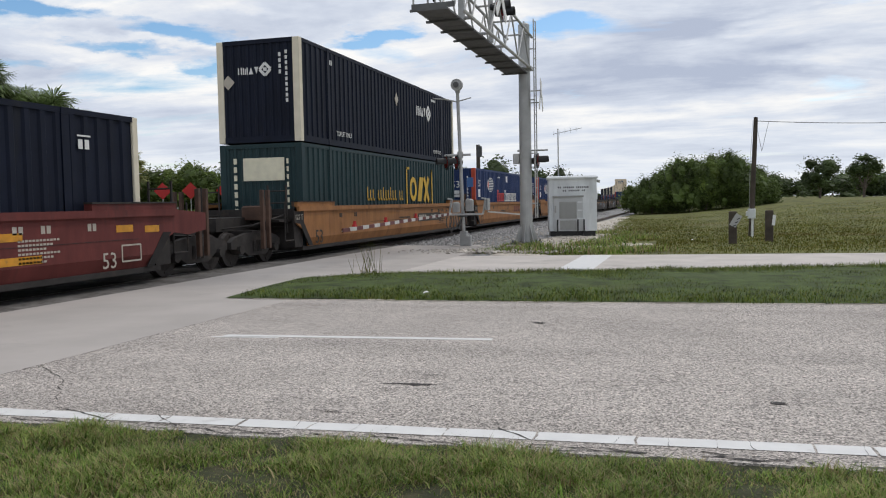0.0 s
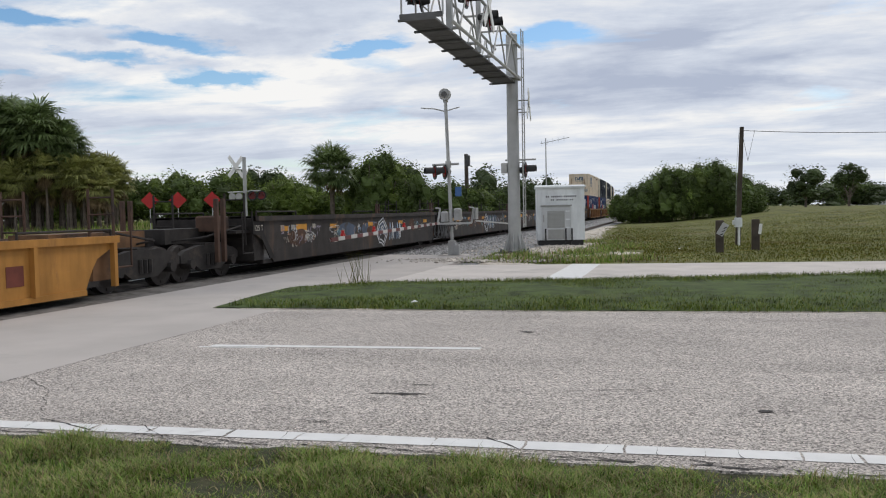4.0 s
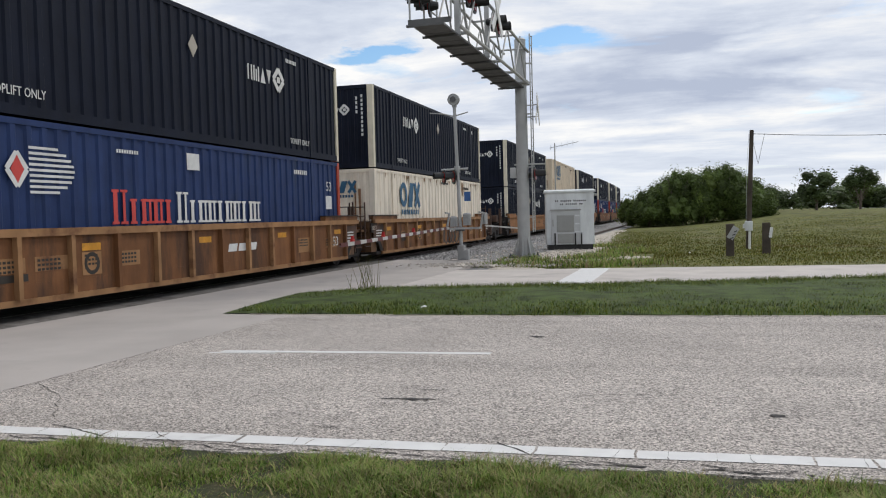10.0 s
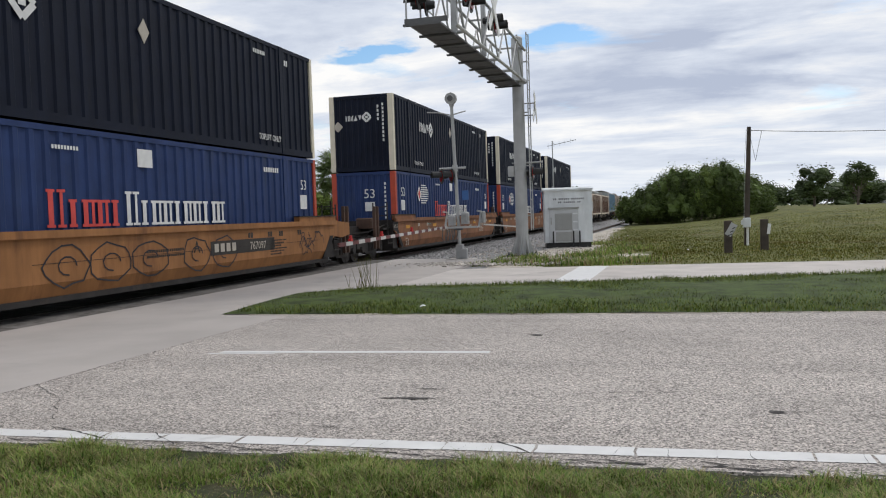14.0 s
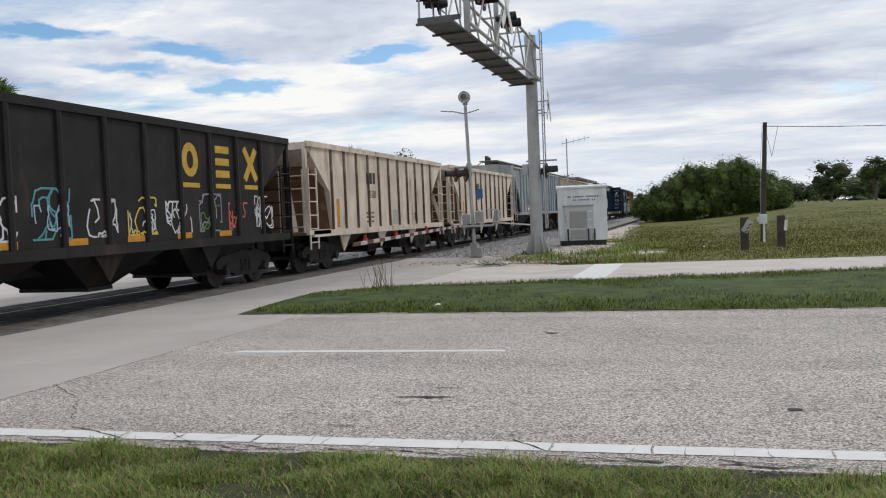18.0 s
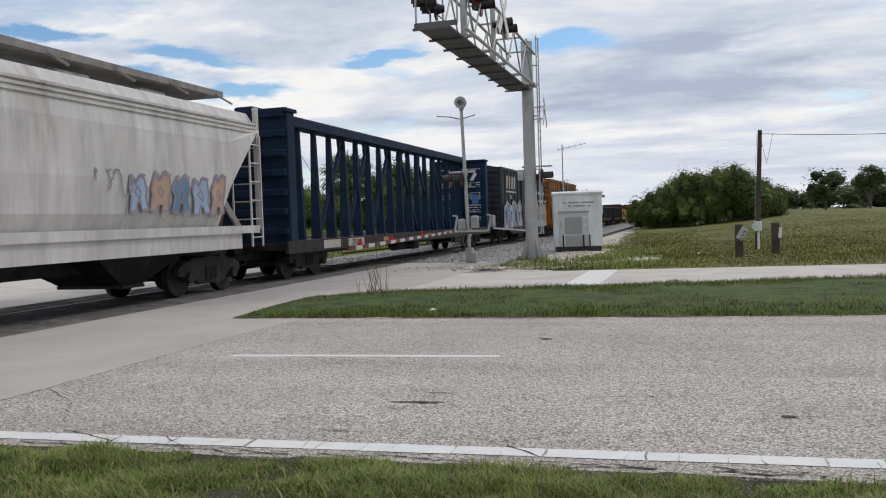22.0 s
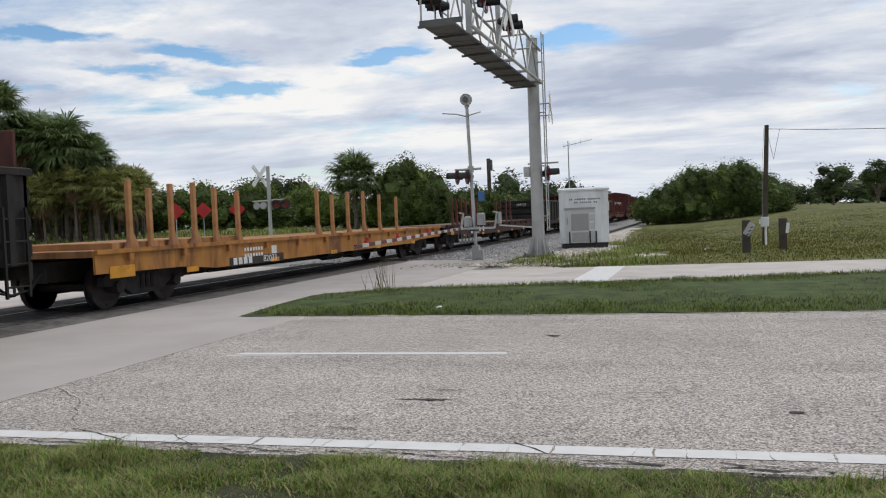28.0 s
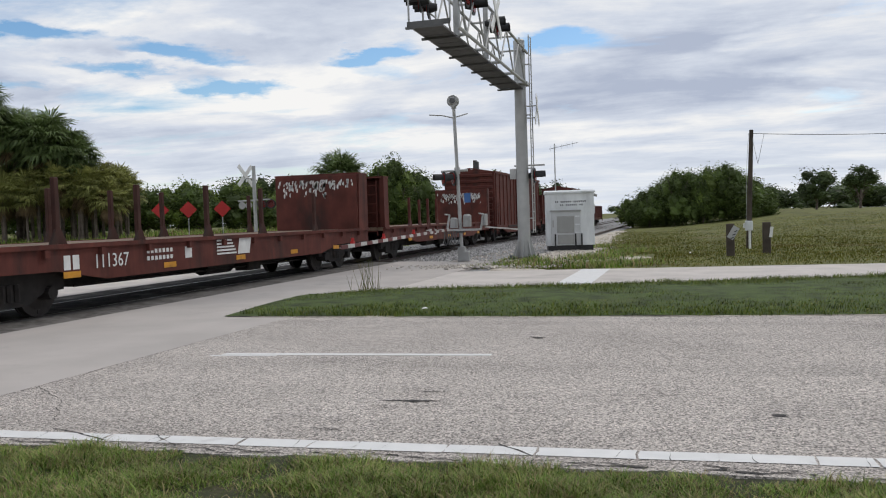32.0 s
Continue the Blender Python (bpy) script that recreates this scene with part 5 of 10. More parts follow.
def marks_navy(front):
    def f(t, x, h):
        y = -4.72 if front else 2.5
        s = spread(Shape(), x, y, 1.74, FOUR_STROKES, 0.38)
        spread(s, x, y + 1.35, 1.74, LOZENGE, 0.38 if front else 0.40)
        stencil("logo", s, MARK_WHITE, t, "white lozenge logo")
        s = letter_bars(Shape(), x, -6.0 if not front else 6.3, 2.42, 0.15, 2, 0.07, 0.5)
        letter_bars(s, x, 4.6, 2.5, 0.10, 7, 0.06, 0.5)
        stencil("marking", s, MARK_WHITE, t, "small white stencilled marks")
        for q in (-4.97, 5.32):
            lettering("TOPLIFT ONLY", 0.22, MARK_WHITE, t, (x + 0.012, q, 0.31), FACE_CAMERA_SIDE, squeeze=0.82)
        part("placard", Shape().prism([(0.12, 2.34), (0.30, 2.09), (0.12, 1.84), (-0.06, 2.09)], "x", x - 0.01, x + 0.004), PLATE_GREY, t, "pale diamond placard")
        # on the leading end
        s = spread_end(Shape(), -h + 0.008, -0.62, 1.93, FOUR_STROKES, 0.2)
        spread_end(s, -h + 0.008, 0.06, 1.93, LOZENGE, 0.24)
        for i in range(10):
            s.box(0.86, 0.93, -h + 0.008, -h + 0.016, 1.1 + i * 0.15, 1.2 + i * 0.15)
        for i in range(4):
            s.box(0.66, 0.73, -h + 0.008, -h + 0.016, 1.9 + i * 0.16, 2.01 + i * 0.16)
        stencil("end_marking", s, MARK_WHITE, t, "white logo and serial marks")
        d = 0.21
        part("placard", Shape().add([(-0.95, -h + 0.01, 1.52), (-0.95 + d, -h + 0.01, 1.52 + d), (-0.95, -h + 0.01, 1.52 + 2 * d), (-0.95 - d, -h + 0.01, 1.52 + d)], [(0, 1, 2, 3)]), PLATE_GREY, t, "pale diamond placard")
    return f


def serif_row(s, x, y0, z0, widths, heights, wide):
    """A row of footed uprights that stands for a word."""
    y = y0
    for i, (w, h) in enumerate(zip(widths, heights)):
        stems = (0.5,) if w < 0.3 else (0.24, 0.78) if i % 3 != 1 else (0.4,)
        q = []
        for k, m in enumerate(stems):
            c = y + m * w
            q += [beam((c, z0), (c, z0 + h), wide if k == 0 else wide * 0.6), beam((c - 0.1, z0 + 0.025), (c + 0.1, z0 + 0.025), 0.05), beam((c - 0.1, z0 + h - 0.025), (c + 0.1, z0 + h - 0.025), 0.05)]
        spread(s, x, 0.0, 0.0, q, 1.0)
        y += w * 1.07
    return s


def marks_blue(t, x, h):
    s = Shape()
    for i in range(9):
        z = 1.68 + i * 0.092
        k = math.sqrt(max(0.05, 1 - ((i - 4) / 5.2) ** 2))
        plate(s, x, -4.8, -4.8 + 1.05 * k, z, z + 0.045)
    spread(s, x, -5.28, 1.92, [beam(a, b, 0.3) for a, b in (((0, 0.5), (0.72, 1.42)), ((0.72, 1.42), (1.44, 0.5)), ((1.44, 0.5), (0.72, -0.42)), ((0.72, -0.42), (0, 0.5)))], 0.3)
    stencil("logo", s, MARK_WHITE, t, "white striped globe logo")
    part("emblem", Shape().prism([(-5.06, 2.3), (-4.92, 2.07), (-5.06, 1.84), (-5.2, 2.07)], "x", x, x + 0.006), MARK_RED, t)
    stencil("logo_wordmark", serif_row(Shape(), x, -2.8, 1.14, (0.47, 0.36, 0.36, 0.34, 0.36), (0.66, 0.49, 0.49, 0.49, 0.49), 0.12), MARK_RED, t, "red wordmark strokes")
    stencil("logo_wordmark", serif_row(Shape(), x, -0.72, 1.14, (0.43, 0.34, 0.36, 0.34, 0.36, 0.32, 0.34, 0.36, 0.2, 0.34), (0.66, 0.49, 0.49, 0.49, 0.49, 0.49, 0.49, 0.49, 0.49, 0.49), 0.11), MARK_WHITE, t, "white wordmark strokes")
    part("placard", Shape().box(x, x + 0.004, -0.28, 0.2, 2.29, 2.65), MARK_WHITE, t, "square white placard")
    lettering("53", 0.5, MARK_WHITE, t, (x + 0.012, -7.2, 1.95), FACE_CAMERA_SIDE)
    lettering("53", 0.40, MARK_WHITE, t, (x + 0.012, 7.2, 2.0), FACE_CAMERA_SIDE)
    s = Shape()
    plate(s, x, -7.42, -6.98, 1.4, 1.8)
    plate(s, x, 6.98, 7.4, 1.45, 1.85)
    letter_bars(s, x, 4.9, 2.42, 0.12, 7, 0.08, 0.5)
    letter_bars(s, x, -2.6, 2.5, 0.07, 9, 0.05, 0.5)
    stencil("marking", s, MARK_WHITE, t, "white stencilled marks")
    lettering("53", 0.5, MARK_WHITE, t, (0.25, -h + 0.004, 1.9), FACE_FRONT)
    s = Shape().box(0.05, 0.45, -h + 0.004, -h + 0.014, 1.4, 1.75)
    for i in range(9):
        s.box(0.85, 0.92, -h + 0.004, -h + 0.014, 1.1 + i * 0.16, 1.2 + i * 0.16)
    stencil("end_marking", s, MARK_WHITE, t, "white stencilled marks")


def rust_runs(t, x, h, seed, n):
    """Brown runs from the upper and lower rails of a pale box."""
    r = random.Random(seed)
    s = Shape()
    for _ in range(n):
        y, w = r.uniform(-7.4, 7.2), r.uniform(0.015, 0.05)
        top = r.choice((BH - 0.12, BH - 0.12, r.uniform(0.6, 1.2)))
        d = r.uniform(0.06, 0.35)
        s.prism([(y - w, top), (y + w, top), (y + w * 0.4, top - d), (y - w * 0.2, top - d * 0.8)], "x", x - 0.001, x + 0.002)
    for y0, y1, z0, z1 in ((4.1, 4.4, 2.1, 2.75), (-7.6, -7.45, 0.3, 1.2), (0.2, 1.4, 0.18, 0.28), (3.6, 5.6, 0.18, 0.26)):
        s.prism([(y0, z1), (y1, z1 - 0.06), (y1 - 0.05, z0), (y0 + 0.04, z0 + 0.08)], "x", x - 0.001, x + 0.0022)
    tagged(part("rust_run", s, RUST_MARK, t, "brown rust runs"), kind="stuff")
    s = Shape()
    for a, z0, z1, w in ((-0.95, 0.9, 2.3, 0.03), (-0.78, 0.6, 1.2, 0.05), (0.55, 0.5, 2.5, 0.03), (0.72, 1.0, 2.2, 0.05), (0.85, 0.4, 1.1, 0.04), (-0.2, 0.2, 0.6, 0.05)):
        s.prism([(a - w, z1), (a + w, z1), (a + w * 0.5, z0), (a - w * 0.5, z0)], "y", -h + 0.009, -h + 0.016)
    tagged(part("rust_run", s, RUST_MARK, t, "brown rust runs"), kind="stuff")


RUST_MARK = surface("brown_rust_run", (0.22, 0.11, 0.05), 0.8, grain=6, vary=0.4, stain=(0.45, 0.33, 0.2), stain_scale=4, stain_at=0.5, bump=0)


def marks_cream(t, x, h):
    s = spread(Shape(), x, -5.35, 1.55, EMBLEM, 0.96)
    letter_bars(s, x, -5.2, 1.26, 0.19, 10, 0.14, 0.6)
    stencil("logo", s, MARK_TEAL, t, "dark blue banded logo")
    s = spread_end(Shape(), -h + 0.006, -0.5, 2.06, EMBLEM, 0.42)
    for i in range(9):
        s.box(-0.48 + i * 0.11, -0.41 + i * 0.11, -h + 0.006, -h + 0.016, 1.9, 1.99)
    stencil("end_logo", s, MARK_TEAL, t, "dark blue banded logo")
    s = letter_bars(Shape(), x, 4.2, 2.45, 0.12, 9, 0.09, 0.5)
    letter_bars(s, x, 0.4, 2.6, 0.10, 11, 0.07, 0.5)
    stencil("marking", s, MARK_BLACK, t)
    rust_runs(t, x, h, 5, 46)


def marks_green(t, x, h):
    s = Shape()
    spread(s, x, 1.45, 1.2, EMBLEM, 0.98)
    for y in (1.05, 4.4):
        plate(s, x, y, y + 0.12, 1.0, 2.55)
        plate(s, x, y, y + (0.4 if y < 3 else 0.12), 2.45, 2.55)
    stencil("logo", s, MARK_GOLD, t, "yellow block logo in brackets")
    letter = Shape()
    for i in range(15):
        y = -3.1 + i * 0.255
        if i not in (3, 12):
            plate(letter, x, y, y + 0.07, 1.25, 1.62 + 0.1 * (i % 3 == 0))
            plate(letter, x, y, y + 0.18, 1.25, 1.32)
    stencil("slogan", letter, MARK_GOLD, t, "row of yellow slanting strokes")
    part("placard", Shape().box(-0.55, 0.75, -h - 0.002, -h + 0.012, 1.85, 2.5), LOAD_TARP, t, "blank pale cream panel")
    s = Shape()
    for i in range(7):
        s.box(-0.86, -0.76, -h + 0.004, -h + 0.014, 0.9 + i * 0.24, 1.06 + i * 0.24)
        s.box(0.82, 0.88, -h + 0.004, -h + 0.014, 1.0 + i * 0.22, 1.14 + i * 0.22)
    stencil("end_marking", s, LOAD_TARP, t)


def marks_plain(t, x, h):
    s = letter_bars(Shape(), x, 6.4, 2.2, 0.17, 2, 0.11, 0.5)
    plate(s, x, 6.38, 6.72, 2.42, 2.45)
    stencil("marking", s, MARK_WHITE, t, "small white stencilled marks")


def bogie(car, y, rear=False):
    """A two-axle bogie at y, wheel rims on the rails: side frames with springs, bolster, two wheelsets that turn."""
    fr = Shape()
    for sg in (-1, 1):
        x = sg * 1.0
        fr.prism([(y - 1.25, 0.62), (y - 1.05, 0.72), (y - 0.45, 0.82), (y + 0.45, 0.82), (y + 1.05, 0.72), (y + 1.25, 0.62), (y + 1.25, 0.45), (y + 0.75, 0.42),
                  (y + 0.42, 0.24), (y - 0.42, 0.24), (y - 0.75, 0.42), (y - 1.25, 0.45)], "x", x - 0.07, x + 0.07)
        for k in (-0.89, 0.89):
            fr.tube((x - 0.13, y + k, 0.42), (x + sg * 0.16, y + k, 0.42), 0.12, 8)
        for k in (-0.16, 0, 0.16):
            fr.tube((x + sg * 0.08, y + k, 0.34), (x + sg * 0.08, y + k, 0.62), 0.055, 6)
    fr.box(-1.05, 1.05, y - 0.2, y + 0.2, 0.52, 0.86)
    b = part("bogie", fr, UNDER, car, "grimy cast bogie frame")
    for k in (-0.89, 0.89):
        w = new("wheelset", WHEELSET)
        w.parent = b
        w.location = (0, y + k, 0.42)
    return b


def wheelset_mesh():
    s = Shape()
    s.tube((-0.95, 0, 0), (0.95, 0, 0), 0.08, 8)
    for sg in (-1, 1):
        x = sg * 0.755
        s.tube((x - 0.07, 0, 0), (x + 0.07, 0, 0), 0.42, 20)
        s.tube((x - sg * 0.07, 0, 0), (x - sg * 0.045, 0, 0), 0.445, 20)
        s.tube((x + sg * 0.07, 0, 0), (x + sg * 0.10, 0, 0), 0.30, 12, 0.16)
        for i in range(4):
            a = i * math.pi / 2
            s.box(x + sg * 0.07, x + sg * 0.085, 0.33 * math.cos(a) - 0.03, 0.33 * math.cos(a) + 0.03, 0.33 * math.sin(a) - 0.03, 0.33 * math.sin(a) + 0.03)
    return s.mesh("wheelset", WHEEL)


WHEELSET = wheelset_mesh()


def coupler(car, y, d):
    s = Shape().box(-0.1, 0.1, min(y, y + d * 0.75), max(y, y + d * 0.75), 0.78, 0.96)
    s.slab(-0.16, 0.16, min(y + d * 0.5, y + d * 0.85), max(y + d * 0.5, y + d * 0.85), 0.72, 1.02, 0.03)
    part("coupler", s, UNDER, car)
    s = Shape().pipe([(0.3, y, 0.75), (0.32, y + d * 0.3, 0.5), (0.25, y + d * 0.7, 0.42), (0.1, y + d * 0.85, 0.6)], 0.025, 6)
    part("air_hose", s, CAR_BLACK, car)


def ladder(s, x, y0, y1, z0, z1, n, r=0.018):
    """Grab irons between two stiles in the plane x."""
    s.bar((x, y0, z0), (x, y0, z1), 0.04)
    s.bar((x, y1, z0), (x, y1, z1), 0.04)
    for i in range(n):
        z = z0 + (z1 - z0) * (i + 0.5) / n
        s.tube((x, y0, z), (x, y1, z), r, 5)
    return s


def ladder_end(s, y, x0, x1, z0, z1, n, r=0.018):
    s.bar((x0, y, z0), (x0, y, z1), 0.04)
    s.bar((x1, y, z0), (x1, y, z1), 0.04)
    for i in range(n):
        z = z0 + (z1 - z0) * (i + 0.5) / n
        s.tube((x0, y, z), (x1, y, z), r, 5)
    return s


def well_unit(label, paint, half, lead, tail, style="smooth", lead_bogie=True, tail_bogie=False, number="53", top=1.45, emblem=False, serial="", tags=False, inscribed=(), rib_at=(), low=0.24):
    """A platform of a well car. half: half the well's length; lead and tail: how far the end platforms reach past it."""
    t = thing("well_car", label, "railway car")
    w = 1.50
    a, b = -half - 0.55, half + 0.55
    for sg in (-1, 1):
        s = Shape()
        x0, x1 = (w - 0.05, w) if sg > 0 else (-w, -w + 0.05)
        ring = [(a, top), (b, top), (b, 1.0), (b - 0.55, 0.75), (b - 0.68, 0.58), (a + 0.68, 0.58), (a + 0.55, 0.75), (a, 1.0)]
        s.prism(ring, "x", x0, x1)
        # the lower third leans in under the load
        lean = 0.13 * sg if style == "smooth" and paint is not DARK_WELL else 0.0
        s.add([(xx - (lean if zz < 0.5 else 0), yy, zz) for xx in (x0, x1) for yy, zz in ((a + 0.68, 0.579), (b - 0.68, 0.579), (b - 0.92, low + 0.02), (a + 0.92, low + 0.02))],
              [(0, 1, 2, 3), (7, 6, 5, 4), (0, 4, 5, 1), (1, 5, 6, 2), (2, 6, 7, 3), (3, 7, 4, 0)])
        part("side_sill", s, paint, t)
        c = Shape()
        xo = sg * (w - 0.05)
        c.box(min(xo, xo + sg * 0.13), max(xo, xo + sg * 0.13), a, b, top - 0.12, top + 0.01)
        if style != "smooth":
            c.box(min(xo, xo + sg * 0.09), max(xo, xo + sg * 0.09), a + 0.9, b - 0.9, low, low + 0.1)
        part("chord", c, TAN_CHORD if paint is BROWN_WELL else paint, t)
        if style == "ribbed":
            n = len(rib_at) or 14
            for i in range(n):
                y = rib_at[i] if rib_at else a + 1.1 + (b - a - 2.2) * i / (n - 1)
                r = Shape().box(min(xo + sg * 0.05, xo + sg * 0.15), max(xo + sg * 0.05, xo + sg * 0.15), y - 0.045, y + 0.045, low + 0.1, top - 0.12)
                part("rib", r, TAN_CHORD if paint is BROWN_WELL and i % 3 != 1 else paint, t)
    for y0, y1 in ((a, a + 2.5), (b - 2.5, b)):
        for sg in (-1, 1):
            x = sg * (w - 0.14)
            if paint is DARK_WELL or rib_at:
                part("grab_rail", Shape().pipe([(x + sg * 0.1, y0 + 0.1, top), (x + sg * 0.1, y0 + 0.1, top + 0.12), (x + sg * 0.1, y1 - 0.1, top + 0.12), (x + sg * 0.1, y1 - 0.1, top)], 0.022, 6), UNDER, t)
                continue
            part("end_riser", Shape().box(min(x, x + sg * 0.17), max(x, x + sg * 0.17), y0, y1, top + 0.01, top + 0.13), paint, t)
            part("riser_cap", Shape().box(min(x, x + sg * 0.2), max(x, x + sg * 0.2), y0 - 0.02, y1 + 0.02, top + 0.13, top + 0.16), UNDER, t)
    part("well_floor", Shape().box(-w + 0.06, w - 0.06, -half - 0.1, half + 0.1, 0.24, 0.34), UNDER, t)
    for sg, reach, bg in ((-1, lead, lead_bogie), (1, tail, tail_bogie)):
        e, o = sg * half, sg * (half + reach)
        s = Shape()
        y0, y1 = min(e, o), max(e, o)
        s.box(-0.45, 0.45, y0, y1, 0.86, 1.2)
        s.box(-w + 0.1, w - 0.1, min(e, e + sg * 0.5), max(e, e + sg * 0.5), 0.34, top - 0.05)
        s.box(-1.3, 1.3, min(e + sg * 0.3, e + sg * 1.2), max(e + sg * 0.3, e + sg * 1.2), 1.05, 1.12)
        part("end_platform", s, UNDER if style == "smooth" else WELL_SHADE, t)
        if not rib_at:
            pieces("end_post", Shape().slab(-0.05, 0.05, -0.05, 0.05, 0, 1.5, 0.01), END_BROWN, t, [(x, e + sg * q, 0.4) for x in (-1.28, 1.28) for q in (1.75, 2.05)] if bg else [])
            part("brake_box", Shape().slab(0.35, 0.95, min(e + sg * 0.9, e + sg * 1.5), max(e + sg * 0.9, e + sg * 1.5), 1.12, 1.5, 0.04), END_BROWN, t)
        yy = e + sg * 0.75
        lp = END_BROWN if style != "smooth" else UNDER
        part("end_ladder", ladder_end(Shape(), yy, 0.75, 1.3, 0.75, 2.05, 4), lp, t)
        part("end_ladder", ladder_end(Shape(), yy, -1.3, -0.75, 0.75, 2.05, 4), lp, t)
        g = Shape().tube((1.42, e + sg * 0.6, 0.55), (1.42, e + sg * 0.6, 1.6), 0.02, 6).tube((1.42, e + sg * 1.1, 0.55), (1.42, e + sg * 1.1, 1.6), 0.02, 6).tube((1.42, e + sg * 0.6, 0.55), (1.42, e + sg * 1.1, 0.55), 0.02, 6)
        part("side_step", g, lp, t)
        h = Shape().pipe([(1.2, e + sg * 0.6, 1.25), (1.1, o - sg * 0.6, 1.0), (0.3, o - sg * 0.2, 0.9)], 0.025, 5)
        part("brake_pipe", h, UNDER, t)
        if bg:
            bogie(t, o if reach < 2.4 and sg < 0 and lead_bogie == "shared" else sg * (half + min(reach, 2.0)))
    m = Shape()
    x = w + 0.002
    if style == "smooth" and paint is DARK_WELL:
        lettering(number, 0.58, PLATE_GREY, t, (x + 0.004, a + 2.15, 0.60), FACE_CAMERA_SIDE)
        part("placard", plate(Shape(), x, a + 2.3, a + 3.0, 1.0, 1.22), MARK_YELLOW, t, "worn yellow panel")
        m = Shape()
        for i in range(3):
            letter_bars(m, x + 0.001, a + 2.75, 0.98 - i * 0.09, 0.055, 5, 0.06, 0.4)
        for q in (a + 1.35, a + 2.0, a + 3.4):
            letter_bars(m, x + 0.001, q, 1.08, 0.13, 2, 0.09, 0.3)
        tagged(part("data_marking", m, PLATE_GREY, t), kind="stuff")
    elif style == "smooth":
        low = MARK_BLACK if paint is ORANGE else PLATE_GREY
        # three heavy dark blocks stand for the owner's emblem
        if emblem:
            m = Shape()
            for i in range(3):
                q = 1.15 + i * 0.62
                m.prism([(q, 1.2), (q + 0.5, 1.2), (q + 0.42, 0.84), (q - 0.06, 0.84)], "x", x, x + 0.004)
            stencil("logo", m, FADED_RED, t, "faded dark red block logo")
        lettering(number, 0.55 if paint is ORANGE else 0.42, low, t, (x + 0.006, 6.84 if paint is MAROON else a + 1.4, 0.40), FACE_CAMERA_SIDE)
        if paint is MAROON:
            part("frame_mark", spread(Shape(), x, 7.2, 0.5, [beam((0, 0), (0.55, 0), 0.03), beam((0, 0), (0, 0.3), 0.03), beam((0, 0.3), (0.55, 0.3), 0.03), beam((0.55, 0), (0.55, 0.3), 0.03)], 1.0), PLATE_GREY, t, "faded outlined panel")
            for q, z, g in ((4.3, 1.0, 0.5), (4.3, 0.62, 0.9), (7.9, 1.02, 0.45)):
                part("placard", plate(Shape(), x, q, q + g, z, z + 0.13), MARK_YELLOW, t, "worn yellow panel")
        if serial:
            lettering(serial, 0.30, PLATE_GREY, t, (x + 0.010, 4.2, 0.78), FACE_CAMERA_SIDE)
            stencil("reporting_mark", letter_bars(Shape(), x + 0.003, 2.25, 0.79, 0.21, 4, 0.2, 0.4), PLATE_GREY, t)
        char, at_y, p0, p1, digits = inscribed or ("C", -1.0, 0, 0, "")
        lettering(char, 0.36, MARK_BLACK, t, (x + 0.004, at_y, 0.86), FACE_CAMERA_SIDE)
        if digits:
            part("number_panel", plate(Shape(), x, p0, p1, 0.76, 1.08), MARK_BLACK, t, "black number panel")
            lettering(digits, 0.27, PLATE_GREY, t, (x + 0.010, p0 + (p1 - p0) * 0.71, 0.82), FACE_CAMERA_SIDE)
            stencil("reporting_mark", letter_bars(Shape(), x + 0.005, p0 + 0.15, 0.83, 0.19, 4, 0.17, 0.5), PLATE_GREY, t)
        m = Shape()
        letter_bars(m, x, at_y - 1.75, 0.94, 0.055, 17, 0.05, 0.5)
        letter_bars(m, x, at_y - 1.75, 0.84, 0.045, 20, 0.043, 0.5)
        for q in (a + 2.9, a + 4.1, b - 5.3, b - 4.3, b - 3.7, b - 2.6):
            letter_bars(m, x, q, 1.1, 0.13, 2, 0.09, 0.4)
        for i in range(6):
            letter_bars(m, x, b - 4.2, 0.98 - i * 0.07, 0.035, 12 - (i % 3) * 2, 0.055, 0.4)
        letter_bars(m, x, b - 6.4, 0.95, 0.05, 6, 0.06, 0.4)
        letter_bars(m, x, b - 6.4, 0.87, 0.05, 6, 0.06, 0.4)
        tagged(part("data_marking", m, low, t), kind="stuff")
        part("weld_seam", Shape().box(x - 0.004, x + 0.006, a + 5.5, b - 1.2, 0.90, 0.908), UNDER, t)
    else:
        if rib_at:
            part("number_panel", plate(Shape(), x, rib_at[0] + 0.6, rib_at[1] - 0.12, 0.39, 0.69), MARK_BLACK, t, "black number panel")
            part("number_panel", plate(Shape(), x, rib_at[1] + 0.1, rib_at[1] + 1.25, 0.39, 0.69), MARK_BLACK, t, "black number panel")
            lettering("453035", 0.27, PLATE_GREY, t, (x + 0.010, rib_at[1] + 0.68, 0.44), FACE_CAMERA_SIDE, squeeze=0.95)
            stencil("reporting_mark", letter_bars(Shape(), x + 0.005, rib_at[0] + 0.75, 0.45, 0.18, 4, 0.14, 0.5), PLATE_GREY, t)
            lettering("40", 0.42, MARK_BLACK, t, (x + 0.006, (rib_at[4] + rib_at[5]) / 2 - 0.1, 0.46), FACE_CAMERA_SIDE, squeeze=0.8)
            m = Shape()
            for i in range(3):
                m.prism([(rib_at[6] + 0.25 + i * 0.5, 0.75), (rib_at[6] + 0.62 + i * 0.5, 0.75), (rib_at[6] + 0.62 + i * 0.5, 0.42), (rib_at[6] + 0.25 + i * 0.5, 0.42)], "x", x, x + 0.004)
            stencil("logo", m, FADED_RED, t, "faded dark red block logo")
            m = letter_bars(Shape(), x, rib_at[2] + 0.3, 0.6, 0.05, 8, 0.05, 0.5)
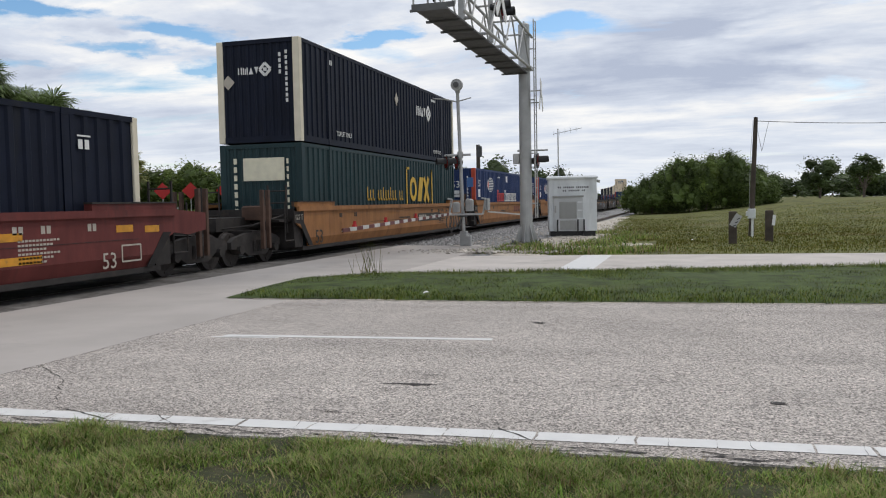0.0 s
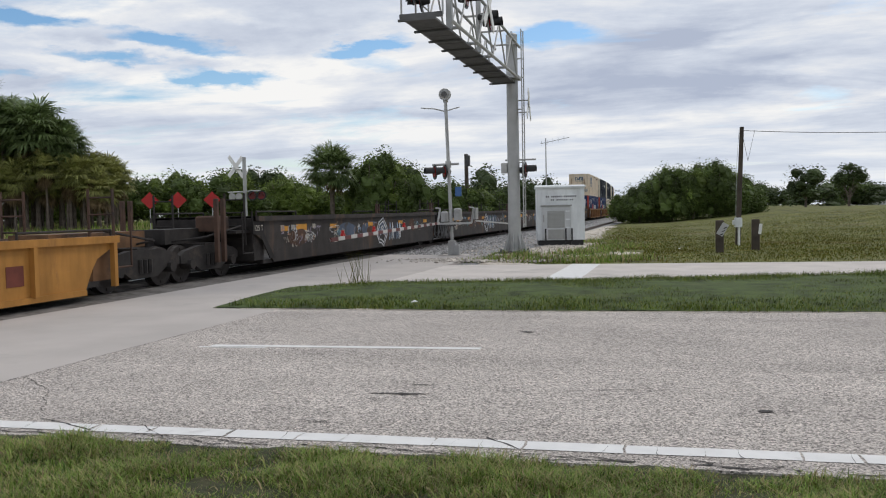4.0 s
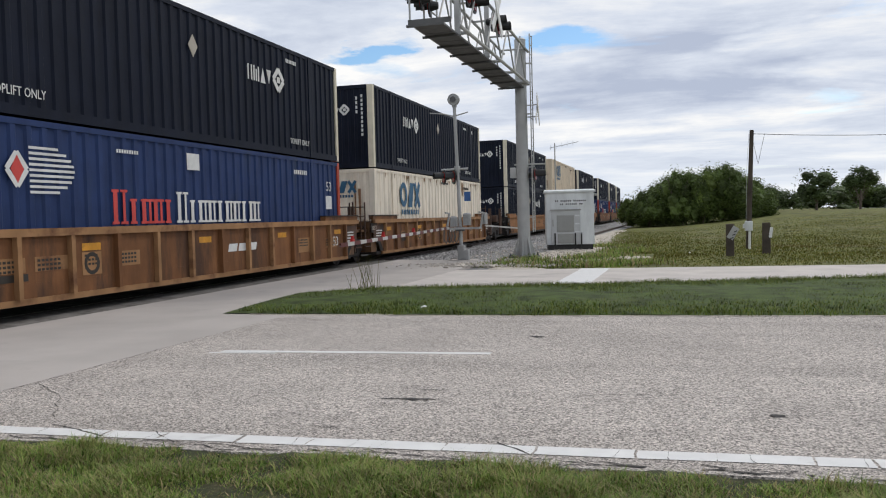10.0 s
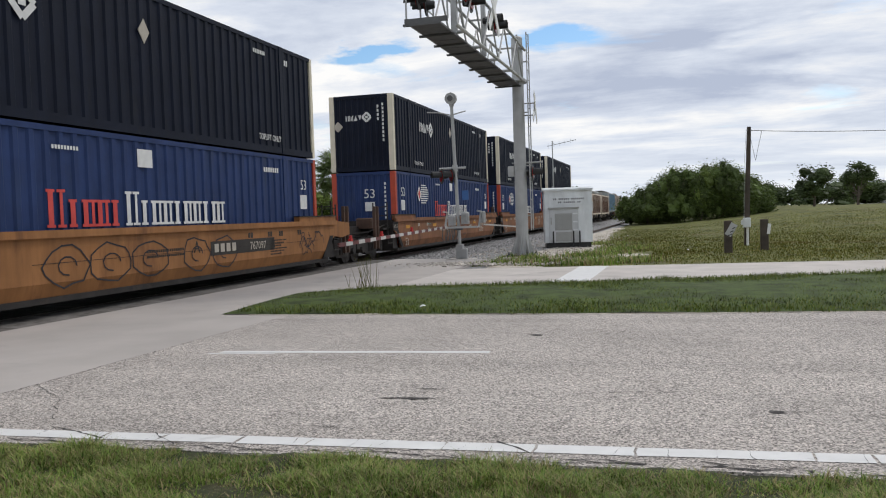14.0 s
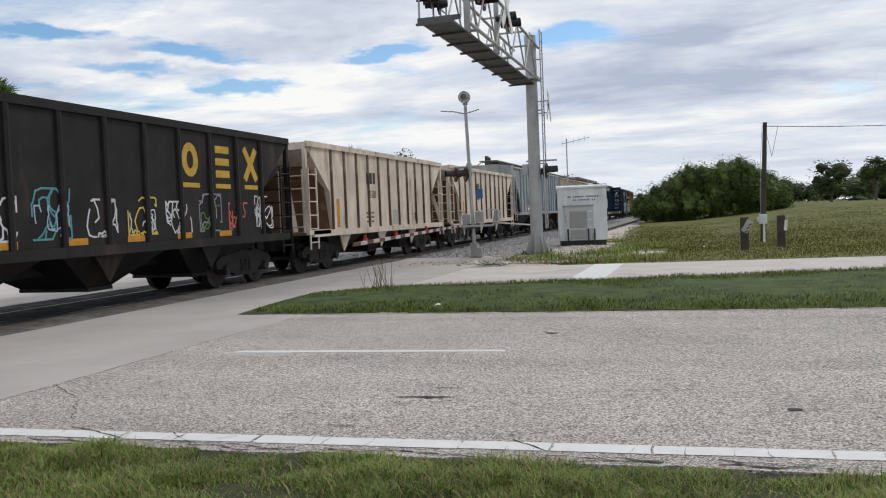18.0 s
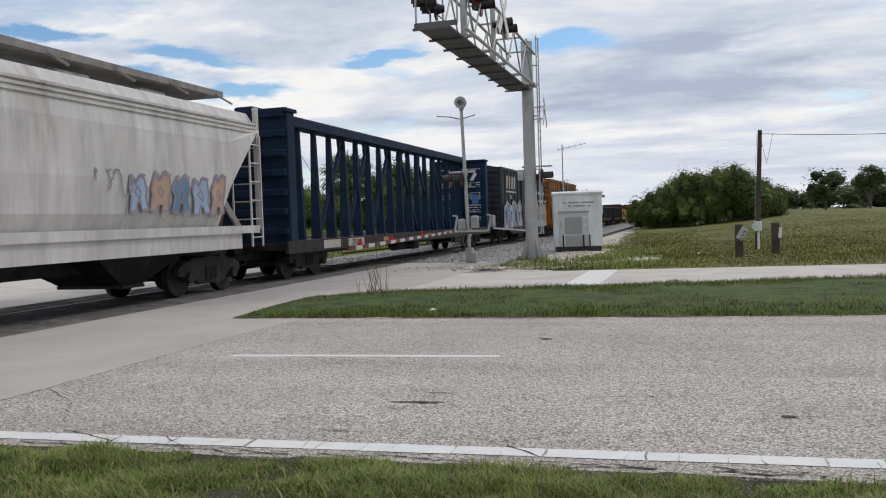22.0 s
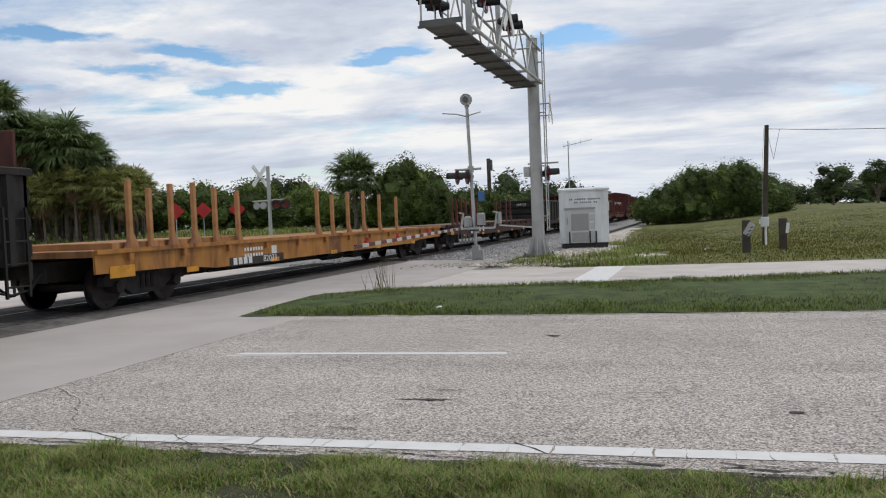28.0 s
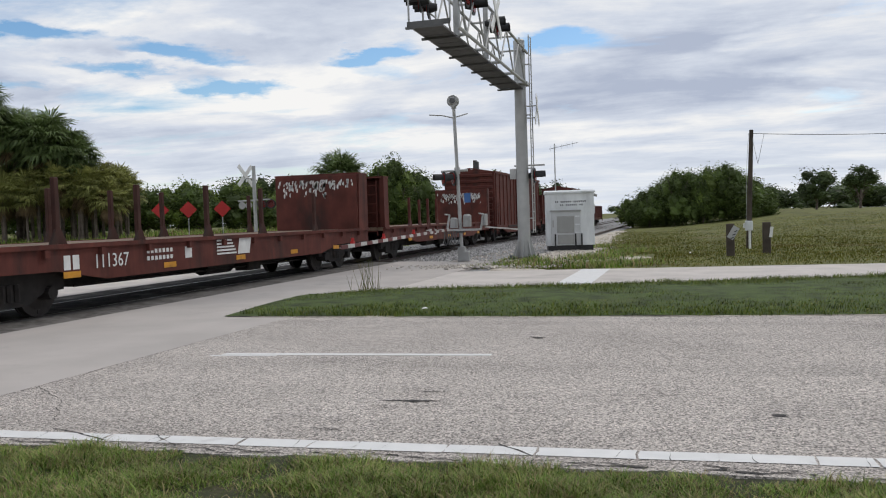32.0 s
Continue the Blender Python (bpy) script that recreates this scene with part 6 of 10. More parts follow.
            letter_bars(m, x, rib_at[3] + 0.2, 0.55, 0.05, 8, 0.05, 0.5)
            letter_bars(m, w + 0.08, rib_at[2] - 0.6, top - 0.08, 0.05, 26, 0.05, 0.5)
            tagged(part("data_marking", m, MARK_BLACK, t), kind="stuff")
        else:
            # faded tan stencil panels between the ribs, a plain dark disc, white strokes
            for q, w0, z0, z1 in ((-5.9, 0.7, 0.76, 1.0), (-5.0, 0.75, 0.76, 1.0), (-3.9, 0.5, 0.62, 1.02), (-2.9, 0.6, 0.72, 1.0), (4.6, 0.7, 0.6, 1.0), (6.4, 0.8, 0.66, 0.95)):
                part("placard", plate(Shape(), x, q, q + w0, z0, z1), TAN_CHORD, t, "faded tan stencil panel")
                m = Shape()
                for i in range(3):
                    letter_bars(m, x + 0.005, q + 0.06, z1 - 0.08 - i * 0.075, 0.04, int(w0 / 0.11), 0.06, 0.5)
                tagged(part("data_marking", m, MARK_BLACK, t), kind="stuff")
            part("number_panel", plate(Shape(), x, -5.85, -5.15, 0.62, 0.74), MARK_BLACK, t, "black panel")
            m = Shape()
            for i in range(3):
                q = 1.0 + i * 0.46
                m.prism([(q, 0.98), (q + 0.38, 0.98), (q + 0.32, 0.8), (q - 0.06, 0.8)], "x", x, x + 0.004)
            stencil("logo", m, MARK_WHITE, t, "worn white block logo")
            part("emblem", spread(Shape(), x + 0.001, -3.95, 0.62, ring_quads(0.3, 0.2, 0.2, 0.2, 0.07), 1.0), MARK_BLACK, t)
            lettering(number, 0.40, MARK_WHITE, t, (x + 0.006, b - 1.75, 0.7), FACE_CAMERA_SIDE)
            for y0 in (a + 0.05, b - 1.15):
                part("end_panel", plate(Shape(), w + 0.003, y0, y0 + 1.1, 0.72, 1.28), END_BROWN, t, "dark stencil panel")
                m = Shape()
                for i in range(4):
                    letter_bars(m, w + 0.009, y0 + 0.25, 0.78 + i * 0.09, 0.04, 6, 0.07, 0.4)
                tagged(part("data_marking", m, MARK_WHITE, t), kind="stuff")
    if rib_at:
        return t
    if tail_bogie and style == "smooth" and paint is not DARK_WELL:
        for x0, x1 in ((w - 0.06, w - 0.005), (-w + 0.005, -w + 0.06)):
            part("side_extension", Shape().prism([(b - 0.02, top), (b + 1.15, top - 0.08), (b + 1.15, 1.0), (b + 0.5, 0.92), (b - 0.02, 0.98)], "x", x0, x1), paint, t)
    part("end_gusset", Shape().prism([(a - 0.16, 1.34), (a + 0.42, 1.34), (a + 0.42, 1.02), (a + 0.98, 0.36), (a + 0.72, 0.36), (a + 0.2, 0.98), (a - 0.16, 1.02)], "x", w - 0.02, w + 0.006), CAR_BLACK, t, "black end gusset")
    lettering("125 T", 0.2, PLATE_GREY, t, (w + 0.009, a + 0.12, 1.1), FACE_CAMERA_SIDE)
    part("end_gusset", Shape().prism([(b - 0.42, 1.0), (b - 0.14, 1.0), (b - 0.5, 0.62), (b - 0.74, 0.36), (b - 0.96, 0.36)], "x", w - 0.02, w + 0.006), CAR_BLACK, t, "black end gusset")
    for k in range(0 if paint is ORANGE else 5):
        y = a + 1.6 + k * (b - a - 3.2) / 4
        m = plate(Shape(), w + 0.004 if style == "ribbed" else x, y - 0.24, y + 0.24, 1.05, 1.18)
        part("reflector", m, MARK_YELLOW, t, "small yellow reflector")
    if tags:
        r = random.Random(12)
        for k in range(5):
            yc, q = a + 6.3 + k * 1.15 + (0.5 if k > 2 else 0), r.uniform(0.5, 0.62)
            s = Shape()
            ring = [(yc + q * r.uniform(0.85, 1.1) * math.cos(v), 0.84 + 0.36 * r.uniform(0.85, 1.1) * math.sin(v)) for v in (6.283 * i / 14 for i in range(14))]
            ribbon(s, x + 0.006, ring + ring[:1], 0.03)
            ribbon(s, x + 0.007, [(yc + q * 0.4 * math.cos(v), 0.84 + 0.16 * math.sin(v)) for v in (0.6 * i for i in range(9))], 0.025)
            stencil("graffiti", s, SPRAY[8], t, "black sprayed bubble outline")
        scrawl(r, x + 0.008, b - 2.6, b - 0.9, 0.55, 1.15, 8, 0.025, SPRAY[8], t, "black sprayed scrawl")
    if paint in (DARK_WELL, ORANGE_DULL):
        r = random.Random(int(half * 100) + GRAFF.pop())
        for k in range(34 if paint is DARK_WELL else 5):
            y = r.uniform(a + 1.2, b - 2.0)
            z0 = r.uniform(0.62, 1.05)
            scrawl(r, x + 0.010, y, y + r.uniform(0.3, 1.0), z0, z0 + r.uniform(0.12, 0.35), 4, 0.017, (PLATE_GREY, PLATE_GREY, SPRAY[1], SPRAY[5], SPRAY[7], SPRAY[0], SPRAY[9])[r.randrange(7)], t)
        if paint is ORANGE_DULL:
            for k in range(2):
                y = b - 9.5 + k * 1.4 + r.uniform(-0.2, 0.2)
                scrawl(r, x + 0.009, y, y + 1.25, 0.5, 1.18, 4, 0.035, SPRAY[8], t, "black sprayed outlines")
        if paint is DARK_WELL:
            for k in range(7):
                y, z, g = r.uniform(a + 1.5, b - 3), r.uniform(0.55, 0.8), r.uniform(0.5, 1.1)
                ring = [(y + g * (1 + 0.95 * math.cos(v)) * r.uniform(0.85, 1.1), z + 0.24 + 0.26 * math.sin(v) * r.uniform(0.8, 1.15)) for v in (0.524 * q for q in range(12))]
                cy, cz = sum(q[0] for q in ring) / 12, sum(q[1] for q in ring) / 12
                patch = Shape().add([(x + 0.0012 * (k + 1), *q) for q in ring] + [(x + 0.0012 * (k + 1), cy, cz)], [(q, (q + 1) % 12, 12) for q in range(12)])
                part("faded_patch", patch, (FADED_BLUE, RUST_PATCH, RUST_PATCH)[k % 3], t, "worn patch of old paint")
            # a bold tag outlined in black on white
            y = r.uniform(a + 7.0, b - 5.0)
            ring = [(y + 0.5 + 0.5 * math.cos(v), 0.82 + 0.38 * math.sin(v) * (1 - 0.25 * math.cos(2 * v)) * r.uniform(0.75, 1.1)) for v in (0.449 * q for q in range(15))]
            for wd, dx, m, lab in ((0.16, 0.0125, SPRAY[1], "white sprayed lobe"), (0.06, 0.0155, SPRAY[8], "black sprayed outline")):
                g = Shape()
                ribbon(g, x + dx, ring, wd)
                ribbon(g, x + dx, [(y + 0.3, 0.75), (y + 0.5, 0.98), (y + 0.7, 0.74)], wd * 0.7)
                stencil("graffiti", g, m, t, lab)
            for k in range(5):
                q = y + 1.3 + 0.28 * k
                g = Shape()
                ribbon(g, x + 0.012, [(q, 0.5), (q + 0.08, 1.1), (q + 0.18, 0.85), (q + 0.16, 0.55)], 0.06)
                stencil("graffiti", g, (SPRAY[0], SPRAY[1], FADED_BLUE)[k % 3], t, "pale sprayed stroke")
    return t


GRAFF = list(range(40))
FADED_RED = surface("faded_dark_red_paint", (0.14, 0.035, 0.022), 0.65, grain=5, vary=0.2, bump=0)
RUST_PATCH = surface("rusty_brown_patch", (0.085, 0.042, 0.026), 0.8, grain=3, vary=0.3, stain=(0.045, 0.032, 0.027), stain_scale=2, stain_at=0.5)
FADED_BLUE = surface("faded_blue_patch", (0.075, 0.10, 0.15), 0.7, grain=3, vary=0.25, stain=(0.05, 0.048, 0.046), stain_scale=2, stain_at=0.5)


def put(ob, u, z=0.0):
    ROLLING.append((ob, u, z))
    return ob


# containers: one of each look, then copies
NAVY_REAR = container("dark navy corrugated container with cream corner posts, riding high", NAVY, CREAM_POST, marks_navy(False))
NAVY_FRONT = container("dark navy corrugated container with cream corner posts and white diamond logo", NAVY, CREAM_POST, marks_navy(True))
BLUE_BOX = container("blue corrugated container with red corner posts and white wordmark", BLUE, RED_POST, marks_blue)
CREAM_BOX = container("rust-streaked cream corrugated container with dark blue logo", CREAM, CREAM, marks_cream, 34)
WHITE_BOX = container("white corrugated container with blue block logo", BOXWHITE, BOXWHITE, marks_cream, 34)
GREEN_BOX = container("dark green corrugated container with yellow block logo", GREEN, GREEN, marks_green)
PLAIN_BOX = container("plain dark blue corrugated container with white rear post", NAVY, CREAM_POST, marks_plain)
LOW, HIGH = 0.36, 0.36 + BH + 0.05
USED = set()


def load(kind, u, z):
    """Puts a box on the train: the first of a kind itself, then copies."""
    ob = kind if kind not in USED else copy_thing(kind, pose(0, 0, 0))
    USED.add(kind)
    tagged(ob, group="containers on the train")
    return put(ob, u, z)


STACKS = [(5.8, PLAIN_BOX, None), (29.2, GREEN_BOX, NAVY_REAR), (49.45, BLUE_BOX, None), (69.2, BLUE_BOX, None),
          (203.55, BLUE_BOX, CREAM_BOX), (222.8, BLUE_BOX, NAVY_REAR), (242.05, WHITE_BOX, NAVY_FRONT),
          (265.4, NAVY_REAR, NAVY_FRONT), (284.8, BLUE_BOX, CREAM_BOX), (304.15, BLUE_BOX, NAVY_FRONT),
          (327.45, BLUE_BOX, NAVY_FRONT), (346.8, BLUE_BOX, NAVY_FRONT), (366.25, BLUE_BOX, NAVY_FRONT)]
for u, low, high in STACKS:
    load(low, u, LOW)
    if high:
        load(high, u, HIGH)


# ---- freight cars behind the containers ----
HOP_CREAM = surface("rust-streaked_cream_hopper_paint", (0.70, 0.60, 0.49), 0.7, grain=1.6, vary=0.12, stain=(0.20, 0.095, 0.055), stain_scale=1.5, stain_at=0.56, streak=True)
HOP_RUST = surface("rusty_rib_edge", (0.15, 0.085, 0.058), 0.75, grain=4, vary=0.35, stain=(0.46, 0.38, 0.30), stain_scale=1.8, stain_at=0.5, streak=True)
HOP_BLUE = surface("pale_worn_hopper_paint", (0.36, 0.37, 0.355), 0.7, grain=1.2, vary=0.15, stain=(0.15, 0.20, 0.21), stain_scale=1.2, stain_at=0.52, streak=True)
HOP_RIB = surface("faded_blue_rib_paint", (0.17, 0.27, 0.345), 0.65, grain=2, vary=0.15, stain=(0.14, 0.12, 0.085), stain_scale=1.2, stain_at=0.57, streak=True)
HOP_TAN = surface("dusty_tan_hopper_paint", (0.46, 0.385, 0.31), 0.7, grain=1.4, vary=0.10, stain=(0.33, 0.24, 0.165), stain_scale=0.6, stain_at=0.53, streak=True)
HOP_BROWN = surface("brown_stained_slope_sheet", (0.16, 0.085, 0.05), 0.8, grain=2, vary=0.25, stain=(0.30, 0.20, 0.13), stain_scale=1.2, stain_at=0.56)
HOP_WHITE = surface("dirty_white_hopper_paint", (0.58, 0.555, 0.53), 0.6, grain=1.4, vary=0.06, stain=(0.40, 0.35, 0.31), stain_scale=0.6, stain_at=0.57, streak=True)
BOX_BLUE = surface("dark_slate_boxcar_paint", (0.026, 0.033, 0.043), 0.6, grain=1.6, vary=0.2, stain=(0.085, 0.083, 0.085), stain_scale=0.9, stain_at=0.57, streak=True)
BOX_ORANGE = surface("orange_brown_boxcar_paint", (0.27, 0.105, 0.030), 0.65, grain=1.6, vary=0.16, stain=(0.13, 0.05, 0.022), stain_scale=0.8, stain_at=0.55, streak=True)
DARK_FLAT = surface("dark_brown_flat_car_paint", (0.060, 0.026, 0.020), 0.75, grain=2, vary=0.3, stain=(0.035, 0.022, 0.018), stain_scale=0.9, stain_at=0.5, streak=True)
DOOR_BROWN = surface("dark_brown_ribbed_door", (0.09, 0.05, 0.035), 0.75, grain=2, vary=0.25)
BEAM_BLUE = surface("navy_centre_beam_paint", (0.012, 0.026, 0.054), 0.6, grain=2, vary=0.2, stain=(0.022, 0.028, 0.04), stain_scale=1.2, stain_at=0.57, streak=True, spec=0.2)
STAKE_WOOD = surface("worn_orange_stake_paint", (0.42, 0.21, 0.09), 0.75, grain=3, vary=0.25, stain=(0.18, 0.085, 0.05), stain_scale=1.8, stain_at=0.50, streak=True)
STAKE_PALE = surface("worn_pale_yellow_paint", (0.46, 0.36, 0.16), 0.65, grain=4, vary=0.2, stain=(0.30, 0.14, 0.05), stain_scale=2.5, stain_at=0.52, bump=0)
DECK_WOOD = surface("grey_brown_deck_wood", (0.16, 0.105, 0.07), 0.85, grain=3, vary=0.3)
SPRAY = [surface("spray_" + n, c, 0.6, grain=4, vary=0.12, bump=0) for n, c in (
    ("pale_blue", (0.30, 0.40, 0.52)), ("white", (0.58, 0.59, 0.60)), ("salmon", (0.52, 0.13, 0.09)), ("navy", (0.010, 0.018, 0.085)),
    ("green", (0.10, 0.20, 0.05)), ("lilac", (0.26, 0.23, 0.29)), ("yellow", (0.62, 0.46, 0.07)), ("teal", (0.08, 0.28, 0.30)), ("black", (0.02, 0.02, 0.025)), ("peach", (0.46, 0.31, 0.22)), ("steel_blue", (0.13, 0.22, 0.32)))]


def ribbon(s, x, pts, w):
    """A painted stroke on a +x side through points (y, z)."""
    for (ya, za), (yb, zb) in zip(pts, pts[1:]):
        d = Vector((yb - ya, zb - za))
        if d.length < 1e-6:
            continue
        d.normalize()
        n = Vector((-d.y, d.x)) * w / 2
        e = d * w * 0.35
        x += 0.00012
        s.add([(x, ya - e.x - n.x, za - e.y - n.y), (x, yb + e.x - n.x, zb + e.y - n.y), (x, yb + e.x + n.x, zb + e.y + n.y), (x, ya - e.x + n.x, za - e.y + n.y)], [(0, 1, 2, 3)])


def scrawl(rng, x, y0, y1, z0, z1, n, w, material, parent, label="sprayed white scrawl"):
    """Looping thin spray strokes that spell nothing."""
    s = Shape()
    for i in range(n):
        y, z = rng.uniform(y0, y1 - 0.1), rng.uniform(z0, z1)
        h = (z1 - z0) * rng.uniform(0.25, 0.6)
        pts, a = [], rng.uniform(0, 6.28)
        for k in range(11):
            a += rng.uniform(-1.1, 1.4)
            y = min(y1, max(y0, y + math.cos(a) * h * 0.33))
            z = min(z1, max(z0, z + math.sin(a) * h * 0.5))
            pts.append((y, z))
        ribbon(s, x, pts, w)
    return tagged(part("graffiti", s, material, parent, label), kind="stuff")


def graffiti_piece(rng, x, y0, y1, z0, z1, n, fills, parent, outline=1, cloud=True):
    """A wild sprayed piece: ragged cloud behind, heavy zigzag strokes with pale edges, fine highlights, drips."""
    w, h = y1 - y0, z1 - z0
    if cloud:
        # cloud with a spiked upper edge
        k = 4 * n
        top = [(y0 + w * i / k, z1 - h * (rng.uniform(-0.12, 0.1) if i % 4 == 1 else rng.uniform(0.05, 0.4))) for i in range(k + 1)]
        low = [(y0 + w * i / k, z0 + h * rng.uniform(-0.06, 0.1)) for i in range(k + 1)]
        s = Shape().add([(x, *p) for p in top] + [(x, *p) for p in low], [(i, i + 1, k + 2 + i, k + 1 + i) for i in range(k)])
        part("graffiti", s, SPRAY[fills[0]], parent, "ragged sprayed background cloud")
    groups = {}
    step = w / n

    def stroke(colour, pts, wd, depth):
        ribbon(groups.setdefault(colour, Shape()), x + depth, pts, wd)

    line = 8 if outline == 1 else outline
    for i in range(n):
        a = y0 + (i + 0.5) * step
        fill = fills[1 + i % (len(fills) - 1)]
        hw, tilt = step * rng.uniform(0.36, 0.47), rng.uniform(-0.25, 0.25) * step
        zl, zh = z0 + h * rng.uniform(0.02, 0.12), z0 + h * rng.uniform(0.75, 0.93)
        zm = (zl + zh) / 2
        # a heavy block with notched sides
        ring = [(-1, zl), (-0.35, zl - 0.03 * h), (-0.1, zl + 0.2 * h), (0.25, zl + 0.18 * h), (0.4, zl), (1, zl + 0.03 * h), (0.8, zm - 0.1 * h), (1.05, zm + 0.12 * h), (0.85, zh), (0.2, zh + 0.06 * h), (-0.2, zh - 0.12 * h), (-0.75, zh + 0.04 * h), (-1.05, zm + 0.1 * h), (-0.8, zm - 0.05 * h)]
        ring = [(a + hw * u * rng.uniform(0.88, 1.1) + tilt * (z - zm) / h, z + rng.uniform(-0.03, 0.03) * h) for u, z in ring]
        d = 0.003 + 0.0011 * (i % 2)
        groups.setdefault(fill, Shape()).add([(x + d, *q) for q in ring] + [(x + d, a + tilt * 0.1, zm)], [(k, (k + 1) % len(ring), len(ring)) for k in range(len(ring))])
        stroke(line, ring + ring[:1], 0.05, 0.0065)
        stroke(outline, [(q + 0.05, r + 0.04) for q, r in ring[8:13]], 0.03, 0.0085)
        # inner counter and glints
        k = rng.uniform(0.25, 0.4)
        stroke(line, [(a - hw * k, zm + 0.05 * h), (a, zm + 0.17 * h), (a + hw * k, zm + 0.04 * h), (a + hw * k * 0.6, zm - 0.08 * h), (a - hw * k, zm + 0.05 * h)], 0.04, 0.0075)
        if rng.random() < 0.6:
            stroke(fills[0], [(a - hw * 0.7, zm - 0.12 * h), (a - hw * 0.3, zm - 0.22 * h), (a + hw * 0.5, zm - 0.18 * h)], 0.07, 0.0071)
        for _ in range(2):
            q = a + rng.uniform(-0.5, 0.5) * step
            stroke(fill, [(q, z0 + h * 0.2), (q + 0.02, z0 - h * rng.uniform(0.0, 0.14))], 0.022, 0.0055)
    for colour, g in groups.items():
        tagged(part("graffiti", g, SPRAY[colour], parent, "heavy sprayed shapes"), kind="stuff")


def stub(car, h, z=0.95):
    """Centre sill, couplers, hoses at both ends; car half-length h."""
    part("centre_sill", Shape().box(-0.3, 0.3, -h + 0.1, h - 0.1, z - 0.28, z + 0.1), UNDER, car)
    coupler(car, -h, -1)
    coupler(car, h, 1)


def underbits(car, rng, h, z):
    """Brake cylinder, rods and reservoir slung below the frame."""
    y = rng.uniform(-1.5, 1.5)
    part("air_tank", Shape().tube((0.55, y - 0.6, z), (0.55, y + 0.6, z), 0.2, 10), UNDER, car)
    part("brake_rod", Shape().tube((0.7, -h * 0.55, z - 0.05), (0.75, h * 0.55, z - 0.1), 0.025, 5), UNDER, car)
    part("brake_cylinder", Shape().slab(0.4, 0.8, y + 1.2, y + 1.9, z - 0.2, z + 0.15, 0.04), UNDER, car)


def loft_body(ring, stations):
    """A hull through stations (y, floor): the ring (x, z from bottom side up over the roof) cut off below floor."""
    s = Shape()
    n = len(ring)
    for y, zf in stations:
        s.v += [(x, y, max(z, zf)) for x, z in ring]
    for a in range(len(stations) - 1):
        s.f += [(a * n + i, a * n + (i + 1) % n, (a + 1) * n + (i + 1) % n, (a + 1) * n + i) for i in range(n)]
    s.f += [tuple(range(n - 1, -1, -1)), tuple(range((len(stations) - 1) * n, len(stations) * n))]
    return s


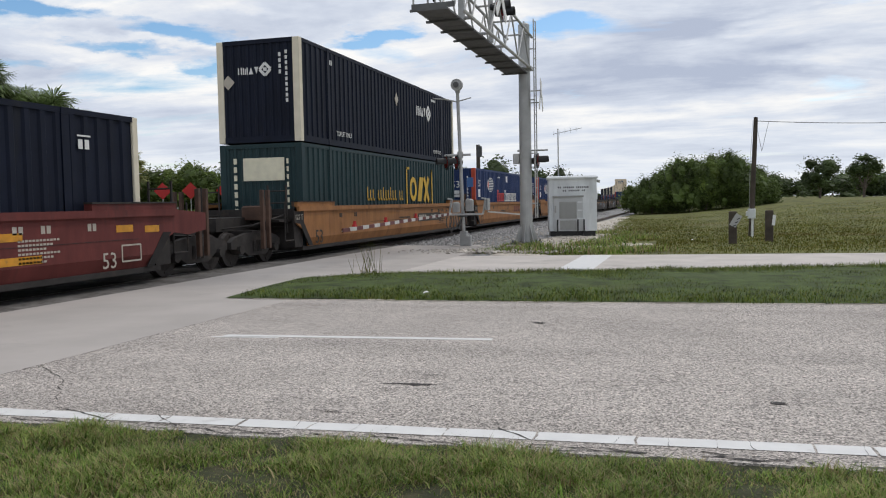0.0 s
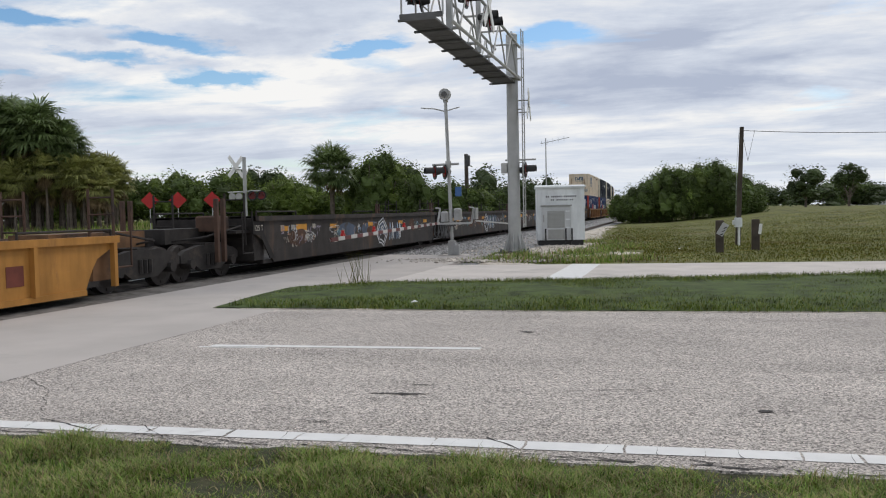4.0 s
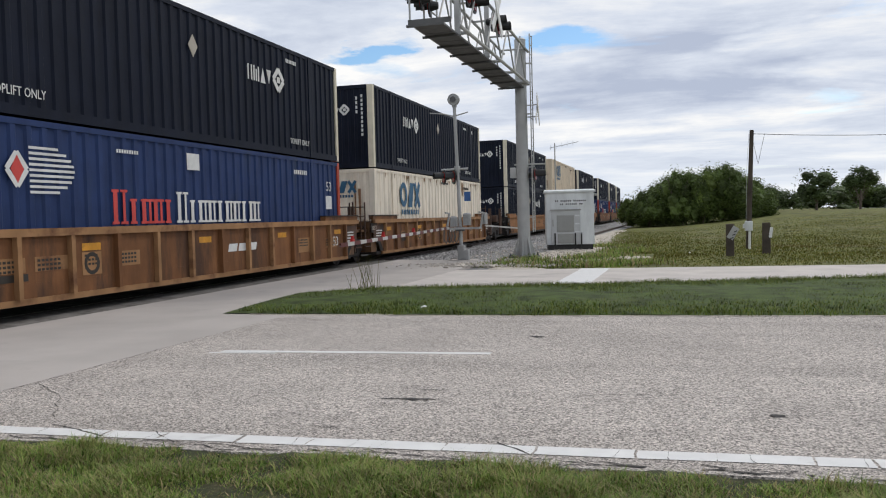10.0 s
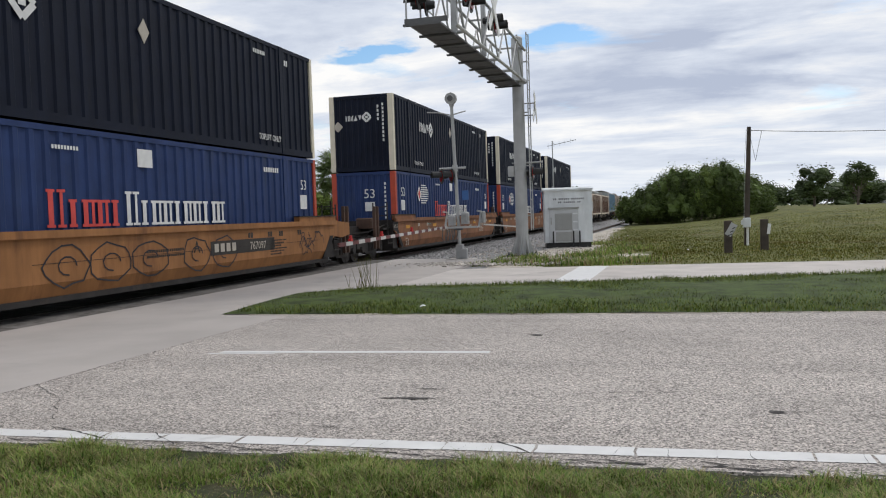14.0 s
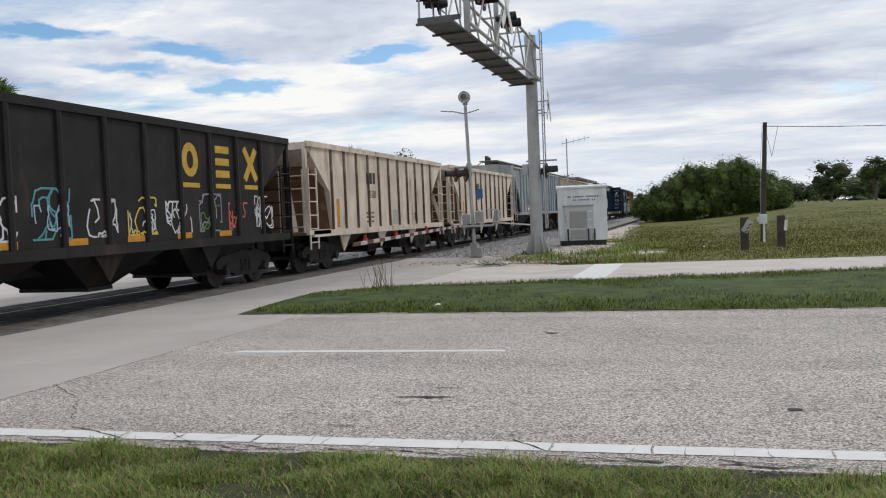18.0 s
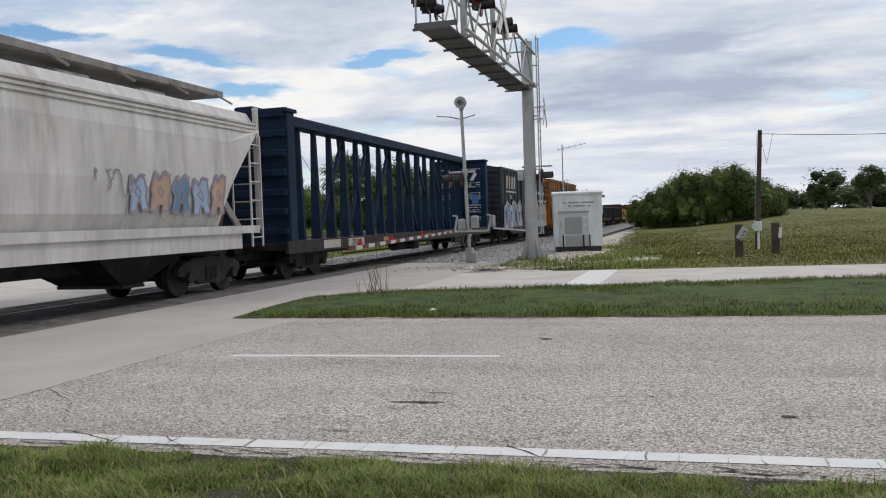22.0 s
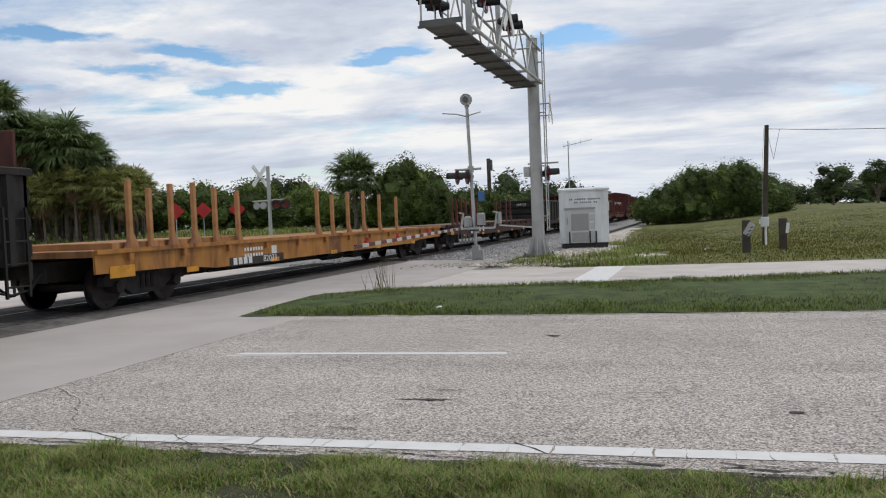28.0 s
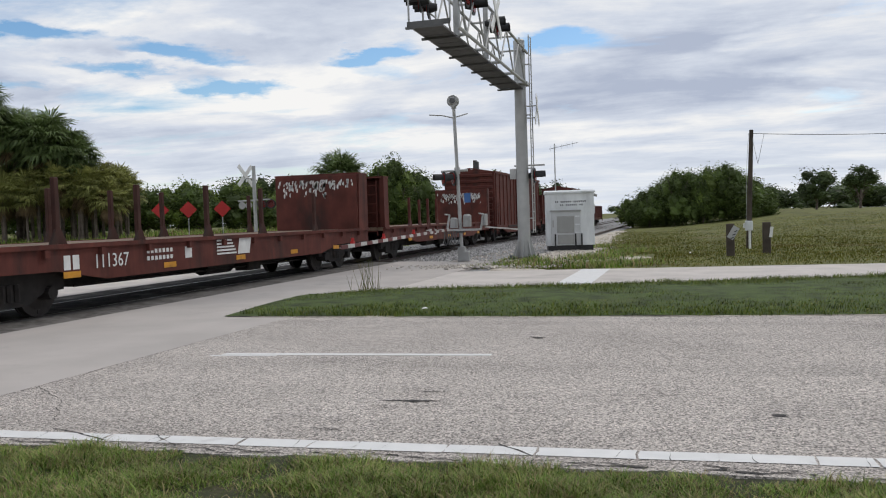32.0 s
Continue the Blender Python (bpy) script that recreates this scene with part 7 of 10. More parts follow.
def hopper_car(label, u0, u1, paint, rib_paint, zb, zt, cut, slope_paint, ribs, bays, rng, round_side=False, covered=False, bay_paint=None, walk_roof=False, rib_w=0.07, post_paint=None, walk_up=0.34):
    """A hopper car: hull with sloped ends, ribs, corner posts with ladders, bays below, end platforms."""
    t = thing("hopper_car", label, "railway car", group="freight cars of the train")
    h = (u1 - u0) / 2
    w = 1.5
    post_paint = post_paint or rib_paint
    if round_side:
        ring = [(1.36, zb), (1.5, zb + 0.35), (1.56, zb + 1.0), (1.55, zt - 0.95), (1.47, zt - 0.5), (1.2, zt - 0.12), (0.75, zt), (-0.75, zt), (-1.2, zt - 0.12), (-1.47, zt - 0.5), (-1.55, zt - 0.95), (-1.56, zb + 1.0), (-1.5, zb + 0.35), (-1.36, zb)]
    elif covered:
        ring = [(w, zb), (w, zt - 0.12), (1.25, zt - 0.02), (0.6, zt + 0.08), (-0.6, zt + 0.08), (-1.25, zt - 0.02), (-w, zt - 0.12), (-w, zb)]
    else:
        ring = [(w, zb), (w, zt), (-w, zt), (-w, zb)]
    e = h - 0.12
    st = [(-e, zt - 0.62), (-e + 0.12, zt - 0.62), (-e + cut * 0.8, 2.42), (-e + cut, zb), (e - cut, zb), (e - cut * 0.8, 2.42), (e - 0.12, zt - 0.62), (e, zt - 0.62)]
    if not covered and not round_side:
        st = [(-e, zt - 0.2), (-e + 0.1, zt - 0.2), (-e + cut * 0.92, 2.3), (-e + cut, zb), (e - cut, zb), (e - cut * 0.92, 2.3), (e - 0.1, zt - 0.2), (e, zt - 0.2)]
    part("body", loft_body(ring, st), paint, t)
    # dark slope sheets just under the hull's ends
    for sg in (-1, 1):
        s = Shape().add([(-w + 0.06, sg * (e - 0.1), zt - 0.66), (w - 0.06, sg * (e - 0.1), zt - 0.66), (w - 0.06, sg * (e - cut * 0.8 + 0.05), 2.38), (-w + 0.06, sg * (e - cut * 0.8 + 0.05), 2.38),
                         (w - 0.06, sg * (e - cut + 0.04), zb), (-w + 0.06, sg * (e - cut + 0.04), zb)], [(0, 1, 2, 3), (3, 2, 4, 5)])
        part("slope_sheet", s, slope_paint, t)
        pl = Shape().box(-w + 0.05, w - 0.05, min(sg * (h - 1.5), sg * h), max(sg * (h - 1.5), sg * h), zb - 0.06, zb + 0.02)
        part("end_platform", pl, slope_paint if not covered else UNDER, t)
        for x in (-w + 0.05, w - 0.05):
            part("corner_post", Shape().box(x - 0.05, x + 0.05, sg * e - 0.06, sg * e + 0.06, zb, zt), post_paint, t)
        for x in (w, -w):
            lad = ladder(Shape(), x + 0.03, sg * (e - 0.5), sg * e, zb - 0.45, zt - 0.7, 6)
            part("ladder", lad, post_paint, t)
        g = ladder_end(Shape(), sg * (h - 0.03), 0.7, 1.4, zb, zt - 0.75, 5)
        part("end_ladder", g, post_paint, t)
        b = Shape().bar((-1.3, sg * (h - 0.3), zb), (-0.4, sg * (h - 1.1), zt - 1.2), 0.12)
        part("end_brace", b, post_paint, t)
        b = Shape().bar((1.0, sg * (h - 0.3), zb), (0.4, sg * (h - 1.1), zt - 1.2), 0.12)
        part("end_brace", b, post_paint, t)
        part("hand_brake" if sg < 0 else "end_box", Shape().tube((-0.7, sg * (h - 0.25), zb + 0.7), (-0.7, sg * (h - 0.1), zb + 0.7), 0.26, 14) if sg < 0 else Shape().slab(-1.0, -0.5, h - 0.5, h - 0.2, zb, zb + 0.35, 0.02), UNDER, t)
    # top and bottom side rails
    for x in (-w, w):
        x0, x1 = (x - 0.03, x + 0.06) if x > 0 else (x - 0.06, x + 0.03)
        if not round_side:
            part("top_chord", Shape().box(x0, x1, -e, e, zt - (0.12 if not covered else 0.2), zt + (0.03 if not covered else -0.1)), post_paint, t)
        part("side_sill", Shape().box(x0, x1, -h + 0.3, h - 0.3, zb - 0.12, zb + 0.06), paint, t)
        part("side_sill", Shape().box(x0, x1, -h, -h + 1.4, zb - 0.05, zb + 0.08), post_paint, t)
    if not round_side:
        rb = Shape().prism([(0, -rib_w), (0.05, -rib_w * 0.8), (0.07, 0), (0.05, rib_w * 0.8), (0, rib_w)], "z", zb + 0.06, zt - (0.12 if not covered else 0.2))
        pl = []
        for i in range(ribs):
            y = -e + cut + (2 * e - 2 * cut) * (i + 0.0) / (ribs - 1)
            pl += [pose(w, y, 0), pose(-w, y, 0, 0, 0, 180)]
        pieces("rib", rb, rib_paint, t, pl)
    else:
        for dz in (0.62, 0.52, 0.42):
            part("side_bead", Shape().box(1.46 - (0.62 - dz) * 0.12, 1.53 - (0.62 - dz) * 0.12, -e + 0.1, e - 0.1, zt - dz - 0.02, zt - dz + 0.03), paint, t)
    # bays: funnels that taper to gates
    bp = bay_paint or paint
    span = (2 * e - 2 * cut) / bays
    for i in range(bays):
        y = -e + cut + span * (i + 0.5)
        k = span * 0.5
        s = Shape().add([(-1.35, y - k, zb), (1.35, y - k, zb), (1.35, y + k, zb), (-1.35, y + k, zb), (-0.75, y - 0.3, 0.38), (0.75, y - 0.3, 0.38), (0.75, y + 0.3, 0.38), (-0.75, y + 0.3, 0.38)],
                        [(0, 1, 5, 4), (1, 2, 6, 5), (2, 3, 7, 6), (3, 0, 4, 7), (7, 6, 5, 4)])
        part("hopper_bay", s, bp, t)
        part("bay_gate", Shape().slab(-0.8, 0.8, y - 0.34, y + 0.34, 0.33, 0.4, 0.01), UNDER, t)
        if not covered and not round_side:
            part("gate_gusset", Shape().add([(1.4, y - 0.9, zb), (1.4, y + 0.1, zb), (1.3, y - 0.35, 0.5), (1.36, y - 0.9, zb), (1.36, y + 0.1, zb), (1.26, y - 0.35, 0.5)], [(0, 1, 2), (5, 4, 3), (0, 3, 4, 1), (1, 4, 5, 2), (2, 5, 3, 0)]), paint, t)
    if walk_roof:
        part("roof_walk", Shape().box(-0.55, 0.55, -h + 0.05, h - 0.05, zt + walk_up - (0.14 if round_side else 0.05), zt + walk_up), WALK_GREY, t, "grey steel roof walkway")
        pieces("walk_bracket", Shape().bar((-0.5, 0, 0), (0.5, 0, 0), 0.05).bar((0.5, 0, 0), (1.0, 0, -0.3), 0.04).bar((-0.5, 0, 0), (-1.0, 0, -0.3), 0.04), WALK_GREY, t, [(0, -h + 0.4 + i * (2 * h - 0.8) / 9, zt + walk_up - 0.08) for i in range(10)])
        pieces("roof_hatch", Shape().slab(-0.3, 0.3, -0.45, 0.45, 0, 0.12, 0.03), paint, t, [(0, -h + 2.5 + i * (2 * h - 5) / 5, zt + 0.07) for i in range(6)])
    stub(t, h)
    for y in (-h + 1.75, h - 1.75):
        bogie(t, y)
    put(t, (u0 + u1) / 2)
    return t


WALK_GREY = surface("dusty_grey_walkway", (0.25, 0.235, 0.22), 0.8, grain=4, vary=0.25, stain=(0.12, 0.11, 0.10), stain_scale=2, stain_at=0.52)
R = random.Random(31)
# black open-top hopper
c = hopper_car("sooty black open-top hopper with scrawled graffiti", 379.0, 392.1, CAR_BLACK, CAR_BLACK, 1.14, 3.6, 1.45, CAR_BLACK, 10, 3, R, bay_paint=CAR_BLACK)
s = Shape()
spread(s, 1.503, 1.75, 2.5, ring_quads(0.36, 0.42, 0.34, 0.42, 0.2), 0.86)
for i in range(3):
    plate(s, 1.503 + 0.001 * i, 3.02, 3.58, 2.52 + 0.27 * i, 2.68 + 0.27 * i)
spread(s, 1.503, 4.25, 2.5, [beam((0, 0), (0.62, 0.86), 0.2), beam((0, 0.86), (0.62, 0), 0.2)], 0.86)
for y in (1.78, 3.0, 4.22):
    plate(s, 1.503, y, y + 0.6, 2.28, 2.38)
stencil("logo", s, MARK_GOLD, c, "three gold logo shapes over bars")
lettering("29", 0.5, MARK_GOLD, c, (1.51, -4.55, 2.0), FACE_CAMERA_SIDE)
lettering("29", 0.5, MARK_GOLD, c, (1.51, -3.3, 2.0), FACE_CAMERA_SIDE)
s = letter_bars(Shape(), 1.503, -4.85, 2.62, 0.38, 2, 0.25, 0.3)
letter_bars(s, 1.503, -3.6, 2.62, 0.38, 2, 0.25, 0.3)
stencil("reporting_mark", s, MARK_GOLD, c, "yellow strokes of a reporting mark")
for i in range(6):
    y = -4.7 + i * 1.55
    part("reflector", plate(Shape(), 1.504, y, y + 0.5, 1.22, 1.34), MARK_YELLOW, c)
for i in range(9):
    y = -4.75 + i * 1.16
    scrawl(R, 1.509, y + 0.1, y + 0.95, 1.35, R.uniform(1.9, 2.25), 7, 0.035, SPRAY[(2, 1, 7, 1, 6, 1, 5, 2, 1)[i]], c, "sprayed tag between the ribs")
    if i % 2 == 0:
        scrawl(R, 1.511, y + 0.15, y + 0.9, 1.4, 1.9, 5, 0.03, SPRAY[(1, 0, 1, 4, 1)[i // 2]], c, "sprayed tag between the ribs")
# two rust-streaked cream hoppers
for u0, u1, num, name in ((392.95, 405.75, "15120", "rust-streaked cream open hopper with ribbed sides"), (406.75, 420.0, "4289", "stained cream open hopper with rusty ribs and ladders")):
    c = hopper_car(name, u0, u1, HOP_CREAM, HOP_RUST, 1.14, 3.64, 1.55, HOP_BROWN, 11, 3, R, bay_paint=CAR_BLACK, post_paint=HOP_CREAM, rib_w=0.036)
    lettering(num, 0.34, MARK_BLACK, c, (1.508, -1.55, 2.15), FACE_CAMERA_SIDE, squeeze=0.85)
    s = letter_bars(Shape(), 1.505, -2.0, 2.6, 0.36, 3, 0.2, 0.4)
    stencil("reporting_mark", s, MARK_BLACK, c, "black strokes of a reporting mark")
    s = Shape()
    for i in range(3):
        letter_bars(s, 1.505, -2.1, 1.35 + 0.14 * i, 0.06, 5, 0.09, 0.5)
    tagged(part("data_marking", s, MARK_BLACK, c), kind="stuff")
    part("paint_patch", plate(Shape(), 1.504, 0.35, 1.15, 1.25, 1.75), GALV, c, "square grey paint patch")
    part("placard", plate(Shape(), 1.504, 2.7, 3.0, 1.35, 1.65), MARK_BLACK, c)
    part("rust_stain", plate(Shape(), 1.503, -4.4, -4.2, 1.25, 2.1), MARK_YELLOW, c)
# blue-grey covered hopper, tan covered hopper
c = hopper_car("faded blue-grey ribbed covered hopper with paint worn pale", 420.4, 437.75, HOP_BLUE, HOP_RIB, 1.42, 4.3, 1.9, CAR_BLACK, 15, 3, R, covered=True, bay_paint=CAR_BLACK, walk_roof=True, rib_w=0.085, post_paint=GALV)
lettering("252", 0.44, MARK_BLACK, c, (1.508, -4.28, 1.98), FACE_CAMERA_SIDE)
lettering("197", 0.44, MARK_BLACK, c, (1.508, -3.28, 1.98), FACE_CAMERA_SIDE)
for k, y in enumerate((-4.3, -2.1, -0.9, 0.35, 2.6, 5.0)):
    part("reflector", plate(Shape(), 1.503, y, y + 0.45, 1.62, 1.75), MARK_YELLOW, c)
for y in (-3.3, 1.6, 4.2):
    part("paint_patch", plate(Shape(), 1.503, y, y + 0.45, 1.55, 1.85), HOP_RIB, c, "faded square paint patch")
part("placard", Shape().prism([(-2.3, 1.75), (-2.1, 1.98), (-1.9, 1.75), (-2.1, 1.52)], "x", 1.5, 1.505), HOP_RIB, c, "faded diamond placard")
part("placard", plate(Shape(), 1.504, -6.1, -5.65, 1.75, 2.05), MARK_YELLOW, c, "yellow square placard")
part("data_marking", letter_bars(Shape(), 1.505, -4.9, 1.6, 0.16, 4, 0.3, 0.5), MARK_WHITE, c)
c = hopper_car("dusty tan ribbed covered hopper with brown slope sheets", 438.6, 456.6, HOP_TAN, HOP_TAN, 1.62, 4.25, 1.9, HOP_BROWN, 15, 3, R, covered=True, bay_paint=HOP_BROWN, walk_roof=True, rib_w=0.045, post_paint=HOP_TAN)
lettering("839351", 0.44, MARK_BLACK, c, (1.508, -4.5, 2.15), FACE_CAMERA_SIDE)
for y in (-1.2, 1.4, 3.3):
    part("rust_stain", plate(Shape(), 1.503, y, y + 0.1, 1.72, 2.3), HOP_RUST, c, "orange rust run")
s = Shape()
plate(s, 1.503, -5.55, -4.75, 2.75, 3.15)
plate(s, 1.503, -4.55, -3.75, 2.75, 3.15)
stencil("name_panel", s, MARK_WHITE, c, "pale name panels")
stencil("reporting_mark", letter_bars(Shape(), 1.508, -5.4, 2.8, 0.3, 4, 0.22, 1.1), MARK_BLACK, c)
# round-sided white covered hopper
c = hopper_car("dirty white smooth-sided covered hopper with faded graffiti", 457.45, 474.75, HOP_WHITE, HOP_WHITE, 1.45, 4.38, 1.75, HOP_BROWN, 2, 3, R, round_side=True, bay_paint=CAR_BLACK, walk_roof=True, post_paint=HOP_WHITE, walk_up=0.47)
part("side_sill", Shape().box(1.3, 1.5, -7.6, 7.6, 0.98, 1.45), HOP_WHITE, c)
lettering("13195", 0.42, PLATE_GREY, c, (1.575, -4.4, 2.5), FACE_CAMERA_SIDE)
graffiti_piece(R, 1.566, 3.4, 6.9, 1.75, 2.65, 5, (9, 0, 9, 10), c, 5, cloud=False)
scrawl(R, 1.58, 2.6, 3.6, 2.0, 2.6, 3, 0.03, SPRAY[5], c, "faded lilac scrawl")


def centre_beam():
    t = thing("centre_beam_car", "navy centre-beam flat car, empty, with open truss posts", "railway car", group="freight cars of the train")
    u0, u1 = 476.1, 499.3
    h = (u1 - u0) / 2
    part("deck", Shape().slab(-1.42, 1.42, -h, h, 0.82, 1.02, 0.02), CAR_BLACK, t)
    part("side_sill", Shape().box(1.36, 1.46, -h, h, 0.72, 1.06), UNDER, t)
    part("side_sill", Shape().box(-1.46, -1.36, -h, h, 0.72, 1.06), UNDER, t)
    for sg in (-1, 1):
        y0, y1 = (-h + 0.1, -h + 0.75) if sg < 0 else (h - 0.75, h - 0.1)
        part("bulkhead", Shape().slab(-1.45, 1.45, y0 + 0.1, y1 - 0.1, 1.02, 4.5, 0.03), BEAM_BLUE, t)
        o0, o1 = (y0 - 0.02, y0 + 0.12) if sg < 0 else (y1 - 0.12, y1 + 0.02)
        for z in [1.25 + 0.52 * i for i in range(7)]:
            part("bulkhead_rib", Shape().slab(-1.4, 1.4, o0, o1, z, z + 0.18, 0.04), BEAM_BLUE, t)
        part("bulkhead_cap", Shape().slab(-1.48, 1.48, y0 - 0.02, y1 + 0.02, 4.5, 4.6, 0.02), BEAM_BLUE, t)
    part("top_beam", Shape().slab(-0.3, 0.3, -h + 0.5, h - 0.5, 4.46, 4.76, 0.04), BEAM_BLUE, t)
    n = 18
    ys = [498.5 - (u0 + u1) / 2 - 1.17 * i for i in range(n)][::-1]
    pieces("truss_post", Shape().add([(-0.17, -0.07, 1.02), (0.17, -0.07, 1.02), (0.17, 0.07, 1.02), (-0.17, 0.07, 1.02), (-0.075, -0.06, 4.46), (0.075, -0.06, 4.46), (0.075, 0.06, 4.46), (-0.075, 0.06, 4.46)],
                                     [(3, 2, 1, 0), (4, 5, 6, 7), (0, 1, 5, 4), (1, 2, 6, 5), (2, 3, 7, 6), (3, 0, 4, 7)]), BEAM_BLUE, t, [(0, y, 0) for y in ys])
    for i in (9, 11, 13):
        part("truss_brace", Shape().bar((0, ys[i] + 0.1, 4.25), (0, ys[i + 2] - 0.12, 1.1), 0.1, 0.14), BEAM_BLUE, t)
        part("gusset", Shape().prism([(ys[i], 4.46), (ys[i] + 0.42, 4.46), (ys[i] + 0.34, 4.05), (ys[i], 3.95)], "x", -0.05, 0.05), BEAM_BLUE, t)
    for i in (8, 6, 4):
        part("truss_brace", Shape().bar((0, ys[i] - 0.1, 4.25), (0, ys[i - 2] + 0.12, 1.1), 0.1, 0.14), BEAM_BLUE, t)
        part("gusset", Shape().prism([(ys[i], 4.46), (ys[i] - 0.42, 4.46), (ys[i] - 0.34, 4.05), (ys[i], 3.95)], "x", -0.05, 0.05), BEAM_BLUE, t)
    # stencils on the face of the rear bulkhead
    s = Shape()
    r = random.Random(4)
    for x0 in (-1.1, 0.45):
        for i, z in enumerate((4.1, 3.38, 3.27, 3.17, 2.85, 2.74, 2.64, 2.54, 2.2, 2.07, 1.94, 1.84, 1.55, 1.44)):
            for k in range(9):
                if r.random() < 0.85:
                    s.box(x0 + k * 0.08, x0 + k * 0.08 + 0.055, h - 0.664, h - 0.652, z, z + 0.045)
        s.prism([(x0 + 0.15, 3.55), (x0 + 0.4, 3.95), (x0 + 0.55, 3.85), (x0 + 0.3, 3.5)], "y", h - 0.664, h - 0.652)
    tagged(part("stencil", s, MARK_WHITE, t, "white stencilled loading notes"), kind="stuff")
    pieces("tie_cable", Shape().tube((0.3, 0, 4.2), (1.2, 0.12, 2.6), 0.008, 4), UNDER, t, [(0, y, 0) for y in ys[::3]])
    s = Shape()
    plate(s, 1.462, -9.4, -8.2, 0.78, 1.02)
    plate(s, 1.462, -7.6, -6.3, 0.78, 1.02)
    plate(s, 1.462, 7.1, 7.6, 0.66, 1.02)
    part("number_panel", s, PLATE_GREY, t, "pale number panels")
    lettering("375265", 0.26, MARK_BLACK, t, (1.472, -6.95, 0.81), FACE_CAMERA_SIDE)
    for y in (-4.5, 0.5, 4.0):
        part("reflector", plate(Shape(), 1.463, y, y + 0.5, 0.84, 0.98), STAKE_WOOD, t)
    stub(t, h, 0.85)
    underbits(t, random.Random(7), h, 0.55)
    for y in (-h + 2.0, h - 2.0):
        bogie(t, y)
    put(t, (u0 + u1) / 2)


centre_beam()


def box_car(label, u0, u1, paint, zt, door, door_y0, door_y1, ribs, end_ribs=9):
    t = thing("box_car", label, "railway car", group="freight cars of the train")
    h = (u1 - u0) / 2
    w = 1.48
    zb = 0.86
    ring = [(w, zb), (w, zt - 0.12), (0.0, zt + 0.1), (-w, zt - 0.12), (-w, zb)]
    part("body", Shape().prism(ring, "y", -h + 0.1, h - 0.1), paint, t)
    rb = Shape().prism([(0, -0.06), (0.05, -0.045), (0.05, 0.045), (0, 0.06)], "z", zb + 0.12, zt - 0.2)
    ys = [y for y in (-h + 0.35 + i * (2 * h - 0.7) / (ribs - 1) for i in range(ribs)) if not door_y0 - 0.15 < y < door_y1 + 0.15]
    pieces("rib", rb, paint, t, [pose(w, y, 0) for y in ys] + [pose(-w, y, 0, 0, 0, 180) for y in ys])
    for x in (-w, w):
        x0, x1 = (x - 0.02, x + 0.07) if x > 0 else (x - 0.07, x + 0.02)
        part("side_plate", Shape().box(x0, x1, -h + 0.05, h - 0.05, zt - 0.22, zt - 0.08), paint, t)
        part("side_sill", Shape().box(x0, x1, -h + 0.05, h - 0.05, zb - 0.1, zb + 0.14), paint, t)
        part("side_sill", Shape().prism([(-h * 0.75, zb - 0.1), (-h * 0.6, zb - 0.34), (h * 0.6, zb - 0.34), (h * 0.75, zb - 0.1)], "x", x0, x1), paint, t)
        d = part("door", Shape().slab(x0 + 0.01, x1 + 0.03, door_y0, door_y1, zb + 0.1, zt - 0.24, 0.01), door, t, "ribbed sliding door")
        n = 15 if door is not paint else 4
        for i in range(n):
            z = zb + 0.25 + i * (zt - zb - 0.7) / (n - 1)
            part("door_rib", Shape().box(x1 + 0.02 if x > 0 else x0 - 0.06, x1 + 0.06 if x > 0 else x0 - 0.02, door_y0 + 0.08, door_y1 - 0.08, z, z + (0.09 if n > 9 else 0.12)), door, d)
        for k in (0.25, 0.75):
            y = door_y0 + (door_y1 - door_y0) * k
            part("lock_rod", Shape().tube((x1 + 0.07 if x > 0 else x0 - 0.07, y, zb + 0.15), (x1 + 0.07 if x > 0 else x0 - 0.07, y, zt - 0.3), 0.02, 6), UNDER, d)
        part("door_track", Shape().box(x0, x1 + 0.05 if x > 0 else x1, door_y0 - (door_y1 - door_y0), door_y1 + 0.1, zb + 0.0, zb + 0.08), UNDER, t)
    rr = Shape().add([(-w, -0.05, zt - 0.1), (0, -0.05, zt + 0.12), (w, -0.05, zt - 0.1), (w, 0.05, zt - 0.1), (0, 0.05, zt + 0.12), (-w, 0.05, zt - 0.1), (0, -0.05, zt + 0.17), (0, 0.05, zt + 0.17)],
                     [(0, 1, 6), (1, 2, 6), (5, 7, 4), (4, 7, 3), (0, 6, 7, 5), (6, 2, 3, 7)])
    pieces("roof_rib", rr, paint, t, [(0, -h + 0.4 + i * (2 * h - 0.8) / 15, 0) for i in range(16)])
    er = Shape().prism([(-0.02, -0.11), (0.09, -0.06), (0.09, 0.06), (-0.02, 0.11)], "x", -w + 0.12, w - 0.12)
    for sg in (-1, 1):
        pieces("end_rib", er, paint, t, [pose(0, sg * (h - 0.1), zb + 0.3 + i * (zt - zb - 0.6) / (end_ribs - 1), 0, 0, 0 if sg > 0 else 180) for i in range(end_ribs)])
        for x in (-w, w):
            lad = ladder(Shape(), x + (0.06 if x > 0 else -0.06), sg * (h - 0.65), sg * (h - 0.2), zb - 0.35, 2.3, 5)
            part("ladder", lad, paint, t)
        lad = ladder_end(Shape(), sg * (h + 0.03), 0.85, 1.35, zb - 0.3, 2.3, 5)
        part("end_ladder", lad, paint, t)
    stub(t, h, 0.95)
    underbits(t, random.Random(9), h, 0.55)
    for y in (-h + 1.9, h - 1.9):
        bogie(t, y)
    put(t, (u0 + u1) / 2)
    return t


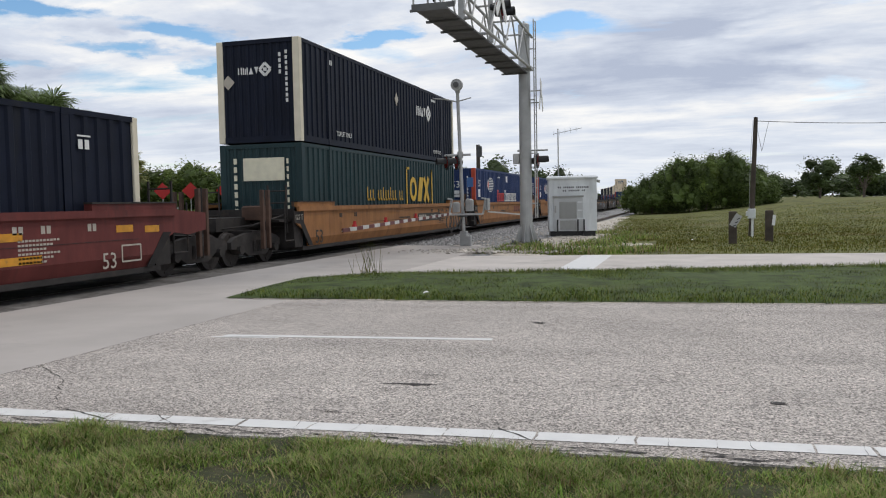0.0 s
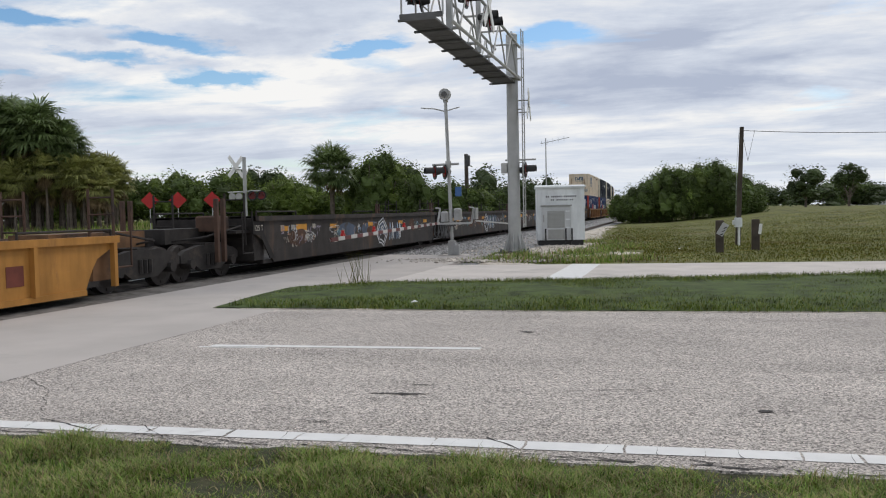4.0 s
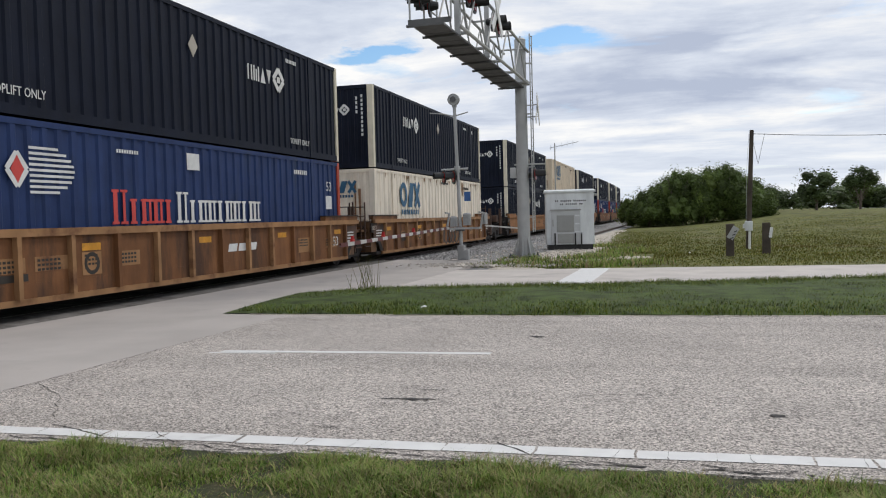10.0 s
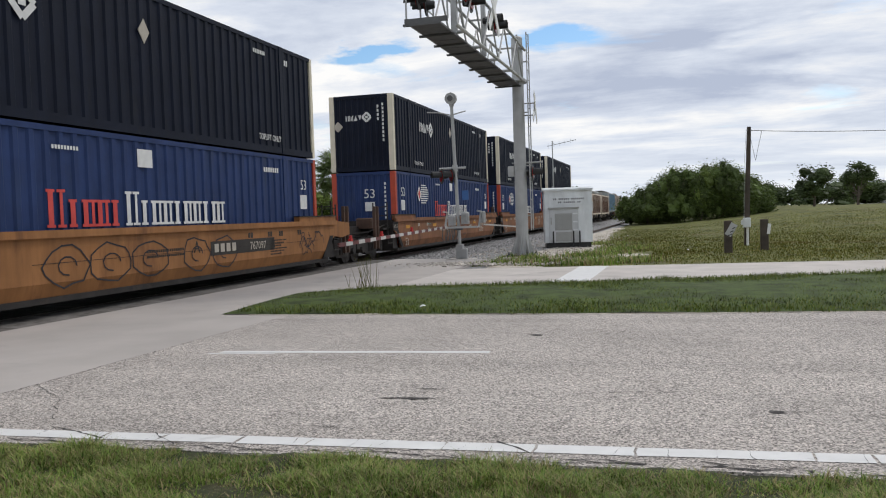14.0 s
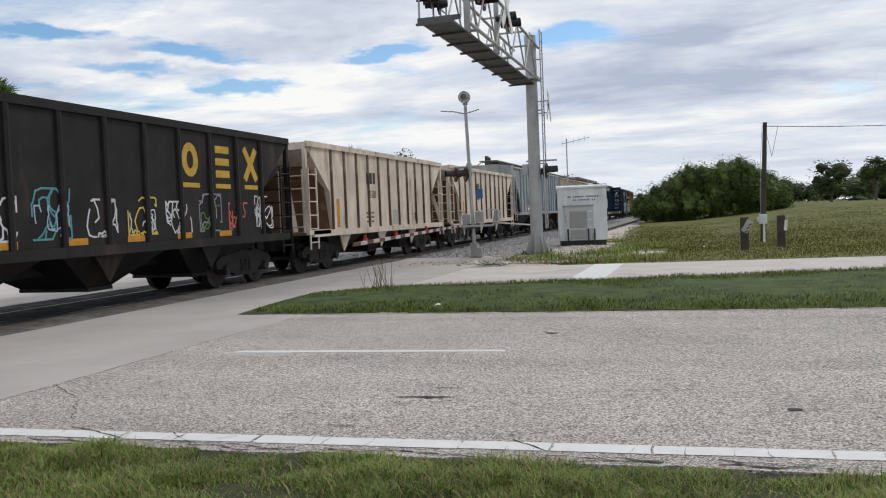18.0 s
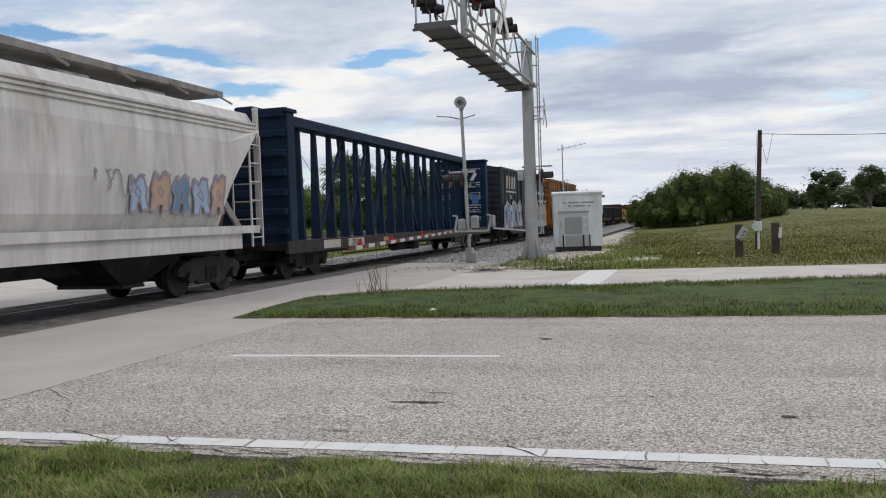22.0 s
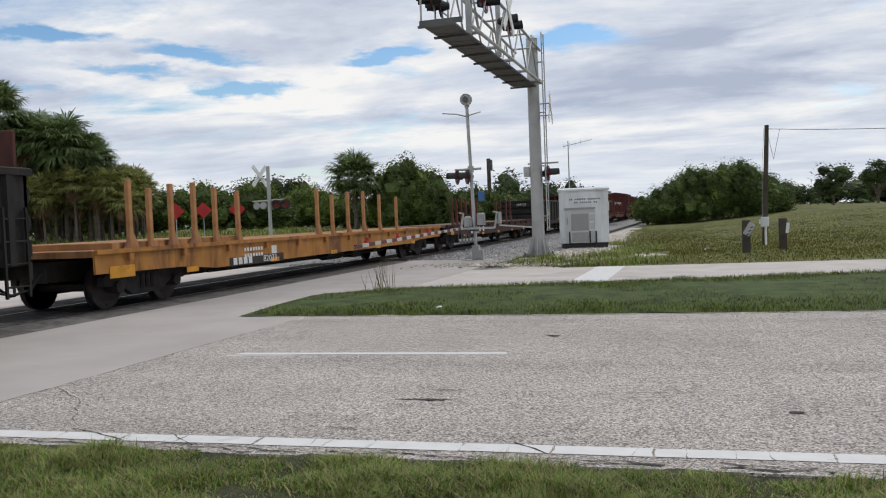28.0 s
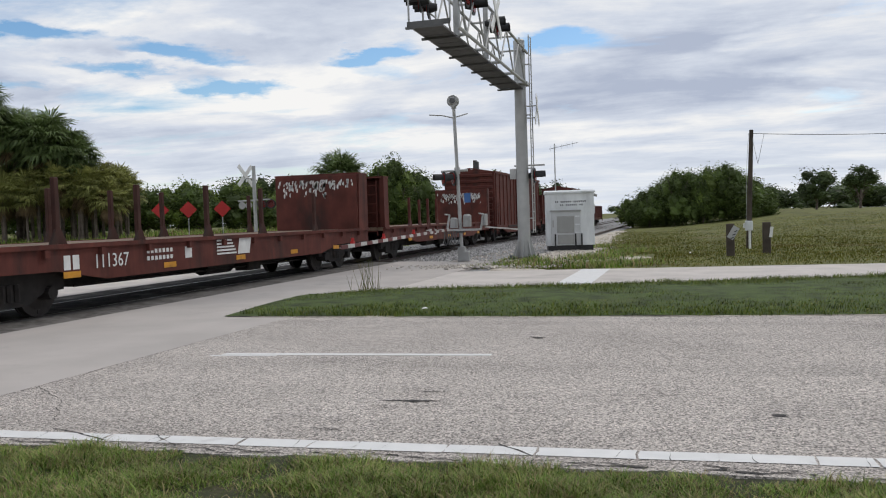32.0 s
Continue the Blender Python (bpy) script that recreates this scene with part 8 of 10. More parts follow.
R = random.Random(41)
def blotch(x, ring, material, parent, label="sprayed colour field"):
    """A flat sprayed field with the outline ring (y, z)."""
    cy, cz = sum(q[0] for q in ring) / len(ring), sum(q[1] for q in ring) / len(ring)
    s = Shape().add([(x, *q) for q in ring] + [(x, cy, cz)], [(k, (k + 1) % len(ring), len(ring)) for k in range(len(ring))])
    return part("graffiti", s, material, parent, label)


def strokes(x, runs, w, material, parent, label):
    s = Shape()
    for pts in runs:
        ribbon(s, x, pts, w)
    return tagged(part("graffiti", s, material, parent, label), kind="stuff")


def slashed_piece(rng, x, y0, y1, z0, z1, n, parent):
    """A salmon field with a spiked crest, heavy navy slashes edged in pale blue, dark drips along the foot, warm glints."""
    w, h = y1 - y0, z1 - z0
    k = 3 * n
    top = [(y0 + w * i / k, z0 + h * (rng.uniform(0.92, 1.06) if i % 3 == 1 else rng.uniform(0.5, 0.86))) for i in range(k + 1)]
    low = [(y0 + w * i / k, z0 + h * rng.uniform(-0.03, 0.05)) for i in range(k + 1)]
    for grow, dx, m, lab in ((0.12, 0.0, SPRAY[4], "green sprayed haze"), (0.0, 0.001, SPRAY[2], "salmon sprayed field")):
        s = Shape().add([(x + dx, a, b + grow * (1 + math.sin(a * 3))) for a, b in top] + [(x + dx, *q) for q in low], [(i, i + 1, k + 2 + i, k + 1 + i) for i in range(k)])
        part("graffiti", s, m, parent, lab)
    runs, edges, warm = [], [], []
    step = w / n
    for i in range(n):
        a = y0 + i * step
        zl, zh = z0 + h * rng.uniform(0.2, 0.32), z0 + h * rng.uniform(0.78, 0.95)
        zm = (zl + zh) / 2
        form = rng.choice((0, 1, 2, 3))
        if form == 0:
            pts = [(a + 0.1 * step, zl), (a + 0.45 * step, zh), (a + 0.6 * step, zm), (a + 0.85 * step, zh - 0.1 * h)]
        elif form == 1:
            pts = [(a + 0.15 * step, zh - 0.1 * h), (a + 0.35 * step, zl), (a + 0.8 * step, zh)]
        elif form == 2:
            pts = [(a + 0.2 * step, zl), (a + 0.3 * step, zh), (a + 0.8 * step, zh - 0.12 * h), (a + 0.75 * step, zm), (a + 0.35 * step, zm - 0.03 * h)]
        else:
            pts = [(a + 0.75 * step, zh), (a + 0.3 * step, zm + 0.1 * h), (a + 0.75 * step, zm - 0.08 * h), (a + 0.2 * step, zl)]
        runs.append(pts)
        edges.append([(q - 0.07, r + 0.05) for q, r in pts])
        q = a + step * rng.uniform(0.2, 0.8)
        warm.append([(q, zm - 0.05 * h), (q + 0.1, zm - 0.22 * h)])
    strokes(x + 0.0035, edges, 0.2, SPRAY[0], parent, "pale blue edges")
    strokes(x + 0.0062, runs, 0.21, SPRAY[3], parent, "heavy navy slashes")
    strokes(x + 0.0085, [[(q - 0.11, r + 0.08) for q, r in pts[:2]] for pts in runs], 0.035, SPRAY[1], parent, "white glints")
    strokes(x + 0.0088, warm, 0.09, SPRAY[6], parent, "yellow glints")
    drips = []
    for _ in range(5 * n):
        q, z = rng.uniform(y0, y1), z0 + h * rng.uniform(0.0, 0.2)
        drips.append([(q, z), (q + rng.uniform(-0.25, 0.25), z + h * rng.uniform(0.02, 0.14))])
    strokes(x + 0.0092, drips, 0.075, SPRAY[8], parent, "black strokes along the foot")


c = box_car("dark slate box car with large pale graffiti and white lettering", 501.9, 517.35, BOX_BLUE, 4.48, BOX_BLUE, -1.75, 1.2, 17, 10)
x = 1.532
s = Shape()
for i, (a, b) in enumerate(((0, 0.5), (0.75, 1.2), (1.45, 1.9), (2.1, 2.6))):
    s.prism([(-6.2 + a, 3.2), (-6.2 + a + 0.12, 3.95), (-6.2 + b, 3.95), (-6.2 + b, 3.75), (-6.2 + b - 0.15, 3.2)], "x", x, x + 0.004)
plate(s, x, -6.25, -3.5, 2.98, 3.08)
stencil("logo", s, PLATE_GREY, c, "bold pale logo strokes over a bar")
lettering("323", 0.34, MARK_WHITE, c, (x + 0.004, -5.0, 2.6), FACE_CAMERA_SIDE)
s = Shape()
for n, y, z in ((8, 1.92, 3.06), (1, 3.68, 3.06), (6, 4.2, 3.06), (5, 5.62, 3.06), (8, 4.3, 2.5)):
    for i in range(n):
        q = y + i * 0.2
        hh = 0.27 if i == 0 or (i * 7 + n) % 4 == 0 else 0.18
        plate(s, x + 0.052, q, q + 0.05, z, z + hh)
        plate(s, x + 0.052, q + 0.09, q + 0.14, z, z + 0.18)
tagged(stencil("slogan", s, MARK_WHITE, c, "small white lettering strokes"), kind="stuff")
# blue block with a stepped crest, peach block with round eyes and a row of pale teeth
x = 1.586
blue = [(1.3, 0.9), (1.42, 1.33), (2.05, 2.1), (2.42, 2.56), (3.2, 2.27), (3.5, 2.6), (3.9, 2.45), (4.6, 1.5), (4.75, 0.78), (3.0, 0.82)]
peach = [(4.2, 2.3), (5.05, 2.49), (5.5, 2.2), (6.2, 2.42), (7.2, 2.3), (7.5, 1.5), (7.45, 0.84), (5.8, 0.8), (4.75, 0.78), (4.6, 1.5)]
blotch(x, peach, SPRAY[9], c, "peach sprayed block")
blotch(x + 0.002, blue, SPRAY[0], c, "pale blue sprayed block")
strokes(x + 0.004, [[(2.5, 0.9), (2.5, 2.3)], [(3.25, 0.9), (3.3, 2.2)], [(1.8, 0.95), (2.3, 1.6)], [(4.0, 0.9), (4.1, 1.3)]], 0.12, SPRAY[10], c, "steel blue shading strokes")
for q, z, g in ((2.15, 1.4, 0.26), (2.95, 1.75, 0.18), (3.75, 1.5, 0.26), (5.2, 1.35, 0.2)):
    blotch(x + 0.006, [(q - g * 0.7, z), (q, z + g * 1.5), (q + g * 0.7, z), (q, z - g)], SPRAY[8], c, "black sprayed lozenge")
    blotch(x + 0.008, [(q - g * 0.35, z - 0.05), (q, z + g * 0.6), (q + g * 0.4, z), (q, z - g * 0.6)], SPRAY[2], c, "salmon sprayed lozenge")
blotch(x + 0.004, [(5.0, 1.55), (5.9, 1.75), (6.7, 1.6), (6.5, 1.25), (5.2, 1.2)], SPRAY[4], c, "green sprayed field")
strokes(x + 0.0066, [blue + blue[:1], peach[:8]], 0.045, SPRAY[8], c, "black outline")
strokes(x + 0.0075, [[(q + 0.03, z + 0.06) for q, z in blue[1:7]]], 0.03, SPRAY[1], c, "white outline")
for q, z in ((5.65, 1.95), (6.35, 1.98), (4.75, 2.15)):
    rg = [(q + 0.17 * math.cos(v), z + 0.15 * math.sin(v)) for v in (0.524 * i for i in range(13))]
    blotch(x + 0.006, rg[:-1], SPRAY[1], c, "white sprayed disc")
    strokes(x + 0.008, [rg, [(q - 0.05, z), (q + 0.05, z)]], 0.04, SPRAY[8], c, "black ring")
strokes(x + 0.008, [[(5.0 + 0.33 * i, 0.85), (5.12 + 0.33 * i, 1.15), (5.26 + 0.33 * i, 0.85)] for i in range(7)], 0.06, SPRAY[1], c, "row of pale teeth")
scrawl(R, x + 0.012, 1.4, 7.3, 0.95, 2.2, 16, 0.03, SPRAY[8], c, "black sprayed scrawl")
scrawl(R, x + 0.012, 5.9, 7.5, 2.1, 2.7, 6, 0.025, SPRAY[1], c)
# lilac and blue loops on the leading half
lobe = [(-7.35, 0.86), (-7.25, 2.0), (-6.3, 2.42), (-5.4, 2.1), (-4.4, 2.46), (-3.3, 2.2), (-2.5, 2.5), (-1.95, 2.16), (-2.25, 1.73), (-1.85, 1.1), (-1.85, 0.82)]
blotch(x, lobe, SPRAY[5], c, "lilac sprayed cloud")
for i, (q, g) in enumerate(((-6.6, 0.6), (-5.2, 0.55), (-3.9, 0.6), (-2.7, 0.5))):
    rg = [(q + g * math.cos(v) * (0.8 + 0.2 * math.sin(3 * v + i)), 1.58 + 0.62 * math.sin(v)) for v in (0.419 * k for k in range(16))]
    blotch(x + 0.002, rg[:-1], SPRAY[0 if i % 2 else 10], c, "blue sprayed lobe")
    strokes(x + 0.004, [rg], 0.07, SPRAY[1], c, "white outline")
    strokes(x + 0.006, [[(q - 0.2, 1.3), (q - 0.1, 1.75), (q + 0.15, 1.85), (q + 0.1, 1.4)]], 0.1, SPRAY[8], c, "black inner stroke")
strokes(x + 0.007, [[(q, z + 0.04) for q, z in lobe[1:10]]], 0.04, SPRAY[1], c, "white outline")
scrawl(R, x + 0.010, -7.3, -1.9, 0.9, 2.2, 18, 0.03, SPRAY[8], c, "black sprayed scrawl")
# door: worn patches and small tags
x = 1.63
for i in range(16):
    q, z, g = R.uniform(-1.65, 0.9), R.uniform(0.95, 2.0), R.uniform(0.08, 0.24)
    blotch(x + 0.0012 * i, [(q, z), (q + g * R.uniform(0.6, 1.6), z + R.uniform(-0.05, 0.05)), (q + g, z + g * R.uniform(0.6, 1.3)), (q - 0.05, z + g)], SPRAY[R.choice((1, 5, 9, 9, 8, 2, 5))], c, "worn painted patch")
scrawl(R, x + 0.022, -1.6, 1.1, 1.0, 2.2, 16, 0.025, SPRAY[1], c)
scrawl(R, x + 0.024, -1.6, 1.1, 0.95, 1.7, 10, 0.03, SPRAY[5], c, "lilac sprayed scrawl")
part("tag_panel", plate(Shape(), x, -1.0, -0.2, 3.45, 3.6), PLATE_GREY, c, "faded stencil")
part("grab_iron", Shape().bar((1.66, 7.1, 1.2), (1.66, 7.1, 1.9), 0.04, 0.08), MARK_YELLOW, c, "yellow grab iron")

c = box_car("orange-brown box car with dark ribbed door and bright graffiti", 519.4, 535.4, BOX_ORANGE, 4.48, DOOR_BROWN, -2.0, 1.5, 17, 9)
x = 1.532
s = Shape()
for i in range(4):
    q = -6.95 + i * 0.78
    s.prism([(q, 3.2), (q, 3.66), (q + 0.55, 3.66), (q + 0.55, 3.52), (q + 0.2, 3.48), (q + 0.2, 3.2)], "x", x, x + 0.004)
plate(s, x, -7.0, -5.3, 2.70, 2.8)
plate(s, x, -7.0, -6.88, 2.8, 3.15)
s.prism([(-5.1, 2.65), (-4.7, 3.1), (-4.3, 2.75), (-3.9, 3.7), (-3.6, 3.1), (-3.4, 2.5), (-4.4, 2.4)], "x", x, x + 0.004)
letter_bars(s, x, -3.3, 2.7, 0.28, 6, 0.12, 0.7)
stencil("logo", s, SPRAY[8], c, "worn black logo strokes")
lettering("The nationwide boxcar pool", 0.42, SPRAY[8], c, (x + 0.06, 4.65, 3.72), FACE_CAMERA_SIDE)
lettering("next", 0.24, SPRAY[8], c, (x + 0.06, 3.6, 2.95), FACE_CAMERA_SIDE)
lettering("load", 0.24, SPRAY[8], c, (x + 0.06, 3.6, 2.72), FACE_CAMERA_SIDE)
lettering("any", 0.24, SPRAY[8], c, (x + 0.06, 6.3, 2.95), FACE_CAMERA_SIDE)
lettering("road", 0.24, SPRAY[8], c, (x + 0.06, 6.3, 2.72), FACE_CAMERA_SIDE)
s = Shape().prism([(4.35, 3.45), (4.6, 3.57), (5.75, 2.45), (5.55, 2.33)], "x", x + 0.056, x + 0.058).prism([(5.8, 3.5), (5.56, 3.38), (4.4, 2.4), (4.6, 2.28)], "x", x + 0.0585, x + 0.0605)
stencil("logo", s, STAKE_PALE, c, "worn pale crossed bars")
part("name_panel", plate(Shape(), x + 0.052, -7.15, -5.55, 1.59, 2.34), SPRAY[6], c, "yellow number panel")
lettering("39  665", 0.38, MARK_BLACK, c, (x + 0.062, -6.35, 1.64), FACE_CAMERA_SIDE)
stencil("reporting_mark", letter_bars(Shape(), x + 0.058, -7.0, 2.0, 0.27, 4, 0.2, 0.9), MARK_BLACK, c)
slashed_piece(R, x + 0.053, -7.5, -2.1, 0.76, 2.35, 5, c)
slashed_piece(R, x + 0.053, 1.75, 7.8, 0.76, 2.4, 6, c)
# on the door's ribs: bands of colour
x = 1.662
for z0, z1, m in ((0.98, 1.25, 4), (1.25, 1.42, 6), (1.42, 1.6, 2), (1.6, 1.66, 1), (1.66, 2.06, 2)):
    part("graffiti", plate(Shape(), x, -1.9, 1.4, z0, z1), SPRAY[m], c, "sprayed band across the door")
strokes(x + 0.006, [[(-1.7 + 0.55 * i, 1.72), (-1.62 + 0.55 * i, 2.02), (-1.36 + 0.55 * i, 2.02), (-1.3 + 0.55 * i, 1.72)] for i in range(5)], 0.12, SPRAY[3], c, "navy sprayed arches")
scrawl(R, x + 0.010, -1.8, 1.3, 1.0, 1.6, 12, 0.06, SPRAY[8], c, "black sprayed strokes")
part("end_ladder_rail", Shape().bar((1.62, -7.6, 1.0), (1.62, -7.6, 1.9), 0.04, 0.07), MARK_YELLOW, c, "yellow grab iron")
part("paper_tag", plate(Shape(), x, -1.85, -1.55, 2.72, 2.84), MARK_WHITE, c, "small white paper tag")


def flat_car(label, u0, u1, paint, zd, zs, stakes=(), stake_h=1.1, stake_paint=None, bulk=0.0, number="", deck=DECK_WOOD, pockets=12, face_tag=False, far_stakes=None, deep=0.42):
    """A flat car: deck, deep side sills with stake pockets, stakes, and bulkheads where bulk (their top) is given."""
    t = thing("flat_car", label, "railway car", group="freight cars of the train")
    h = (u1 - u0) / 2
    w = 1.46
    part("deck", Shape().slab(-w + 0.05, w - 0.05, -h, h, zd - 0.12, zd, 0.01), deck, t)
    for x in (-w, w):
        x0, x1 = (x - 0.05, x) if x > 0 else (x, x + 0.05)
        k = h - 2.6
        part("side_sill", Shape().prism([(-h, zd - 0.02), (h, zd - 0.02), (h, zd - 0.42), (k, zd - 0.45), (k - 1.2, zs), (-k + 1.2, zs), (-k, zd - 0.45), (-h, zd - 0.42)], "x", x0, x1), paint, t)
        f0, f1 = (x - 0.01, x + 0.06) if x > 0 else (x - 0.06, x + 0.01)
        part("sill_flange", Shape().box(f0, f1, -h, h, zd - 0.07, zd + 0.01), paint, t)
    pk = Shape().box(0, 0.08, -0.06, 0.06, -0.13, 0.0)
    pieces("stake_pocket", pk, paint, t, [(w, -h + 0.9 + i * (2 * h - 1.8) / (pockets - 1), zd - 0.08) for i in range(pockets)] + [(-w - 0.08, -h + 0.9 + i * (2 * h - 1.8) / (pockets - 1), zd - 0.08) for i in range(pockets)])
    if stakes:
        st = Shape().slab(-0.045, 0.045, -0.055, 0.055, 0, stake_h, 0.012).add([(0, -0.2, 0), (0, 0.2, 0), (0, 0.05, 0.28), (0, -0.05, 0.28), (0.05, -0.2, 0), (0.05, 0.2, 0), (0.05, 0.05, 0.28), (0.05, -0.05, 0.28)], [(0, 1, 2, 3), (7, 6, 5, 4), (0, 4, 5, 1), (1, 5, 6, 2), (2, 6, 7, 3), (3, 7, 4, 0)])
        short = (0.0, -0.16, -0.05, 0.0, -0.09, -0.14) if stake_h > 1.2 else (0.0, -0.06, 0.0)
        for k, d in enumerate(short):
            # stakes stand deeper or shallower in their pockets
            pieces("stake", st, stake_paint or paint, t, [(w - 0.1, y - (u0 + u1) / 2, zd + d) for y in stakes[k::len(short)]])
        pieces("stake", st, stake_paint or paint, t, [(-w + 0.1, y - (u0 + u1) / 2, zd) for y in (stakes if far_stakes is None else far_stakes)])
    for sg in (-1, 1) if bulk else ():
        y0, y1 = (-h + 0.02, -h + 0.08 + deep) if sg < 0 else (h - 0.08 - deep, h - 0.02)
        inner = y1 if sg < 0 else y0
        part("bulkhead", Shape().slab(-w + 0.002, w - 0.002, min(inner, inner - sg * 0.06), max(inner, inner - sg * 0.06), zd, bulk, 0.01), paint, t)
        for x in (-w + 0.08, -0.5, 0.5, w - 0.08):
            part("bulkhead_post", Shape().box(x - 0.08, x + 0.08, y0 + 0.06, y1 - 0.06, zd, bulk), paint, t)
        part("bulkhead_cap", Shape().box(-w - 0.035, w + 0.035, y0 - 0.02, y1 + 0.02, bulk, bulk + 0.06), paint, t)
        for x0, x1 in ((-w - 0.025, -w - 0.003), (w + 0.003, w + 0.025)):
            part("bulkhead_side", Shape().prism([(y0, zd), (y1, zd), (y1 - (0.0 if sg > 0 else 0.1), bulk), (y0 + (0.1 if sg > 0 else 0.0), bulk)], "x", x0, x1), paint, t)
        part("bulkhead_ladder", ladder_end(Shape(), (y0 if sg < 0 else y1), 0.7, 1.2, zd - 0.3, bulk - 0.1, 6), paint, t)
        if face_tag and sg > 0:
            s = Shape()
            r = random.Random(int(u0))
            for i in range(150):
                g = r.choice((-0.95, -0.6, -0.1, 0.25, 0.8))
                a, b = max(-1.35, min(1.3, g + r.gauss(0, 0.2))), bulk - 0.15 - abs(r.gauss(0, 0.2))
                q = r.uniform(0.015, 0.07)
                s.add([(a, inner - 0.068, b), (a + q, inner - 0.068, b + q * 0.6), (a + q * 0.7, inner - 0.068, b - q * 2.2), (a - q * 0.2, inner - 0.068, b - q * 1.4)], [(0, 1, 2, 3)])
            tagged(part("peeled_paint", s, MARK_WHITE, t, "flaking white paint"), kind="stuff")
    if number:
        lettering(number, 0.36, MARK_WHITE, t, (w + 0.010, -h + 3.95, zd - 0.45), FACE_CAMERA_SIDE, squeeze=0.9)
        stencil("reporting_mark", letter_bars(Shape(), w + 0.003, -h + 2.72, zd - 0.44, 0.25, 2, 0.16, 0.35), MARK_WHITE, t, "white strokes of a reporting mark")
        part("reflector", plate(Shape(), w + 0.004, -h + 0.4, -h + 0.78, zd - 0.42, zd - 0.14), MARK_YELLOW, t, "square yellow panel")
    r = random.Random(int(u0) + 1)
    for k in range(5):
        y = -h + 2.7 + k * (2 * h - 2.8) / 5
        part("reflector", plate(Shape(), w + 0.004, y, y + 0.42, zd - 0.58, zd - 0.47), MARK_YELLOW, t)
    part("belly_sill", Shape().prism([(-h + 2.6, 0.62), (-h + 4.2, 0.40), (h - 4.2, 0.40), (h - 2.6, 0.62)], "x", -0.35, 0.35), UNDER, t)
    s = Shape()
    for i in range(2):
        letter_bars(s, w + 0.003, -h + 5.0, zd - 0.26 - i * 0.14, 0.08, 7, 0.08, 0.6)
    s.box(w, w + 0.004, -h + 6.3, -h + 6.55, zd - 0.42, zd - 0.18)
    tagged(part("data_marking", s, MARK_WHITE, t), kind="stuff")
    stub(t, h, 0.85)
    underbits(t, r, h, 0.5)
    for y in (-h + 1.9, h - 1.9):
        bogie(t, y)
    put(t, (u0 + u1) / 2)
    return t


def stripe_logo(c, y, zd):
    """Horizontal pale bars beside a block: a plain railway emblem."""
    s = Shape()
    for i in range(5):
        plate(s, 1.465, y, y + 0.85 - 0.05 * i, zd - 0.42 + i * 0.075, zd - 0.38 + i * 0.075)
    s.prism([(y + 0.9, zd - 0.44), (y + 1.0, zd - 0.07), (y + 1.55, zd - 0.07), (y + 1.45, zd - 0.44)], "x", 1.465, 1.469)
    stencil("logo", s, MARK_WHITE, c, "white striped logo")


R = random.Random(51)
c = flat_car("red-brown bulkhead flat car with steel stakes, empty", 537.8, 557.4, REDBROWN, 1.2, 0.6, [541.0, 542.9, 544.7, 546.6, 548.4, 550.2, 552.0, 553.8], 1.05, DARK_FLAT, 2.72, "111232")
stripe_logo(c, 3.0, 1.2)
s = Shape()
k = c.children[-1]
ring_pts = [(-1.2, 1.45), (-1.3, 2.2), (-1.0, 2.5), (-0.7, 2.2), (-0.7, 1.5), (-0.4, 1.4), (-0.3, 2.45), (0.0, 2.5), (0.1, 1.5), (0.4, 1.4), (0.5, 2.4), (0.9, 2.5), (1.2, 2.1), (1.0, 1.5), (0.6, 1.45)]
for (xa, za), (xb, zb) in zip(ring_pts, ring_pts[1:]):
    s.bar((xa, 9.22, za), (xb, 9.22, zb), 0.02, 0.09)
part("graffiti", s, SPRAY[1], c, "white outlined sprayed letters")


